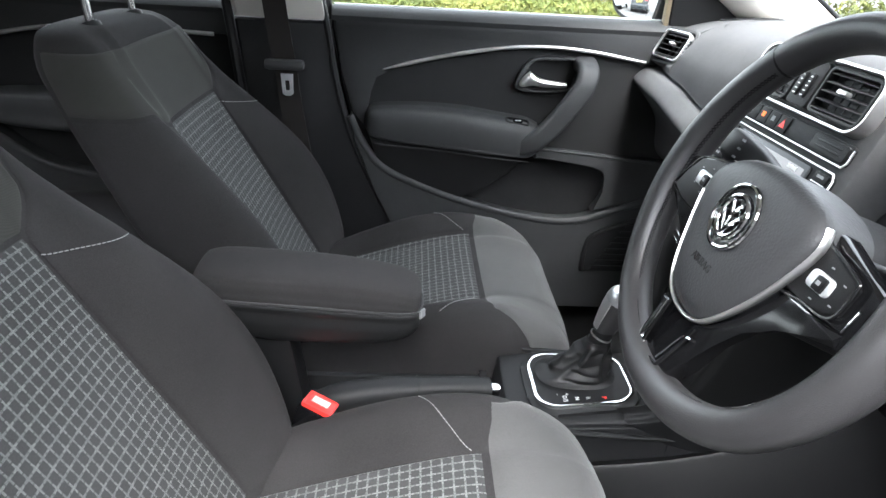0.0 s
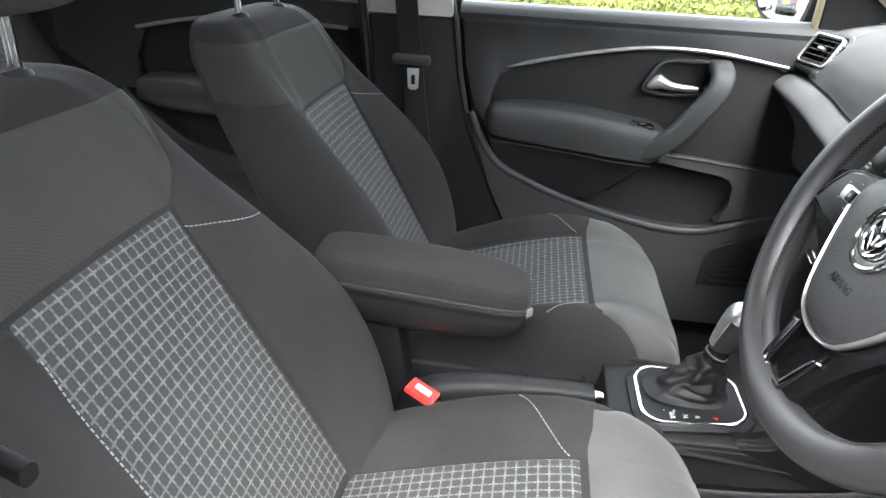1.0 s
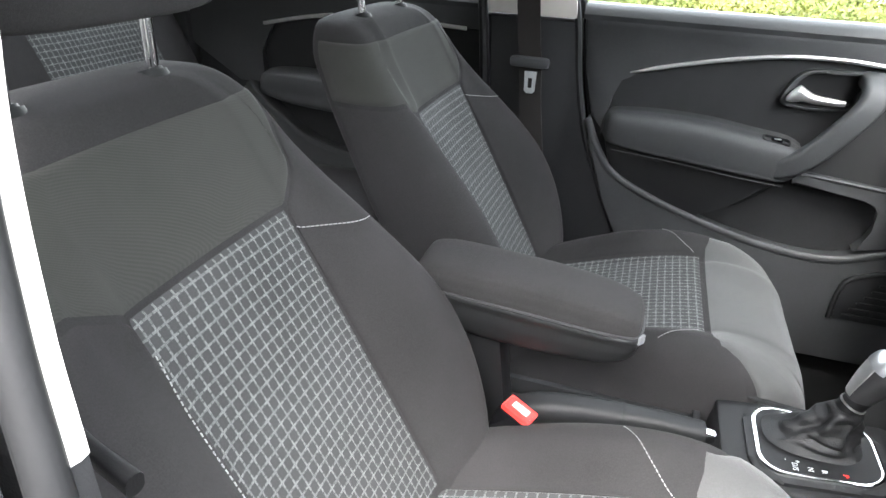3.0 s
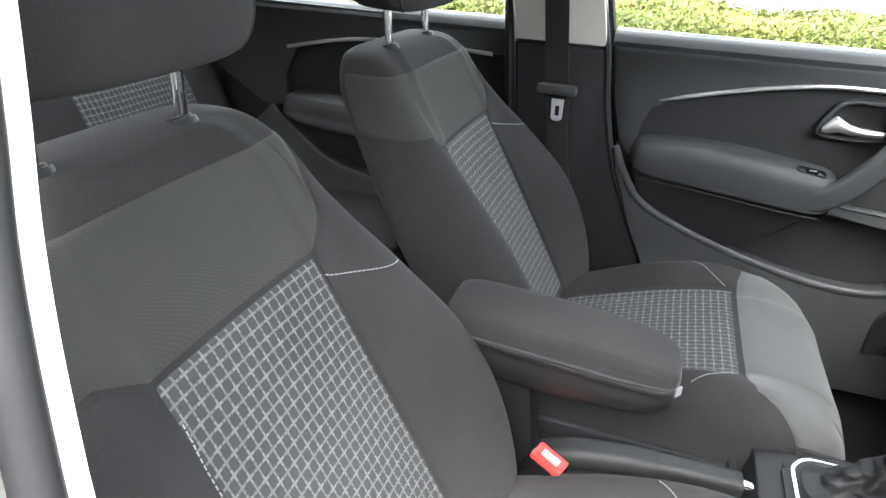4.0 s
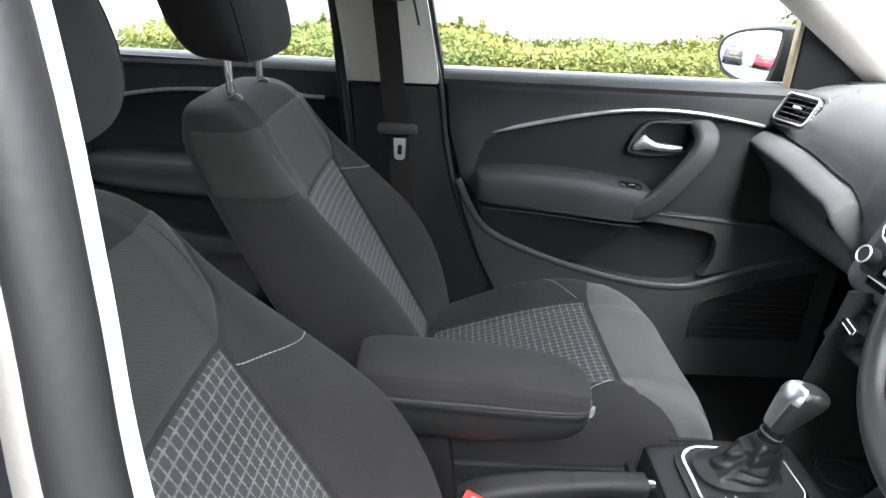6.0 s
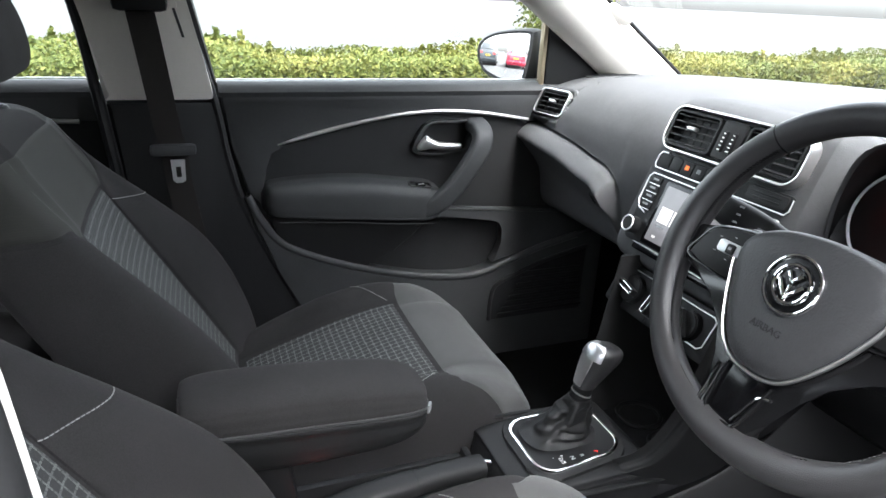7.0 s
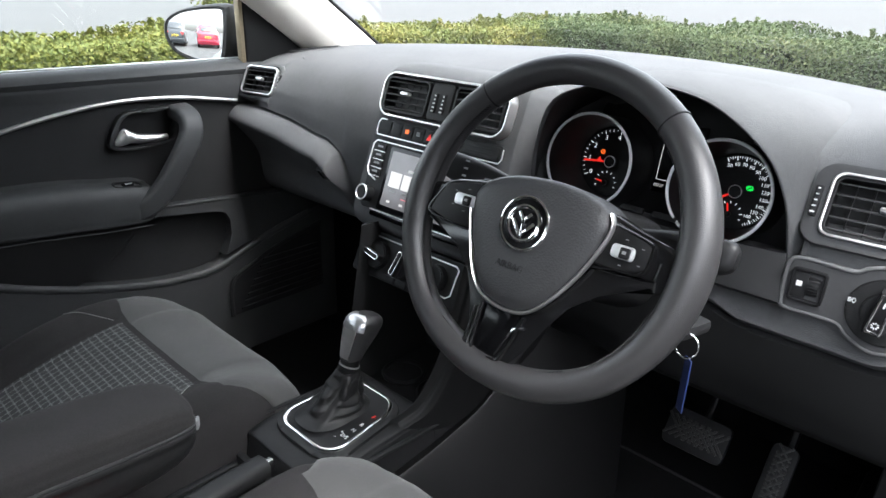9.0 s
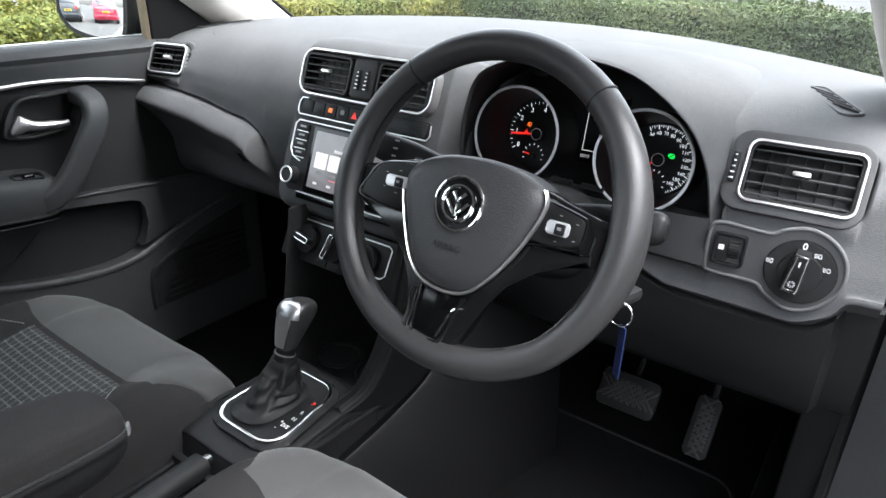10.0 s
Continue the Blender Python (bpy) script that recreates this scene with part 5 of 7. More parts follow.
# centre stack
stack = thing("centre_stack", "dark grey centre console stack with vents, radio and heater controls", "centre console")
SM = plane_m((0.245, 0.01, 0.83), (0, -1, 0), (0.075, 0, 0.20))
lerp = lambda a, b, t: a + (b - a) * t
prof = [  # b along the face, out of face, half width
    (0.112, -0.055, 0.118), (0.100, -0.030, 0.150), (0.082, -0.010, 0.158), (0.06, -0.004, 0.160), (0.0, -0.003, 0.161), (-0.06, -0.003, 0.163), (-0.14, -0.003, 0.165), (-0.172, -0.004, 0.164), (-0.190, -0.012, 0.154), (-0.199, -0.035, 0.138)]
rows = []
for b_, w_, hw in prof:
    rows.append([tuple(SM @ Vector((a_ * hw, b_, w_ + d_))) for a_, d_ in ((-1.06, -0.14), (-1.04, -0.06), (-1.01, -0.022), (-0.955, -0.003), (-0.88, 0), (-0.5, 0), (0, 0), (0.5, 0), (0.88, 0), (0.955, -0.003), (1.01, -0.022), (1.04, -0.06), (1.06, -0.14))])
part("stack_body", grid_bm(net(rows, 55, 61)), DASH, stack)
VM = on(SM, 0.0) @ Matrix.Translation((0, 0.037, 0))
part("vent_panel", slab(rrect(0.268, 0.070, 0.022, 6), on(VM, 0.002), 0.02, 0.002), DARK, stack)
part("vent_frame", slab(rrect(0.2745, 0.0765, 0.025, 8), on(VM, 0.0165), 0.022, 0.0015, rrect(0.267, 0.069, 0.021, 8)), CHROME, stack, "satin chrome vent surround")
for a_ in (-0.079, 0.079):
    vent(stack, on(VM, 0.0150) @ Matrix.Translation((a_, 0, 0)), 0.098, 0.056, 5, 5, False)
mid = part("vent_control", slab(rrect(0.046, 0.060, 0.006), on(VM, 0.0155), 0.02, 0.002), DARK, stack)
for a_ in (-0.009, 0.009):
    part("thumb_wheel", box((0, 0, 0), (0.007, 0.032, 0.006), 0.002, on(VM, 0.0160) @ Matrix.Translation((a_, -0.003, 0))), BLACK, mid)
    dots(mid, on(VM, 0.0196) @ Matrix.Translation((a_, -0.016, 0)), 5, 0.0062)
# switch row
sr = part("switch_bank", slab(rrect(0.272, 0.026, 0.006), on(SM, 0.002) @ Matrix.Translation((0, -0.0205, 0)), 0.01, 0.001), DARK, stack)
part("chrome_edge", sweep([tuple(SM @ Vector((a_, b_, 0.003))) for a_, b_ in ((-0.120, -0.0065), (-0.134, -0.007), (-0.138, -0.013), (-0.139, -0.028), (-0.135, -0.0345), (0.134, -0.0345), (0.139, -0.028), (0.138, -0.012))], ring(0.0012, 6), tuple(SM.to_3x3() @ Vector((0, 0, 1)))), CHROME, stack, "thin chrome edging")
for k in range(5):
    sw = part("switch", box((0, 0, 0), (0.025, 0.022, 0.004), 0.0015, on(SM, 0.002) @ Matrix.Translation((-0.118 + 0.0265 * k, -0.0205, 0))), DARK, sr)
    if k >= 2:
        part("symbol", box((0, 0, 0), (0.008, 0.007, 0.0005), 0, on(SM, 0.0043) @ Matrix.Translation((-0.118 + 0.0265 * k, -0.0195, 0))) if k < 4 else slab([(-0.006, -0.005), (0.006, -0.005), (0, 0.006)], on(SM, 0.0046) @ Matrix.Translation((-0.012, -0.0205, 0)), 0.0005, 0), (L_AMBER, PRINT, L_RED)[k - 2], sw)
cd = part("disc_slot", slab(rrect(0.070, 0.020, 0.004), on(SM, 0.006) @ Matrix.Translation((0.098, -0.0205, 0)), 0.008, 0.001), DARK, stack)
for b_ in (-0.017, -0.024):
    part("slot", box((0, 0, 0), (0.05, 0.003, 0.004), 0.001, on(SM, 0.0045) @ Matrix.Translation((0.098, b_, 0))), BLACK, cd)
# radio
radio = part("radio", slab(rrect(0.272, 0.118, 0.010), on(SM, 0.002) @ Matrix.Translation((0, -0.104, 0)), 0.015, 0.002), DARK, stack, "car radio with touch screen")
part("chrome_edge", sweep([tuple(SM @ Vector((a_, b_, 0.003))) for a_, b_ in ((-0.112, -0.112), (-0.130, -0.106), (-0.1385, -0.094), (-0.1375, -0.052), (-0.131, -0.0445), (0.131, -0.0445), (0.1375, -0.052), (0.1385, -0.094), (0.130, -0.106))], ring(0.0012, 6), tuple(SM.to_3x3() @ Vector((0, 0, 1)))), CHROME, stack, "thin chrome edging")
part("screen_frame", slab(rrect(0.186, 0.112, 0.006), on(SM, 0.0045) @ Matrix.Translation((0.001, -0.105, 0)), 0.01, 0.002), PIANO, radio)
screen = part("screen", slab(rrect(0.168, 0.094, 0.002), on(SM, 0.0050) @ Matrix.Translation((0, -0.103, 0)), 0.003, 0.0), L_SCREEN, radio, "lit touch screen with pale tiles")
for k in range(5):
    part("tile", box((0, 0, 0), (0.0265, 0.026, 0.0004), 0, on(SM, 0.0053) @ Matrix.Translation((-0.062 + 0.0305 * k, -0.103, 0))), L_TILE, screen)
    part("icon", box((0, 0, 0), (0.008, 0.004, 0.0004), 0, on(SM, 0.0053) @ Matrix.Translation((-0.066 + 0.031 * k, -0.141, 0))), L_TILE, screen)
    part("icon", box((0, 0, 0), (0.015, 0.004, 0.0004), 0, on(SM, 0.0053) @ Matrix.Translation((-0.062 + 0.0305 * k, -0.122, 0))), PRINT, screen)
part("text_bar", box((0, 0, 0), (0.05, 0.0045, 0.0004), 0, on(SM, 0.0053) @ Matrix.Translation((-0.012, -0.083, 0))), WHITE, screen)
part("text_bar", box((0, 0, 0), (0.022, 0.007, 0.0004), 0, on(SM, 0.0053) @ Matrix.Translation((0.0, -0.069, 0))), WHITE, screen)
part("text_bar", box((0, 0, 0), (0.10, 0.0014, 0.0004), 0, on(SM, 0.0053) @ Matrix.Translation((0.012, -0.131, 0))), L_PINK, screen)
part("text_bar", box((0, 0, 0), (0.020, 0.005, 0.0004), 0, on(SM, 0.0053) @ Matrix.Translation((0.060, -0.061, 0))), WHITE, screen)
for s in (-1, 1):
    for k in range(4):
        kb = part("radio_key", box((0, 0, 0), (0.026, 0.0115, 0.004), 0.001, on(SM, 0.003) @ Matrix.Translation((s * 0.117, -0.055 - 0.0145 * k, 0))), DARK, radio)
        part("text_bar", box((0, 0, 0), (0.013, 0.0035, 0.0005), 0, on(SM, 0.0053) @ Matrix.Translation((s * 0.117, -0.054 - 0.0145 * k, 0))), PRINT, kb)
        part("key_line", box((0, 0, 0), (0.026, 0.001, 0.0008), 0, on(SM, 0.0045) @ Matrix.Translation((s * 0.117, -0.0622 - 0.0145 * k, 0))), CHROME, kb)
    kn = part("knob", cyl(SM @ Vector((s * 0.120, -0.138, 0.0)), SM @ Vector((s * 0.120, -0.138, 0.020)), 0.0145, 0.0135, 32, 0.0015), DARK, radio, "ribbed knob with a silver rim")
    part("knob_rim", sweep([tuple(SM @ Vector((s * 0.120 + 0.0128 * math.cos(t), -0.138 + 0.0128 * math.sin(t), 0.020))) for t in np.linspace(0, 2 * math.pi, 32, endpoint=False)], ring(0.0014, 6), tuple(SM.to_3x3() @ Vector((0, 0, 1))), closed=True), CHROME, kn)
part("card_slot", box((0, 0, 0), (0.205, 0.011, 0.01), 0.002, on(SM, 0.001) @ Matrix.Translation((0, -0.1675, 0))), PIANO, stack)
part("card_slot_edge", box((0, 0, 0), (0.205, 0.0015, 0.004), 0, on(SM, 0.006) @ Matrix.Translation((0, -0.162, 0))), CHROME, stack)
# heater panel under the overhang
HM = on(SM, -0.012) @ Matrix.Translation((0, -0.236, 0)) @ Matrix.Rotation(radians(-6), 4, "X")
heater = part("heater_panel", slab(rrect(0.250, 0.078, 0.006), on(HM, 0.0), 0.04, 0.003), DARK, stack)
part("chrome_edge", sweep([tuple(HM @ Vector((a_, b_, 0.001))) for a_, b_ in ((-0.102, -0.014), (-0.104, 0.0), (-0.106, 0.026), (-0.100, 0.031), (0.100, 0.031), (0.107, 0.026), (0.106, -0.016), (0.098, -0.022), (0.075, -0.022))], ring(0.0012, 6), tuple(HM.to_3x3() @ Vector((0, 0, 1)))), CHROME, stack, "thin chrome edging")
for a_, ang in ((-0.068, 80), (-0.004, -12), (0.066, 35)):
    kn = part("heater_knob", cyl(HM @ Vector((a_, 0.0, -0.002)), HM @ Vector((a_, 0.0, 0.012)), 0.0245, 0.023, 36, 0.002), BLACK, heater, "black rotary heater knob with a silver grip")
    kn_grip = part("grip", box((0, 0, 0), (0.011, 0.044, 0.016), 0.004, on(HM, 0.018) @ Matrix.Translation((a_, 0, 0)) @ Matrix.Rotation(radians(ang), 4, "Z")), BLACK, kn)
    part("grip_edge", slab(rrect(0.0105, 0.042, 0.003), on(HM, 0.0268) @ Matrix.Translation((a_, 0, 0)) @ Matrix.Rotation(radians(ang), 4, "Z"), 0.003, 0.0008, rrect(0.0065, 0.038, 0.002)), BRIGHT, kn)
for k in range(3):
    part("heater_key", box((0, 0, 0), (0.026, 0.010, 0.004), 0.001, on(HM, 0.001) @ Matrix.Translation((-0.028 + 0.028 * k, -0.031, 0))), DARK, heater)
# light switch beside the wheel
LM = plane_m((0.262, -0.60, 0.74), (0.06, -1, 0), (0.1, 0, 1))
lights = thing("light_switch", "dark rotary headlamp switch with a chrome grip and dimmer wheel", "switch")
LPATH = spline([(-0.064, -0.024), (-0.0655, 0.018), (-0.055, 0.0285), (-0.028, 0.028), (-0.002, 0.0275), (0.010, 0.0345), (0.034, 0.0405), (0.058, 0.0315), (0.0745, 0.010), (0.0745, -0.020), (0.056, -0.045), (0.030, -0.0535), (0.006, -0.043), (-0.006, -0.033), (-0.030, -0.0315), (-0.057, -0.031)], 96, True)
part("switch_plate", slab(LPATH.tolist()[::-1], on(LM, 0.003), 0.03, 0.002), BEZEL, lights)
part("plate_lip", sweep([tuple(LM @ Vector((a_, b_, 0.002))) for a_, b_ in (LPATH - (0.004, -0.005)) * 1.03 + (0.004, -0.005)], ring(0.0026, 10), tuple(LM.to_3x3() @ Vector((0, 0, 1))), closed=True), DASH, lights, "raised dashboard lip round the switch")
LC = (0.0345, -0.008)
for r, w, mt in ((0.0380, 0.0045, BLACK), (0.0368, 0.0056, MID), (0.0240, 0.0064, BLACK), (0.0226, 0.010, MID)):
    part("dial_disc", cyl(LM @ Vector((*LC, 0)), LM @ Vector((*LC, w)), r, r * 0.985, 48, 0.0008), mt, lights)
gm = on(LM, 0.017) @ Matrix.Translation((LC[0] - 0.003, LC[1] + 0.003, 0)) @ Matrix.Rotation(radians(-7), 4, "Z")
part("grip", slab([(-0.0075, 0.024), (-0.0085, 0.012), (-0.0095, -0.018), (-0.008, -0.0235), (0.008, -0.0235), (0.0095, -0.018), (0.0085, 0.012), (0.0075, 0.024)][::-1], on(gm, 0.010), 0.022, 0.003), BLACK, lights)
part("grip_edge", slab([(-0.0068, 0.0225), (-0.0085, -0.0175), (-0.007, -0.022), (0.007, -0.022), (0.0085, -0.0175), (0.0068, 0.0225)][::-1], on(gm, 0.0108), 0.003, 0.0008, [(-0.0040, 0.0195), (-0.0055, -0.0165), (-0.0045, -0.0185), (0.0045, -0.0185), (0.0055, -0.0165), (0.0040, 0.0195)][::-1]), BRIGHT, lights, "bright chrome grip edge")
part("grip_mark", box((0, 0, 0), (0.0016, 0.006, 0.0006), 0, on(gm, 0.0102) @ Matrix.Translation((0, 0.012, 0))), WHITE, lights)
for q in range(8):
    part("grip_mark", box((0, 0, 0), (0.0008, 0.0022, 0.0006), 0, on(gm, 0.0102) @ Matrix.Translation((0, -0.012, 0)) @ Matrix.Rotation(q * math.pi / 4, 4, "Z") @ Matrix.Translation((0, 0.003, 0))), WHITE, lights)
letters("0", 0.011, on(LM, 0.0060) @ Matrix.Translation((0.0335, 0.0225, 0)), WHITE, lights, "figure")
# small lamp symbols: strokes on one side, rays on the other
for a0, b0, rays in ((0.0500, 0.0150, 3), (0.0615, 0.0010, 3), (0.0040, -0.0015, 3)):
    sm_ = on(LM, 0.0060) @ Matrix.Translation((a0, b0, 0))
    part("symbol", slab([(0.002 * math.cos(t), 0.0028 * math.sin(t)) for t in np.linspace(0, 2 * math.pi, 14, endpoint=False)], sm_, 0.0005, 0, [(0.0013 * math.cos(t), 0.0020 * math.sin(t)) for t in np.linspace(0, 2 * math.pi, 14, endpoint=False)]), WHITE, lights)
    for q in range(rays):
        part("symbol", box((0, 0, 0), (0.0032, 0.0007, 0.0005), 0, sm_ @ Matrix.Translation((-0.0042, (q - 1) * 0.0018, 0))), WHITE, lights)
part("dimmer_frame", slab(rrect(0.037, 0.040, 0.005), on(LM, 0.007) @ Matrix.Translation((-0.043, -0.0005, 0)), 0.01, 0.002, rrect(0.029, 0.032, 0.003)), BLACK, lights)
dw = part("dimmer_wheel", cyl(LM @ Vector((-0.043, -0.0005, -0.006)), LM @ Vector((-0.031, -0.0005, -0.006)), 0.0135, n=40), BLACK, lights)
for q in range(9):
    part("wheel_rib", box((0, 0, 0), (0.011, 0.0012, 0.0016), 0, on(LM, -0.006) @ Matrix.Translation((-0.037, -0.0005, 0)) @ Matrix.Rotation(radians(-60 + 15 * q), 4, "X") @ Matrix.Translation((0, 0, 0.0138))), MID, dw)
part("dimmer_plate", box((0, 0, 0), (0.017, 0.030, 0.006), 0.001, on(LM, 0.002) @ Matrix.Translation((-0.0515, -0.0005, 0))), DARK, lights)
part("symbol", box((0, 0, 0), (0.006, 0.006, 0.0005), 0, on(LM, 0.0054) @ Matrix.Translation((-0.0515, 0.001, 0))), WHITE, lights)

# ---- tunnel console, selector, handbrake, armrest ----
console = thing("tunnel_console", "dark plastic tunnel console between the front seats", "centre console")
GX, GY, GZ = 0.003, -0.018, 0.415
rows = []
for x, hw, zt, zb in ((-0.62, 0.070, 0.33, 0.12), (-0.50, 0.072, 0.335, 0.12), (-0.30, 0.074, 0.335, 0.12), (-0.16, 0.076, 0.335, 0.12), (-0.125, 0.082, 0.34, 0.12), (-0.112, 0.088, 0.385, 0.12), (-0.095, 0.092, 0.398, 0.12), (0.06, 0.097, 0.408, 0.12), (0.11, 0.100, 0.405, 0.12), (0.125, 0.105, 0.385, 0.12), (0.24, 0.125, 0.385, 0.12), (0.40, 0.14, 0.385, 0.12)):
    rows.append([(x, GY - hw - 0.03, zb), (x, GY - hw - 0.012, zb + 0.08), (x, GY - hw, zt - 0.03), (x, GY - hw + 0.004, zt - 0.010), (x, GY - hw + 0.016, zt), (x, GY, zt), (x, GY + hw - 0.016, zt), (x, GY + hw - 0.004, zt - 0.010), (x, GY + hw, zt - 0.03), (x, GY + hw + 0.012, zb + 0.08), (x, GY + hw + 0.03, zb), (x, GY, zb)])
part("console_body", grid_bm(np.array([np.array(r) for r in net(rows, 89, 72, True)]), True, True), DARK, console)
# walls that rise from the selector housing to the stack
for s in (-1, 1):
    yb = GY + s * 0.105
    rows = []
    for (x, z), (x2, z2) in zip(spline([(0.055, 0.412), (0.095, 0.435), (0.13, 0.50), (0.150, 0.575), (0.168, 0.66)], 14), spline([(0.16, 0.30), (0.20, 0.33), (0.25, 0.42), (0.27, 0.52), (0.28, 0.66)], 14)):
        k = (x - 0.055) / 0.113
        y0 = GY + s * (0.086 + 0.040 * k)
        rows.append([(x, y0 - s * 0.012, z), (x - 0.005, y0 - s * 0.004, z), (x - 0.002, y0 + s * 0.005, z - 0.006), (x + 0.03, y0 + s * 0.012, z - 0.02), (x2 + 0.1, y0 + s * 0.022, z2 - 0.02), (x2 + 0.1, y0 - s * 0.012, z2)])
    part("side_wall", grid_bm(net(rows, 30, 40, True), True, True), MID, console)
part("recess_back", box((0.30, GY, 0.46), (0.02, 0.25, 0.34), 0.005), BLACK, console)
for k, y in enumerate((0.035, -0.052)):
    part("cup_ring", sweep([(0.175 + 0.036 * math.cos(t), GY + y + 0.036 * math.sin(t), 0.395) for t in np.linspace(0, 2 * math.pi, 36, endpoint=False)], ring(0.004, 8), closed=True), BLACK, console)
# knee slope on the driver's side of the tunnel
for s in (-1, 1):
    rows = []
    for x, y, z in spline([(-0.10, 0.118, 0.340), (0.0, 0.120, 0.352), (0.08, 0.124, 0.364), (0.14, 0.128, 0.379), (0.20, 0.133, 0.402), (0.28, 0.141, 0.462), (0.34, 0.150, 0.54)], 24):
        k = (x + 0.1) / 0.44
        rows.append([(x, GY + s * (y - 0.004), z - 0.002), (x, GY + s * y, z), (x, GY + s * (y + 0.004), z - 0.004), (x + 0.05 + 0.06 * k, GY + s * (y + 0.02 + 0.09 * k), z - 0.12), (x + 0.06 + 0.06 * k, GY + s * (y + 0.035 + 0.085 * k), 0.12), (x + 0.06, GY + s * (y - 0.03), 0.12), (x + 0.02, GY + s * (y - 0.02), z - 0.01)])
    part("edge_moulding", sweep([(x, GY + s * 0.101, z) for x, z in spline([(-0.09, 0.402), (-0.025, 0.395), (0.073, 0.388), (0.156, 0.386), (0.245, 0.402)], 24)], ring(0.0045, 8, 0.0035)), MID, console)
    part("knee_panel", grid_bm(np.array(rows), True, True), BLACK, console)
# tray round the handbrake
part("tray_wall", box((-0.137, GY, 0.352), (0.012, 0.14, 0.05), 0.004), DARK, console)
for s in (-1, 1):
    part("tray_wall", box((-0.33, GY + s * 0.070, 0.345), (0.40, 0.012, 0.035), 0.004), DARK, console)
for x, y, w, d in ((-0.46, 0.03, 0.07, 0.05), (-0.50, -0.045, 0.06, 0.03), (-0.41, -0.048, 0.06, 0.03)):
    part("coin_tray", slab(rrect(w, d, 0.010), Matrix.Translation((x, GY + y, 0.347)), 0.015, 0.002, rrect(w - 0.012, d - 0.012, 0.006)), DARK, console)

selector = thing("gear_selector", "automatic gear selector with a black leather gaiter and chrome frame", "gear lever")
GMX = Matrix.Translation((GX, GY, GZ)) @ Matrix.Rotation(radians(-3.5), 4, "Y")
plate_o = [(x_ * 1.0, y_) for x_, y_ in rrect(0.151, 0.129, 0.034, 8)]
plate_o = [(x_, y_ * (1.0 - 0.10 * x_ / 0.088)) for x_, y_ in plate_o]
part("selector_housing", slab([(x_ * 1.13, y_ * 1.16) for x_, y_ in plate_o], on(GMX, -0.004), 0.04, 0.010), MID, selector)
part("chrome_frame", slab(plate_o, on(GMX, 0.0015), 0.008, 0.0015, [(x_ * 0.93, y_ * 0.92) for x_, y_ in plate_o]), BRIGHT, selector, "bright chrome frame")
part("gate_plate", slab([(x_ * 0.935, y_ * 0.925) for x_, y_ in plate_o], on(GMX, 0.0), 0.006, 0.0), DARK, selector)
# gaiter with soft folds
rows = []
K0 = Vector((GX + 0.020, GY + 0.002, GZ + 0.070))
for k in range(15):
    f = k / 14
    cx, cy, cz = lerp(GX - 0.004, K0.x, f ** 0.8), lerp(GY + 0.012, K0.y, f), lerp(GZ + 0.002, K0.z, f)
    hw, hl = lerp(0.044, 0.016, f ** 0.55), lerp(0.062, 0.017, f ** 0.55)
    r = []
    for j in range(40):
        t = 2 * math.pi * j / 40
        fold = 1 + 0.16 * math.sin(math.pi * f) * (math.sin(4 * t + 3.0 * f + 0.6) + 0.55 * math.sin(7 * t - 5 * f)) + 0.05 * math.sin(9 * f * math.pi) * math.cos(2 * t)
        cxx, syy = math.copysign(abs(math.cos(t)) ** 0.75, math.cos(t)), math.copysign(abs(math.sin(t)) ** 0.75, math.sin(t))
        r.append((cx + hl * cxx * fold, cy + hw * syy * fold, cz + 0.004 * math.sin(3 * t + 8 * f) * math.sin(math.pi * f)))
    rows.append(r)
part("gaiter", grid_bm(net(rows, 60, 120, True), True, True), BOOT, selector, "creased black leather gaiter")
# knob
SATIN = simple("satin_silver", (0.62, 0.62, 0.63), 0.34, 0.9)
ax = Vector((0.36, -0.05, 1.0)).normalized()
neck = part("neck", cyl(K0 - ax * 0.006, K0 + ax * 0.024, 0.0155, 0.0145, 28, 0.002), BLACK, selector)
part("neck_ring", cyl(K0 + ax * 0.006, K0 + ax * 0.0085, 0.0164, 0.0164, 28), CHROME, neck)
rows, caps = [], []
for h, fx, bx, hy in ((0.020, 0.013, 0.015, 0.0135), (0.030, 0.014, 0.017, 0.0150), (0.050, 0.018, 0.019, 0.0190), (0.068, 0.024, 0.020, 0.0215), (0.082, 0.029, 0.020, 0.0215), (0.093, 0.028, 0.018, 0.0195), (0.100, 0.022, 0.013, 0.014), (0.102, 0.010, 0.006, 0.006)):
    c = K0 + ax * (0.020 + (h - 0.020) * 0.88)
    fx, bx, hy = fx * 1.12, bx * 1.12, hy * 1.2
    rows.append([(c.x + (fx if math.cos(t) > 0 else bx) * math.copysign(abs(math.cos(t)) ** .8, math.cos(t)), c.y + hy * math.copysign(abs(math.sin(t)) ** .8, math.sin(t)), c.z - 0.22 * (fx if math.cos(t) > 0 else bx) * math.cos(t) * (h / 0.1)) for t in np.linspace(0, 2 * math.pi, 20, endpoint=False)])
kg = net(rows, 40, 80, True)
knob = part("knob", grid_bm(kg, True, True), LEATHER, selector)
part("knob_cap", patch(lambda a, b: at_grid(kg, lerp(20, 38.5, b), lerp(21, 54, a)), 28, 18, 0.0012, 1, 0.001), SATIN, knob, "satin chrome knob cap")
part("knob_spine", patch(lambda a, b: at_grid(kg, lerp(2, 25, b), lerp(33, 47, a)), 10, 20, 0.0010, 1, 0.001), CHROME, knob, "satin chrome spine")
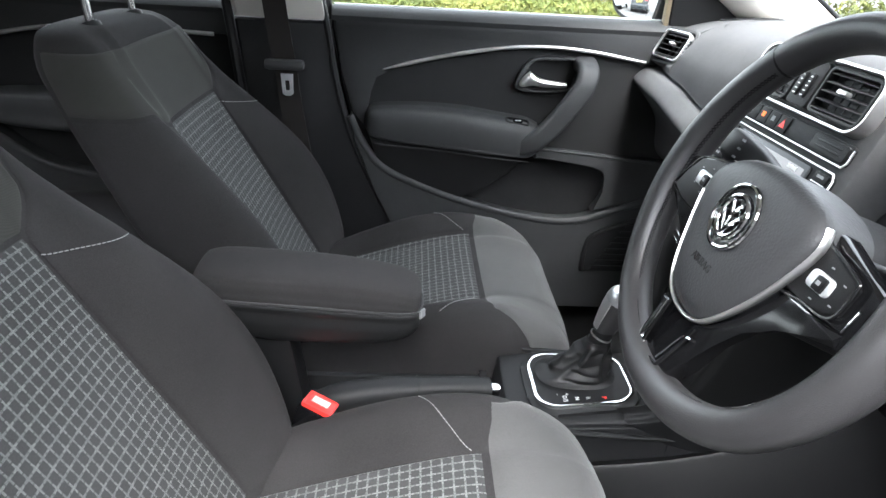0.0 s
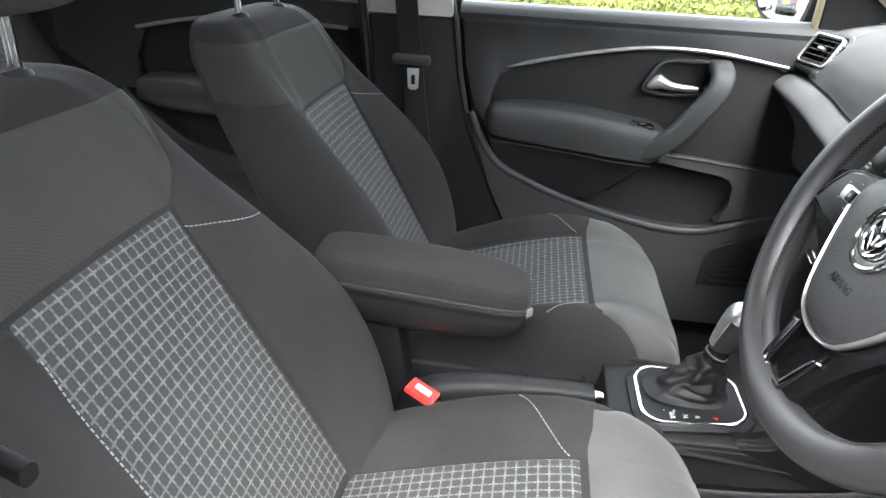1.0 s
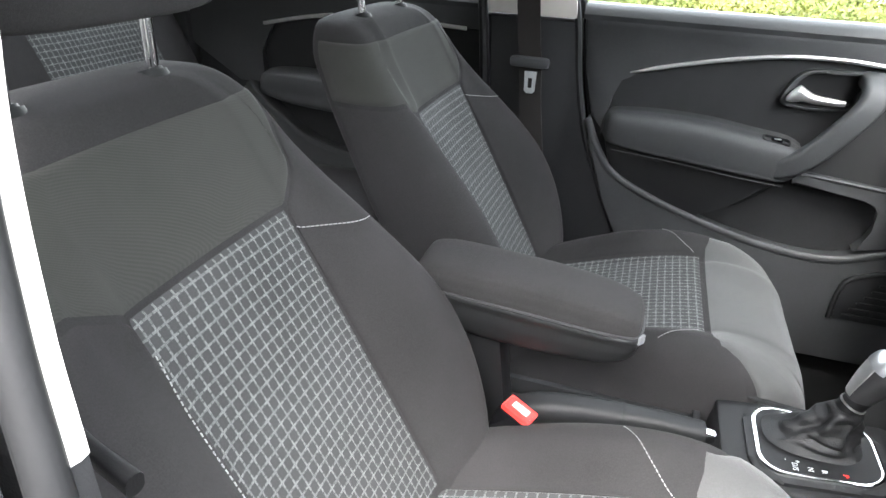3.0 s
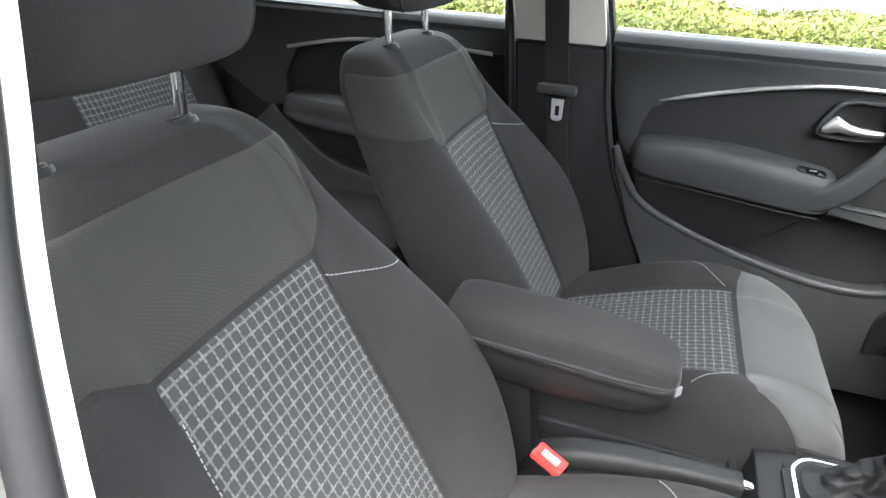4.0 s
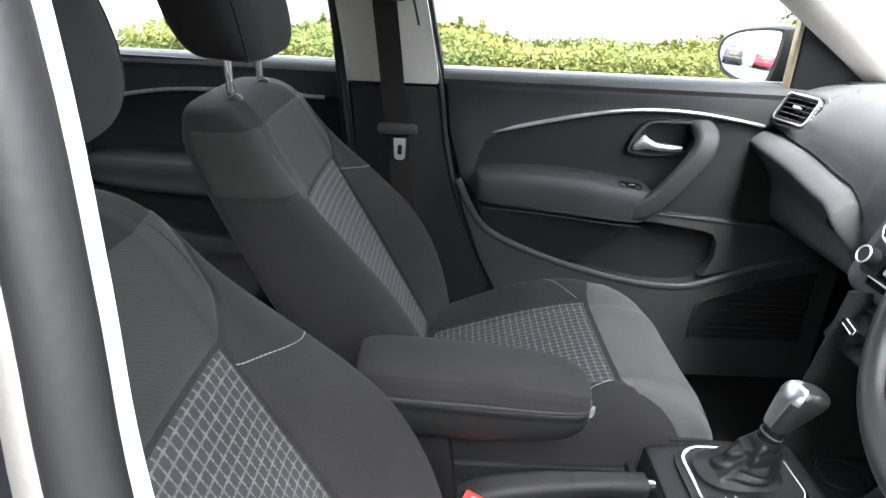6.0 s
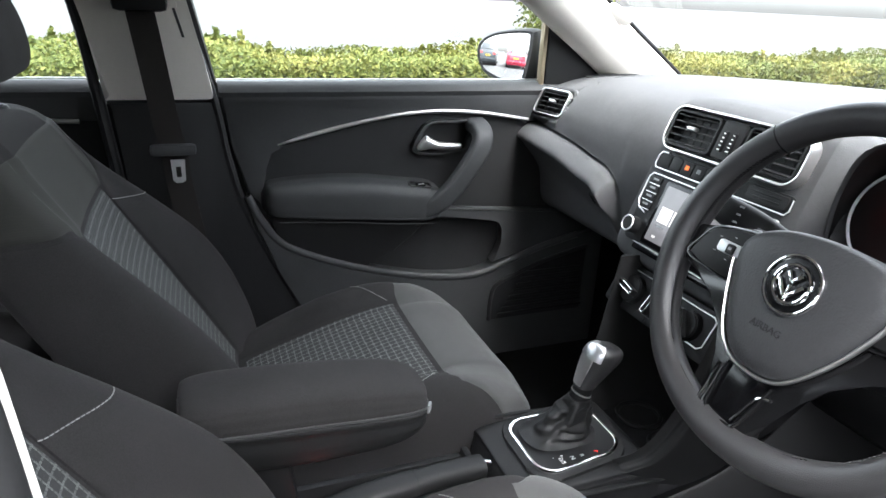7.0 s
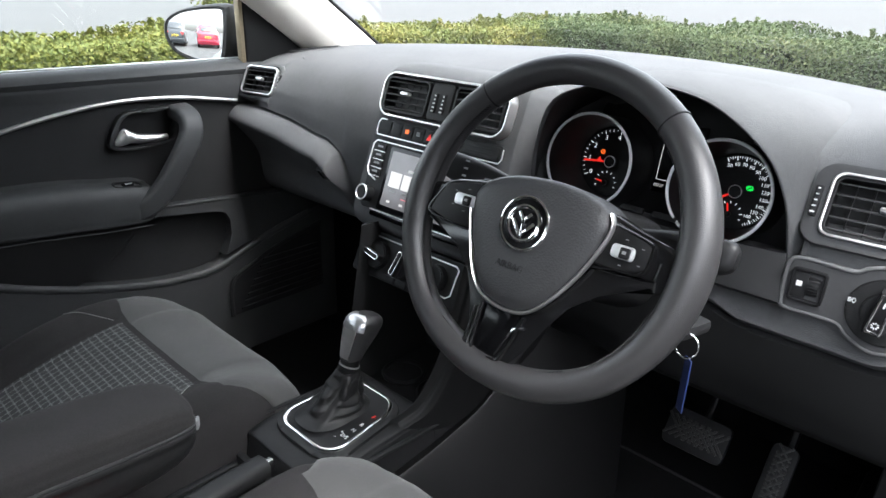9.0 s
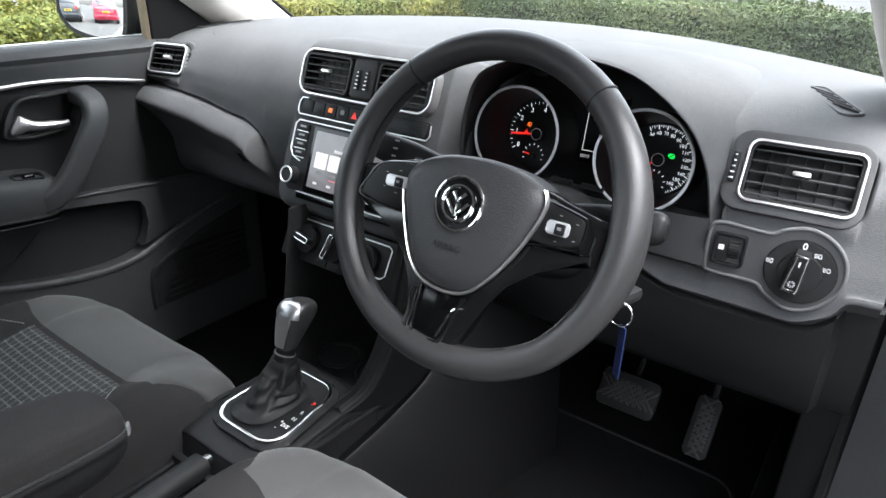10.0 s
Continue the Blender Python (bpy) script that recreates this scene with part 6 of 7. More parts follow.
for txt, x_, y_, mt in (("P", 0.026, -0.050, L_RED), ("R", 0.002, -0.050, WHITE), ("N", -0.014, -0.050, WHITE), ("D/S", -0.032, -0.050, WHITE), ("+", -0.028, -0.040, WHITE), ("-", -0.041, -0.040, WHITE)):
    letters(txt, 0.0095, on(GMX, 0.0012) @ Matrix.Translation((x_, y_, 0)) @ Matrix.Rotation(radians(-90), 4, "Z"), mt, selector, "gate_letter")

brake = thing("handbrake", "dark handbrake lever with a bright release button", "handbrake")
HB = [(-0.43, -0.030, 0.335), (-0.37, -0.026, 0.372), (-0.30, -0.022, 0.385), (-0.24, -0.018, 0.388)]
part("lever_boot", sweep(spline(HB, 20), rrect(0.040, 0.034, 0.014), scale=np.linspace(1.25, 1.0, 20)), DARK, brake)
part("lever_grip", sweep(spline([(-0.245, -0.018, 0.388), (-0.20, -0.014, 0.388), (-0.155, -0.010, 0.385), (-0.132, -0.008, 0.383)], 16), rrect(0.036, 0.031, 0.012)), MID, brake)
part("release_button", cyl((-0.134, -0.008, 0.383), (-0.117, -0.007, 0.381), 0.0115, 0.0105, 20, 0.002), BRIGHT, brake, "bright release button")
part("grip_collar", sweep([(-0.246, -0.018, 0.388), (-0.243, -0.0178, 0.388)], rrect(0.039, 0.034, 0.012)), BLACK, brake)

armrest = thing("folding_armrest", "charcoal cloth centre armrest, folded down", "armrest")
rows = []
for x, hw, zt, zb in ((-0.545, 0.036, 0.600, 0.590), (-0.538, 0.046, 0.608, 0.583), (-0.50, 0.051, 0.611, 0.578), (-0.40, 0.051, 0.606, 0.572), (-0.32, 0.050, 0.598, 0.566), (-0.275, 0.046, 0.590, 0.562), (-0.252, 0.038, 0.581, 0.560), (-0.246, 0.024, 0.575, 0.562)):
    AYC = -0.037
    rows.append([(x, AYC + hw, (zt + zb) / 2 - 0.006), (x, AYC + hw * 0.97, zt - 0.010), (x, AYC + hw * 0.80, zt), (x, AYC, zt + 0.003), (x, AYC - hw * 0.80, zt), (x, AYC - hw * 0.97, zt - 0.010), (x, AYC - hw, (zt + zb) / 2 - 0.006), (x, AYC - hw, zb + 0.003), (x, AYC - hw * 0.9, zb), (x, AYC, zb), (x, AYC + hw * 0.9, zb), (x, AYC + hw, zb + 0.003)])
part("lid", grid_bm(net(rows, 44, 72, True), True, True), CLOTH, armrest, "padded cloth lid")
rows = []
for x, hw, zt, zb in ((-0.548, 0.038, 0.582, 0.545), (-0.535, 0.046, 0.580, 0.528), (-0.48, 0.050, 0.575, 0.512), (-0.40, 0.050, 0.569, 0.505), (-0.32, 0.049, 0.563, 0.505), (-0.275, 0.045, 0.559, 0.510), (-0.252, 0.037, 0.557, 0.522), (-0.245, 0.022, 0.557, 0.536)):
    rows.append([(x, AYC + hw, zt), (x, AYC, zt), (x, AYC - hw, zt), (x, AYC - hw, zt - 0.015), (x, AYC - hw * 0.93, (zt + zb) / 2 - 0.006), (x, AYC - hw * 0.66, zb), (x, AYC, zb - 0.002), (x, AYC + hw * 0.66, zb), (x, AYC + hw * 0.93, (zt + zb) / 2 - 0.006), (x, AYC + hw, zt - 0.015)])
part("bin", grid_bm(net(rows, 44, 60, True), True, True), MID, armrest, "plastic storage bin")
part("lid_edge", sweep(spline([(-0.54, AYC - 0.046, 0.581), (-0.50, AYC - 0.0515, 0.577), (-0.40, AYC - 0.0515, 0.571), (-0.32, AYC - 0.0505, 0.565), (-0.275, AYC - 0.0465, 0.561), (-0.253, AYC - 0.038, 0.559), (-0.2445, AYC - 0.018, 0.559), (-0.2445, AYC + 0.018, 0.559), (-0.253, AYC + 0.038, 0.559), (-0.275, AYC + 0.0465, 0.561), (-0.40, AYC + 0.0515, 0.571)], 60), ring(0.0016, 8)), simple("dark_grey_seam", (0.03, 0.03, 0.031), 0.5), armrest)
part("latch", box((-0.2445, AYC - 0.030, 0.553), (0.004, 0.012, 0.013), 0.002, Matrix.Rotation(radians(-35), 4, "Z")), PRINT, armrest, "grey latch tab")
part("pedestal", box((-0.45, AYC, 0.425), (0.075, 0.055, 0.20), 0.012, Matrix.Rotation(radians(-8), 4, "Y")), BLACK, armrest)

# buckles
PALE_RED = simple("pale_red_print", (0.9, 0.45, 0.42), 0.5)


def buckle(x, y, z, lean, label):
    """A belt buckle: a black casing that leans back, a framed red button on its top and a webbed stalk."""
    bk = thing("belt_buckle", label, "seat belt buckle", "belt buckles")
    mm = Matrix.Translation((x, y, z)) @ Matrix.Rotation(radians(lean), 4, "Y") @ Matrix.Rotation(radians(72), 4, "Z")
    part("casing", box((0, 0, 0), (0.038, 0.052, 0.080), 0.006, mm @ Matrix.Translation((0, 0, -0.044))), PIANO, bk, "glossy black casing")
    part("button_frame", slab(rrect(0.032, 0.045, 0.003), mm @ Matrix.Translation((0, 0, 0.001)), 0.008, 0.001, rrect(0.026, 0.038, 0.002)), RED, bk, "red button surround")
    part("button", box((0, 0, 0), (0.027, 0.039, 0.009), 0.002, mm @ Matrix.Translation((0, 0, -0.004))), RED, bk, "red release button")
    part("button_print", box((0, 0, 0), (0.013, 0.025, 0.0006), 0.0, mm @ Matrix.Translation((0.002, 0, 0.0007))), PALE_RED, bk)
    part("stalk", box((0, 0, 0), (0.012, 0.034, 0.10), 0.004, mm @ Matrix.Translation((0, 0, -0.125))), WEB, bk)
    return bk


buckle(-0.381, -0.096, 0.421, 18, "seat belt buckle with a red button beside the driver's seat")
# pedals
RIB = plastic("worn_rubber_rib", (0.032, 0.031, 0.030), 0.45, 300, 0.2)
def pedal(x, y, z, w, h, rx, label, cat):
    p_ = thing("pedal", label, cat, "pedals")
    mm = plane_m((x, y, z), (0, -1, 0), (0.55, 0, 0.8))
    part("pad", slab(rrect(w, h, 0.012), mm, 0.014, 0.004), RUBBER, p_)
    n_ = 3
    for k in range(-n_, n_ + 1):
        for s in (-1, 1):
            along = k / n_ * (max(w, h) / 2 - min(w, h) * 0.28)
            ca, cb = (along, 0) if w > h else (0, along)
            L = min(w, h) * 0.80
            part("rib", box((0, 0, 0), (0.004, L, 0.005), 0.001, on(mm, 0.001) @ Matrix.Translation((ca, cb, 0)) @ Matrix.Rotation(s * radians(45), 4, "Z")), RIB, p_)
    part("arm", sweep(spline([mm @ Vector((0, 0, -0.012)), mm @ Vector((0, 0.06, -0.05)), Vector((x + 0.16, y, z + 0.22))], 12), rrect(0.012, 0.02, 0.003)), BLACK, p_)
    return p_


pedal(0.55, -0.385, 0.275, 0.115, 0.075, 0, "ribbed rubber brake pedal over the footwell", "pedal")
pedal(0.55, -0.530, 0.265, 0.045, 0.115, 0, "ribbed rubber accelerator pedal over the footwell", "pedal")
mat_ = thing("floor_mat", "black carpet mat in the driver's footwell", "floor mat")
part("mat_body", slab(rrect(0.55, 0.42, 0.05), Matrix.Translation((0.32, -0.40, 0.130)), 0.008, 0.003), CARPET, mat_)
part("mat_edge", sweep([(0.32 + a_, -0.40 + b_, 0.130) for a_, b_ in rrect(0.55, 0.42, 0.05, 6)], ring(0.004, 6), closed=True), DARK, mat_)
# knee panel under the wheel
rows = []
for y in (-0.725, -0.70, -0.69, -0.682, -0.672, -0.66, -0.64, -0.58, -0.52, -0.48, -0.45, -0.38, -0.28, -0.15):
    e = 0.0 if y > -0.69 else 0.02
    zk = float(np.interp(y, (-0.72, -0.69, -0.677, -0.655, -0.49, -0.45, -0.15), (0.711, 0.708, 0.690, 0.668, 0.669, 0.684, 0.70))) - 0.012
    rows.append([(0.276 + e, y, zk + 0.002), (0.268 + e, y, zk - 0.003), (0.270 + e, y, zk - 0.020), (0.278 + e, y, 0.60), (0.300 + e, y, 0.535), (0.33 + e, y, 0.508), (0.45, y, 0.49), (0.45, y, 0.55), (0.32, y, zk - 0.005)])
part("knee_bolster", grid_bm(np.array(rows), True, True), MID, dash)
# glovebox pull
PULL = plane_m((0.2715, 0.350, 0.668), (0, -1, 0), (-0.6, 0, 0.8))
pull = part("glovebox_pull", slab(rrect(0.058, 0.034, 0.004), PULL, 0.02, 0.003, rrect(0.050, 0.025, 0.003)), BLACK, dash, "black glovebox latch recess")
part("latch", box((0, 0, 0), (0.049, 0.016, 0.008), 0.003, on(PULL, -0.006)), MID, pull)
for b_ in (0.0155, -0.0155):
    part("edge", box((0, 0, 0), (0.052, 0.0014, 0.0014), 0.0004, on(PULL, 0.0006) @ Matrix.Translation((0, b_, 0))), BEZEL, pull)

# ---- body shell ----
def wall(name, bm, mat, label, cat="car body"):
    return single(name, bm, mat, label, cat, "structure")


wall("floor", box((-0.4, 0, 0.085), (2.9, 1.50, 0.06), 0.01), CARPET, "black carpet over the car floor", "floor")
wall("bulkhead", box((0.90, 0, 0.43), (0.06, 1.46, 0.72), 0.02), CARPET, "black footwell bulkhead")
rows = []
for x, z in ((-2.05, 1.22), (-1.9, 1.34), (-1.3, 1.405), (-0.7, 1.415), (-0.1, 1.38), (0.20, 1.32)):
    rows.append([(x, y, z - 0.10 * (abs(y) / 0.6) ** 3) for y in np.linspace(-0.60, 0.60, 17)] + [(x, y, z + 0.04 - 0.09 * (abs(y) / 0.6) ** 3) for y in np.linspace(0.62, -0.62, 17)])
wall("ceiling", grid_bm(np.array(rows), True, True), HEAD, "pale grey cloth headliner", "ceiling")
roof_rows = []
for x, z in ((-2.10, 1.16), (-1.95, 1.40), (-1.3, 1.462), (-0.7, 1.472), (-0.1, 1.437), (0.22, 1.372)):
    roof_rows.append([(x, y, z - 0.09 * (abs(y) / 0.6) ** 3) for y in np.linspace(-0.645, 0.645, 17)] + [(x, y, z + 0.012 - 0.09 * (abs(y) / 0.6) ** 3) for y in np.linspace(0.65, -0.65, 17)])
wall("roof", grid_bm(np.array(roof_rows), True, True), PAINT, "graphite painted car roof", "car roof")
# windscreen
ws = []
for k, f in enumerate(np.linspace(0, 1, 8)):
    row = []
    for y in np.linspace(-0.70, 0.70, 17):
        a = abs(y) / 0.70
        x = lerp(0.985 - 0.20 * a * a, 0.20 - 0.10 * a * a, f)
        row.append((x, y * lerp(1.0, 0.86, f), lerp(0.868 + 0.02 * (1 - a * a), 1.355 - 0.06 * a * a, f)))
    ws.append(row)
g_ = grid_bm(np.array(ws))
wall("window_1", g_, GLASS, "clear laminated windscreen", "windscreen").visible_shadow = False
# pillars: near and far sides share their shapes
def slanted(outline, y_at, depth, bev=0.006):
    """An outline of (x, z) laid on a side wall that leans in above the sill; front faces the cabin."""
    bm = slab(outline, xz(0.0), depth, bev)
    for v in bm.verts:
        v.co.y += y_at(v.co.z)
    return bm


lean_y = lambda z: 0.637 - max(0.0, z - 0.84) * 0.16
pillar = thing("b_pillar", "black lower and cream upper pillar trim with the belt", "pillar trim", kind="")
part("upper_trim", slanted([(-0.648, 0.842), (-0.452, 0.842), (-0.47, 0.93), (-0.488, 1.016), (-0.52, 1.15), (-0.565, 1.36), (-0.76, 1.36), (-0.69, 1.10), (-0.667, 1.0)], lean_y, 0.05, 0.010), CREAM, pillar, "cream plastic upper trim")
part("lower_trim", slanted([(-0.648, 0.838), (-0.62, 0.60), (-0.56, 0.32), (-0.50, 0.16), (-0.22, 0.16), (-0.24, 0.24), (-0.292, 0.34), (-0.352, 0.46), (-0.402, 0.58), (-0.432, 0.70), (-0.454, 0.82), (-0.456, 0.838)], lambda z: 0.640 + 0.00 * z, 0.06, 0.008), DARK, pillar, "black plastic lower trim")
part("belt_slot", slanted([(-0.615, 1.005), (-0.505, 1.010), (-0.51, 1.06), (-0.60, 1.06)], lambda z: lean_y(z) - 0.004, 0.03, 0.008), CREAM, pillar)
part("groove", slanted([(-0.503, 0.96), (-0.498, 0.96), (-0.525, 1.07), (-0.53, 1.07)], lambda z: lean_y(z) - 0.001, 0.01, 0.001), TRIM, pillar)
part("door_seal", sweep([(x - 0.006, 0.645, z) for x, z in spline([(-0.60, 1.36), (-0.53, 1.15), (-0.490, 1.0), (-0.450, 0.85), (-0.430, 0.72), (-0.40, 0.60), (-0.35, 0.48), (-0.29, 0.36), (-0.23, 0.22)], 40)], ring(0.008, 8), (0, 1, 0)), RUBBER, pillar, "black rubber door seal")
part("door_seal", sweep([(x, 0.648, z) for x, z in spline([(-0.78, 1.36), (-0.70, 1.10), (-0.675, 0.98), (-0.660, 0.84), (-0.635, 0.62), (-0.57, 0.32)], 30)], ring(0.010, 8), (0, 1, 0)), RUBBER, pillar, "black rubber door seal")
belt = thing("seat_belt", "dark brown seat belt hanging on the pillar with its tongue", "seat belt")
rows = [[(x - 0.024, y, z), (x + 0.024, y, z), (x + 0.024, y + 0.0025, z), (x - 0.024, y + 0.0025, z)] for x, y, z in spline([(-0.572, 0.565, 1.05), (-0.566, 0.588, 0.99), (-0.556, 0.597, 0.90), (-0.545, 0.602, 0.80), (-0.538, 0.603, 0.755), (-0.530, 0.612, 0.66), (-0.50, 0.622, 0.45), (-0.47, 0.624, 0.26)], 40)]
part("webbing", grid_bm(np.array(rows), True, True), WEB, belt)
part("belt_anchor", box((-0.566, 0.570, 1.035), (0.09, 0.03, 0.06), 0.012), BLACK, belt)
part("guide", box((-0.538, 0.597, 0.755), (0.084, 0.024, 0.022), 0.009), TRIM, belt, "dark plastic tongue guide")
part("tongue", slab([(-0.013, 0.022), (0.013, 0.022), (0.0115, -0.020), (0.006, -0.025), (-0.006, -0.025), (-0.0115, -0.020)][::-1], plane_m((-0.532, 0.586, 0.716), (1, 0, 0), (0, -0.1, 1)), 0.003, 0.0008, [(-0.0045, 0.008), (0.0045, 0.008), (0.0045, -0.012), (0.003, -0.014), (-0.003, -0.014), (-0.0045, -0.012)][::-1]), SILVER, belt, "steel belt tongue")
# far A pillar, sail panel and front door window
apillar = thing("a_pillar", "cream plastic windscreen pillar trim", "pillar trim")
rows = []
for x, y, z, w in ((0.66, 0.665, 0.84, 0.045), (0.56, 0.648, 0.905, 0.043), (0.48, 0.632, 0.955, 0.041), (0.40, 0.617, 1.005, 0.04), (0.24, 0.592, 1.105, 0.04), (0.08, 0.572, 1.205, 0.04), (-0.1, 0.555, 1.315, 0.04)):
    rows.append([(x - 0.8 * w, y + 0.05, z - 1.3 * w), (x - 0.8 * w, y + 0.015, z - 1.25 * w), (x - 0.35 * w, y - 0.012, z - 0.7 * w), (x + 0.5 * w, y - 0.02, z + 0.2 * w), (x + 0.9 * w, y - 0.005, z + 0.8 * w), (x + 0.9 * w, y + 0.05, z + 0.9 * w)])
part("trim_body", grid_bm(net(rows, 24, 36, True), True, True), CREAM, apillar)
part("windscreen_seal", sweep([(r_[4][0] + 0.004, r_[4][1], r_[4][2] + 0.003) for r_ in rows], ring(0.0045, 8), (0, 1, 0)), RUBBER, apillar, "black windscreen edge seal")
part("cap", slab(rrect(0.07, 0.030, 0.012), plane_m((0.43, 0.590, 1.030), (0.80, -0.1, -0.42), (0.3, -0.5, 0.8)), 0.006, 0.002), CREAM, apillar)
sail = thing("mirror_sail", "black corner panel at the foot of the windscreen pillar", "corner panel")
part("panel", slab([(0.300, 0.862), (0.44, 0.862), (0.48, 0.89), (0.4215, 0.906), (0.4097, 0.9254), (0.3874, 0.9517), (0.3527, 0.984), (0.319, 1.012), (0.300, 1.024)], xz(0.672), 0.03, 0.006), BLACK, sail)
part("glass_run", box((0.293, 0.682, 0.965), (0.011, 0.02, 0.25), 0.004), simple("bronze_trim", (0.22, 0.18, 0.12), 0.4, 0.5), sail, "bronze glass channel")
gl_out = [(-0.44, 0.855), (0.31, 0.855), (0.31, 1.09), (0.18, 1.18), (-0.02, 1.28), (-0.2, 1.32), (-0.56, 1.33), (-0.50, 1.08)]
wall("window_2", slanted(gl_out, lambda z: 0.716 - max(0, z - 0.86) * 0.18, 0.004, 0.0), GLASS, "clear glass of the front door", "window").visible_shadow = False
part("window_frame", sweep([(x, 0.705 - max(0, z - 0.86) * 0.18, z) for x, z in spline([(-0.452, 0.84), (-0.47, 0.93), (-0.50, 1.07), (-0.55, 1.30), (-0.40, 1.335), (-0.2, 1.33), (0.0, 1.275), (0.18, 1.19), (0.315, 1.10)], 50)], ring(0.012, 8), (0, 1, 0)), BLACK, door)
part("waist_seal", sweep([(x, 0.722, 0.8715) for x in np.linspace(-0.445, 0.32, 12)], ring(0.0022, 8, 0.0016)), CHROME, door, "bright waist strip")
# door mirror
mirror = thing("door_mirror", "dark door mirror with a heated glass", "mirror")
MC = Vector((0.275, 0.86, 0.917))
MR = plane_m(MC, (0.412, -0.907, 0.0), (0.036, 0.016, 1.0))
mo = spline([(-0.0745, 0.001), (-0.066, 0.025), (-0.030, 0.0435), (0.025, 0.0535), (0.077, 0.0565), (0.0865, 0.045), (0.085, 0.0), (0.0745, -0.048), (0.060, -0.0575), (0.010, -0.0585), (-0.045, -0.0435), (-0.067, -0.022)], 60, True)
mo = (mo / 0.88).tolist()
shell = []
for k, w in ((0.90, 0.004), (0.98, 0.006), (1.06, 0.0), (1.10, -0.015), (1.06, -0.045), (0.85, -0.075), (0.5, -0.09), (0.1, -0.094)):
    shell.append([tuple(MR @ Vector((a_ * k, b_ * k, w))) for a_, b_ in mo])
part("shell", grid_bm(np.array(shell), True, True), DARK, mirror, "dark plastic shell")
mg = [[tuple(MR @ Vector((a_ * k, b_ * k, 0.0085 - ((a_ * k) ** 2 + (b_ * k) ** 2) / 2.6))) for a_, b_ in mo] for k in (0.88, 0.8, 0.6, 0.4, 0.2, 0.02)]
mg.insert(0, [tuple(MR @ Vector((a_ * 0.88, b_ * 0.88, 0.0))) for a_, b_ in mo])
part("mirror_glass", grid_bm(np.array(mg), True, True), MIRROR, mirror, "clean mirror glass")
part("arm", sweep(spline([MR @ Vector((0.08, -0.03, -0.03)), Vector((0.37, 0.77, 0.885)), Vector((0.37, 0.70, 0.89))], 10), rrect(0.05, 0.045, 0.012)), BLACK, mirror)

# ---- rear door and rear seat ----
rdoor = thing("door_rear", "charcoal plastic rear door card with a chrome strip", "car door")
part("door_core", slab([(-0.665, 0.862), (-0.64, 0.62), (-0.575, 0.32), (-0.54, 0.16), (-1.32, 0.16), (-1.38, 0.45), (-1.50, 0.70), (-1.56, 0.875)], xz(0.69), 0.08, 0.004), DARK, rdoor)
part("upper_panel", slab([(-0.668, 0.865), (-0.664, 0.80), (-0.86, 0.800), (-1.0, 0.800), (-1.10, 0.788), (-1.20, 0.770), (-1.235, 0.70), (-1.22, 0.62), (-1.30, 0.62), (-1.46, 0.72), (-1.52, 0.875)], xz(0.668), 0.03, 0.006), TRIM, rdoor)
part("sill_roll", grid_bm(np.array([[(x, 0.668 + a, b_ + 0.003) for a, b_ in roll] for x in np.linspace(-0.665, -1.46, 24)]), True, True), TRIM, rdoor)
part("chrome_strip", sweep([(x, 0.666, z) for x, z in spline([(-0.70, 0.800), (-0.86, 0.806), (-1.0, 0.804), (-1.10, 0.792), (-1.217, 0.768)], 20)], ring(0.0045, 8, 0.004), (0, 1, 0)), CHROME, rdoor, "satin chrome strip")
rows = []
for x, y0, zt, zb in ((-1.225, 0.655, 0.64, 0.61), (-1.205, 0.62, 0.655, 0.595), (-1.10, 0.60, 0.662, 0.582), (-0.90, 0.60, 0.655, 0.575), (-0.72, 0.62, 0.65, 0.58)):
    rows.append([(x, 0.70, zt), (x, y0 + 0.02, zt), (x, y0 + 0.003, zt - 0.012), (x, y0, (zt + zb) / 2), (x, y0 + 0.005, zb + 0.01), (x, 0.70, zb)])
part("armrest", grid_bm(net(rows, 24, 36, True), True, True), TRIM, rdoor)
LIP2 = spline([(-1.255, 0.625), (-1.235, 0.600), (-1.18, 0.556), (-1.09, 0.497), (-0.96, 0.468), (-0.80, 0.45), (-0.66, 0.44)], 30)
part("lower_panel", slab([*[(a, b_) for a, b_ in LIP2], (-0.61, 0.44), (-0.54, 0.16), (-1.30, 0.16), (-1.36, 0.45), (-1.33, 0.56)], xz(0.632), 0.055, 0.006), TRIM, rdoor)
part("pocket_lip", sweep([(a, 0.636, b_ + 0.002) for a, b_ in LIP2], ring(0.009, 8, 0.007), (0, 1, 0)), TRIM, rdoor)
wall("window_3", slanted([(-0.69, 0.868), (-1.46, 0.875), (-1.46, 1.15), (-1.30, 1.30), (-0.78, 1.33), (-0.72, 1.08)][::-1], lambda z: 0.716 - max(0, z - 0.86) * 0.18, 0.004, 0.0), GLASS, "clear glass of the rear door", "window").visible_shadow = False
part("waist_seal", sweep([(x, 0.722, 0.8745) for x in np.linspace(-0.68, -1.46, 12)], ring(0.0022, 8, 0.0016)), CHROME, rdoor, "bright waist strip")
rear = thing("rear_seat", "charcoal cloth rear bench with checked panels", "car seat")
rows = []
for x, zt, zb in ((-0.815, 0.36, 0.26), (-0.805, 0.40, 0.24), (-0.835, 0.442, 0.22), (-1.0, 0.452, 0.22), (-1.28, 0.435, 0.22), (-1.42, 0.43, 0.22)):
    rows.append([(x, y, zt - 0.03 * (abs(y) / 0.66) ** 6) for y in np.linspace(-0.66, 0.66, 9)] + [(x, y, zb) for y in np.linspace(0.66, -0.66, 9)])
part("cushion", grid_bm(net(rows, 24, 72, True), True, True), CLOTH, rear)
rb = []
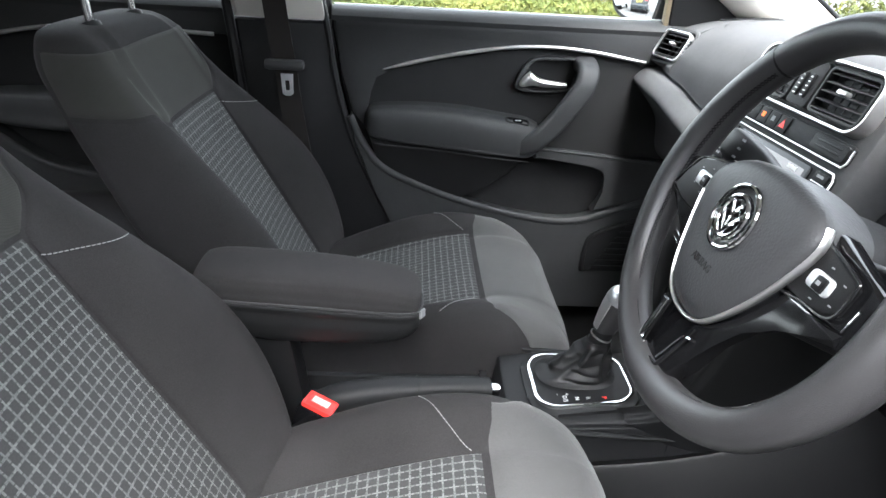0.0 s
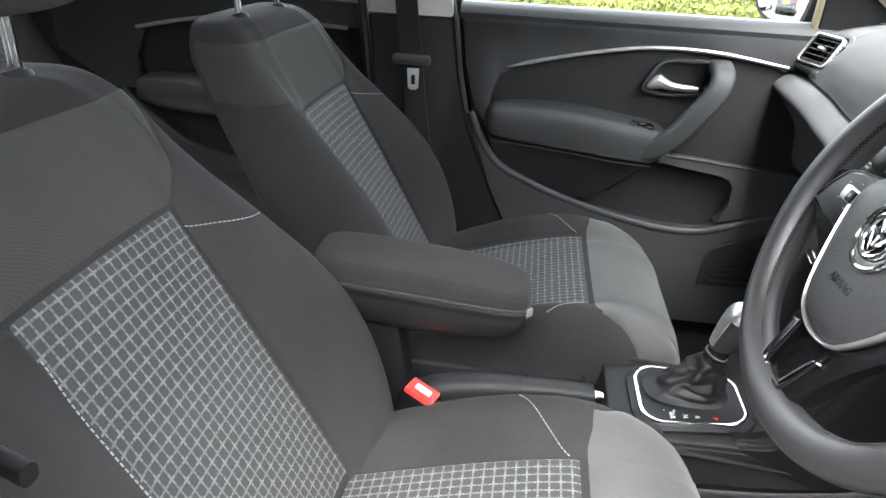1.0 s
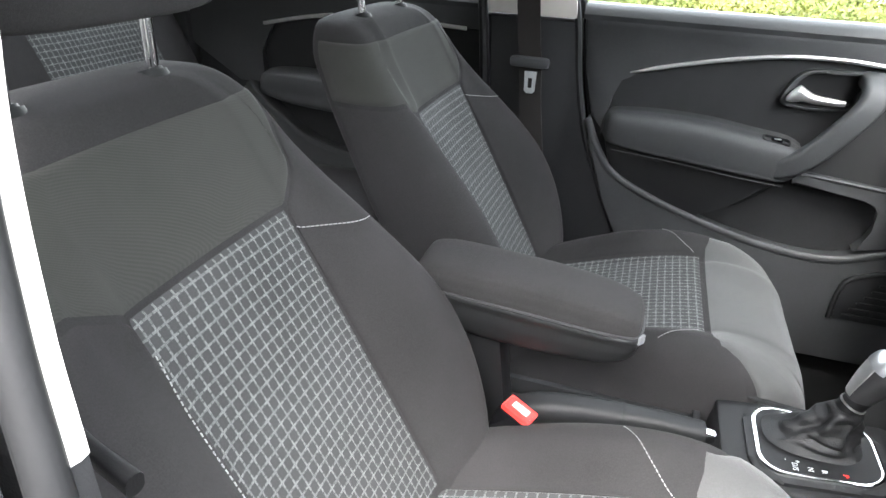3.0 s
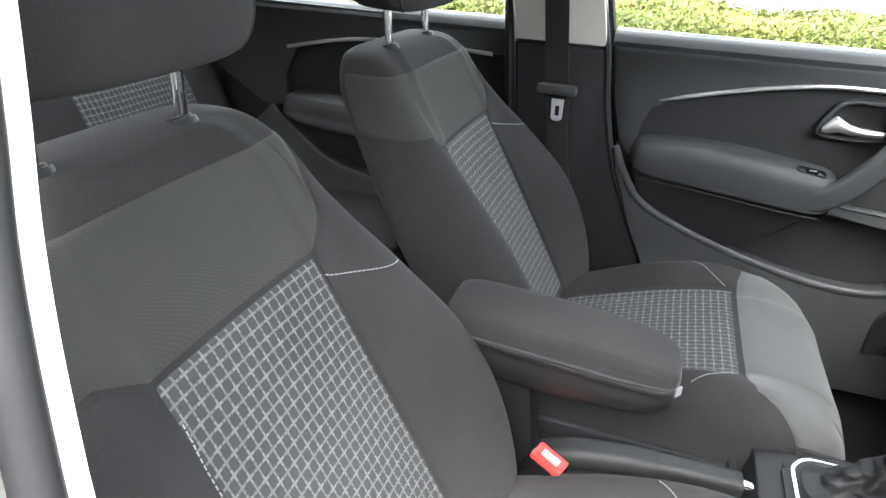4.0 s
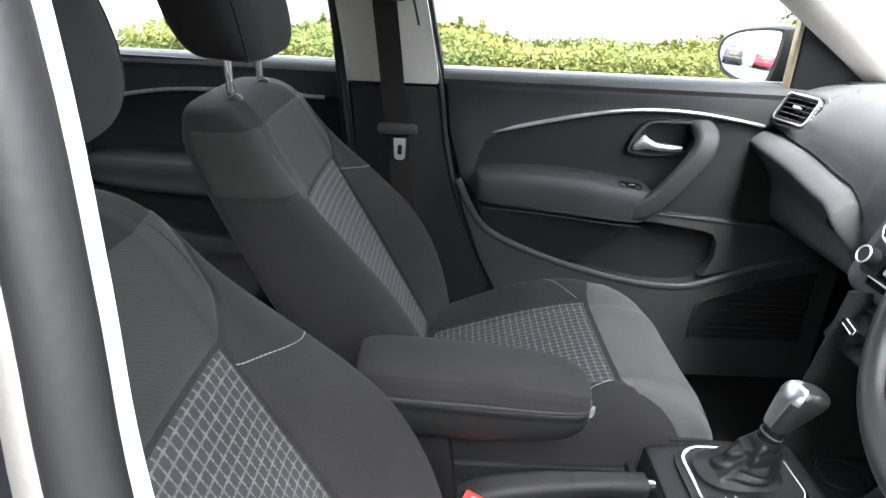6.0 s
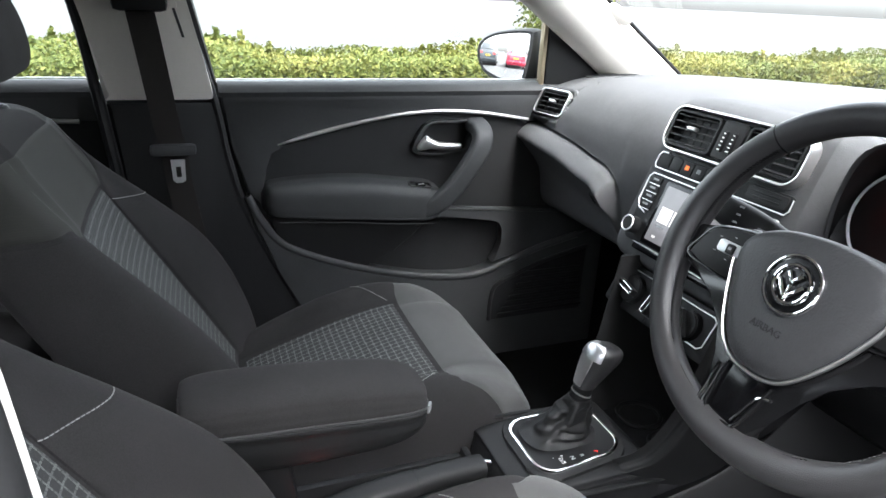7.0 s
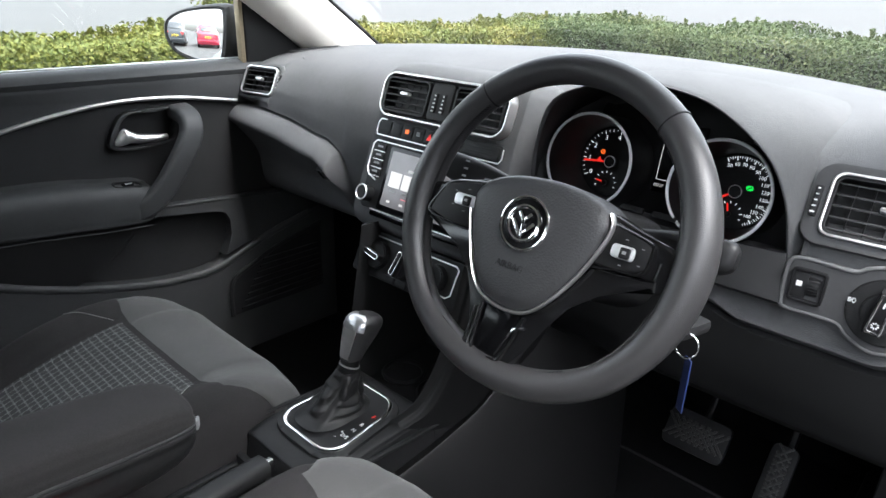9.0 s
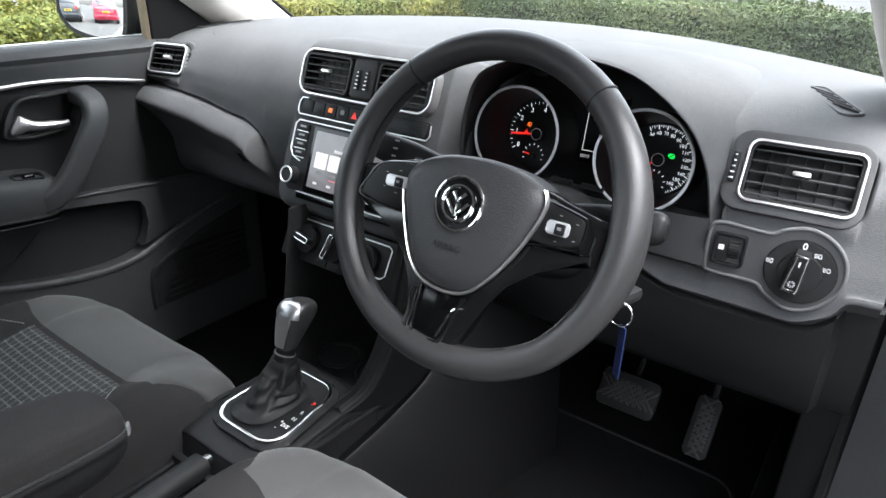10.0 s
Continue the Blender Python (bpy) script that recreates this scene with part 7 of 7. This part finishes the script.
for z, d in ((0.36, 0.0), (0.45, 0.02), (0.60, 0.015), (0.75, 0.005), (0.86, -0.02), (0.92, -0.055), (0.935, -0.09)):
    x = -1.33 - 0.40 * (z - 0.40) + d
    rb.append([(x + (0.012 if 0.2 < abs(y) < 0.6 else 0.0), y, z) for y in np.linspace(-0.66, 0.66, 15)] + [(x - 0.13, y, z - 0.01) for y in np.linspace(0.66, -0.66, 15)])
rg = net(rb, 31, 120, True)
rback = part("backrest", grid_bm(rg, True, True), CLOTH, rear)
for c0, c1 in ((5, 19), (37, 51)):
    part("centre_panel", patch(lambda a, b: at_grid(rg, lerp(4, 25, b), lerp(c0, c1, a)), 20, 24, 0.003), CHECK, rback, "charcoal cloth woven with a pale check")
for y in (-0.36, 0.36):
    part("head_restraint", box((-1.56, y, 0.985), (0.09, 0.26, 0.13), 0.035, seg=4), CLOTH, rear)
wall("wall_rear", box((-1.92, 0, 0.70), (0.06, 1.4, 1.1), 0.02), DARK, "dark rear of the cabin")
wall("wall_side_rear", box((-1.68, 0.68, 0.72), (0.50, 0.06, 1.1), 0.02), DARK, "dark rear quarter trim")
part("quarter_trim", box((-1.47, 0.665, 1.05), (0.10, 0.05, 0.42), 0.02, Matrix.Rotation(radians(-16), 4, "Y")), CREAM, rdoor)

# ---- driver's door opening ----
opening = thing("door_opening", "graphite body side of the open driver's door with a black seal", "car body")
PX = spline([(-0.64, 1.36), (-0.58, 1.14), (-0.553, 1.04), (-0.541, 0.98), (-0.534, 0.94), (-0.5235, 0.90), (-0.508, 0.85), (-0.490, 0.80), (-0.482, 0.765), (-0.468, 0.70), (-0.45, 0.60), (-0.41, 0.46), (-0.355, 0.33), (-0.30, 0.22)], 60)
yl = lambda z: float(np.interp(z, (0.60, 0.765, 0.80, 0.85, 0.90, 0.94, 0.98, 1.04, 1.14, 1.36), (-0.680, -0.670, -0.6645, -0.6515, -0.6375, -0.6255, -0.6135, -0.5965, -0.57, -0.52)))


def pillar_row(x, z):
    """Section of the pillar trim: its front lip turns out to the seal."""
    y = yl(z)
    return [(x - 0.006, y + 0.007, z), (x - 0.001, y + 0.0095, z), (x + 0.0005, y + 0.014, z), (x, y + 0.0195, z), (x - 0.004, y + 0.022, z), (x - 0.014, y + 0.025, z), (x - 0.17, y + 0.036, z), (x - 0.17, y + 0.010, z)]


part("upper_trim", grid_bm(np.array([pillar_row(x, z) for x, z in PX if z > 0.80]), True, True), CREAM, opening, "cream plastic upper pillar trim")
part("lower_trim", grid_bm(np.array([pillar_row(x - 0.001, z) for x, z in PX if z < 0.83]), True, True), DARK, opening, "black plastic lower pillar trim")
part("seal", sweep([(x - 0.0050, yl(z) + 0.0020, z) for x, z in PX], ring(0.009, 12), (0, 1, 0)), RUBBER, opening, "black rubber door seal")
rows = [[(x - 0.014, yl(z) - 0.010, z), (x - 0.018, yl(z) - 0.036, z), (x - 0.022, yl(z) - 0.044, z), (x - 0.05, yl(z) - 0.050, z), (x - 0.066, yl(z) - 0.085, z), (x - 0.19, yl(z) - 0.095, z), (x - 0.19, yl(z) + 0.003, z)] for x, z in PX]
part("pillar_skin", grid_bm(np.array(rows), True, True), PAINT, opening, "graphite painted pillar")
part("sill", box((-0.0, -0.715, 0.16), (1.7, 0.10, 0.14), 0.02), PAINT, opening)
part("sill_trim", box((0.1, -0.665, 0.205), (1.3, 0.05, 0.06), 0.012), DARK, opening)
# the open driver's door, swung out past the camera's side
dm = Matrix.Translation((0.40, -0.77, 0)) @ Matrix.Rotation(radians(68), 4, "Z")
part("open_door", slab([(-1.02, 0.86), (-1.0, 0.5), (-0.85, 0.2), (0.0, 0.2), (0.0, 0.86)][::-1], dm @ xz(0.0), 0.10, 0.02), TRIM, opening, "open driver's door")
part("body_side", slab([(-1.6, 0.86), (0.5, 0.855), (0.62, 0.80), (0.62, 0.12), (-1.6, 0.12)], xz(0.775), 0.05, 0.01), PAINT, opening, "graphite body side")
# near A pillar with hinge post
rows = []
for x, y, z, w in ((0.66, -0.665, 0.84, 0.045), (0.56, -0.648, 0.905, 0.043), (0.48, -0.632, 0.955, 0.041), (0.40, -0.617, 1.005, 0.04), (0.24, -0.592, 1.105, 0.04), (0.08, -0.572, 1.205, 0.04), (-0.1, -0.555, 1.315, 0.04)):
    y -= 0.03
    rows.append([(x - 0.8 * w, y - 0.05, z - 1.3 * w), (x - 0.8 * w, y - 0.015, z - 1.25 * w), (x - 0.35 * w, y + 0.012, z - 0.7 * w), (x + 0.5 * w, y + 0.02, z + 0.2 * w), (x + 0.9 * w, y + 0.005, z + 0.8 * w), (x + 0.9 * w, y - 0.05, z + 0.9 * w)])
ap2 = thing("a_pillar", "cream plastic windscreen pillar trim by the driver", "pillar trim")
part("trim_body", grid_bm(net(rows, 24, 36, True), True, True), CREAM, ap2)
part("hinge_post", grid_bm(np.array([[(0.330 + e, -0.738, z), (0.350 + e, -0.715, z), (0.40 + e, -0.71, z), (0.55, -0.74, z), (0.55, -0.78, z), (0.33 + e, -0.78, z)] for z, e in ((0.16, -0.02), (0.45, 0.0), (0.70, 0.02), (0.86, 0.06), (0.93, 0.13))]), True, True), PAINT, opening, "graphite hinge post")
part("post_seal", sweep([(x, -0.728, z) for x, z in spline([(0.28, 0.20), (0.318, 0.40), (0.335, 0.60), (0.35, 0.75), (0.40, 0.87), (0.48, 0.95)], 24)], ring(0.012, 8), (0, 1, 0)), RUBBER, opening, "black rubber door seal")
part("bonnet", box((1.45, 0, 0.72), (0.95, 1.45, 0.06), 0.03, Matrix.Rotation(radians(7), 4, "Y")), PAINT, opening)
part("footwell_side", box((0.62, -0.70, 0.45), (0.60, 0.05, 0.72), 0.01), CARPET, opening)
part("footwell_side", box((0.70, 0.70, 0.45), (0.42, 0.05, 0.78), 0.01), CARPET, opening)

# ---- parked cars behind, seen in the door mirror ----
TYRE = simple("tyre_rubber", (0.012, 0.012, 0.012), 0.8)
TINT = simple("dark_car_glass", (0.02, 0.025, 0.03), 0.06, 0.0, 0.0, 1.0)
LAMP = simple("red_tail_lamp", (0.5, 0.02, 0.02), 0.15, 0.0, 0.0, 1.0)
ALLOY = simple("alloy_wheel", (0.5, 0.5, 0.52), 0.3, 0.9)
PLATE = simple("yellow_plate", (0.75, 0.55, 0.06), 0.5)


def parked_car(at, yaw, colour, label, seed, size=1.0):
    """A small hatchback with its tail along its first axis."""
    paint = simple("car_paint_" + seed, colour, 0.22, 0.1, 0.0, 1.0)
    car = thing("parked_car", label, "car", "parked cars")
    low, high = [], []
    for x, w, z0, z1 in ((2.0, 0.55, 0.32, 0.62), (1.95, 0.78, 0.22, 0.88), (1.7, 0.86, 0.20, 0.95), (0.8, 0.88, 0.20, 0.97), (-0.8, 0.88, 0.20, 0.95), (-1.6, 0.84, 0.20, 0.84), (-1.95, 0.70, 0.24, 0.70), (-2.0, 0.55, 0.35, 0.60)):
        low.append([(x, -w, (z0 + z1) / 2), (x, -w * 0.96, z1 - 0.06), (x, -w * 0.86, z1), (x, 0, z1 + 0.01), (x, w * 0.86, z1), (x, w * 0.96, z1 - 0.06), (x, w, (z0 + z1) / 2), (x, w * 0.95, z0 + 0.03), (x, 0, z0), (x, -w * 0.95, z0 + 0.03)])
    body = part("body", grid_bm(net(low, 40, 60, True), True, True), paint, car)
    for x, w, z1 in ((1.88, 0.70, 0.93), (1.78, 0.72, 1.05), (1.45, 0.64, 1.38), (1.1, 0.62, 1.45), (0.2, 0.62, 1.47), (-0.35, 0.62, 1.40), (-0.9, 0.68, 1.02), (-1.0, 0.70, 0.92)):
        high.append([(x, -w - 0.06, 0.90), (x, -w, z1 - 0.05), (x, -w * 0.8, z1), (x, w * 0.8, z1), (x, w, z1 - 0.05), (x, w + 0.06, 0.90)])
    part("cabin", grid_bm(net(high, 36, 40, True), True, True), paint, car)
    part("rear_window", slab(rrect(1.12, 0.34, 0.08), plane_m((1.70, 0, 1.18), (0, 1, 0), (-0.72, 0, 0.7)), 0.05, 0.01), TINT, car)
    for s in (1, -1):
        part("side_window", slab([(-0.75, 0.0), (1.2, 0.0), (1.0, 0.33), (0.0, 0.40), (-0.3, 0.38)] if s < 0 else [(-1.2, 0.0), (0.75, 0.0), (0.3, 0.38), (0.0, 0.40), (-1.0, 0.33)], plane_m((0, s * 0.70, 0.98), (-s, 0, 0), (0, -s * 0.12, 1)), 0.06, 0.01), TINT, car)
        part("tail_lamp", box((1.93, s * 0.62, 0.80), (0.12, 0.24, 0.16), 0.03), LAMP, car, "red tail lamp")
        for x in (1.25, -1.25):
            wh = part("wheel", cyl((x, s * 0.68, 0.30), (x, s * 0.88, 0.30), 0.30, n=28, bev=0.03), TYRE, car)
            spokes = [box((0, 0, 0), (0.034, 0.02, 0.20), 0.006, Matrix.Translation((x, s * 0.885, 0.30)) @ Matrix.Rotation(2 * math.pi * k / 10, 4, "Y") @ Matrix.Translation((0, 0, 0.09))) for k in range(10)]
            rim_ring = sweep([(x + 0.195 * math.cos(t), s * 0.885, 0.30 + 0.195 * math.sin(t)) for t in np.linspace(0, 2 * math.pi, 36, endpoint=False)], ring(0.014, 8), (0, 1, 0), closed=True)
            part("rim", join(rim_ring, *spokes), ALLOY, wh)
    part("bumper", box((1.97, 0, 0.42), (0.16, 1.5, 0.20), 0.06), paint, car)
    part("number_plate", box((2.0, 0, 0.66), (0.02, 0.50, 0.11), 0.004), PLATE, car, "yellow number plate")
    part("plate_bar", box((2.012, 0, 0.66), (0.004, 0.38, 0.05), 0.0), BLACK, car)
    car.scale = (size, size, size)
    car.location, car.rotation_euler = (*at, GROUND), (0, 0, radians(yaw))
    return car


parked_car((-14.6, 9.0), -12, (0.75, 0.76, 0.78), "white parked hatchback in the car park", "white")
parked_car((-6.02, 7.23), 20, (0.78, 0.78, 0.78), "white parked car with alloy wheels beyond the hedge", "pearl", 1.15)
parked_car((-15.0, 6.3), -14, (0.03, 0.035, 0.04), "dark grey parked hatchback in the car park", "dark")
parked_car((-15.6, 3.6), -14, (0.40, 0.02, 0.05), "red parked hatchback in the car park", "red")
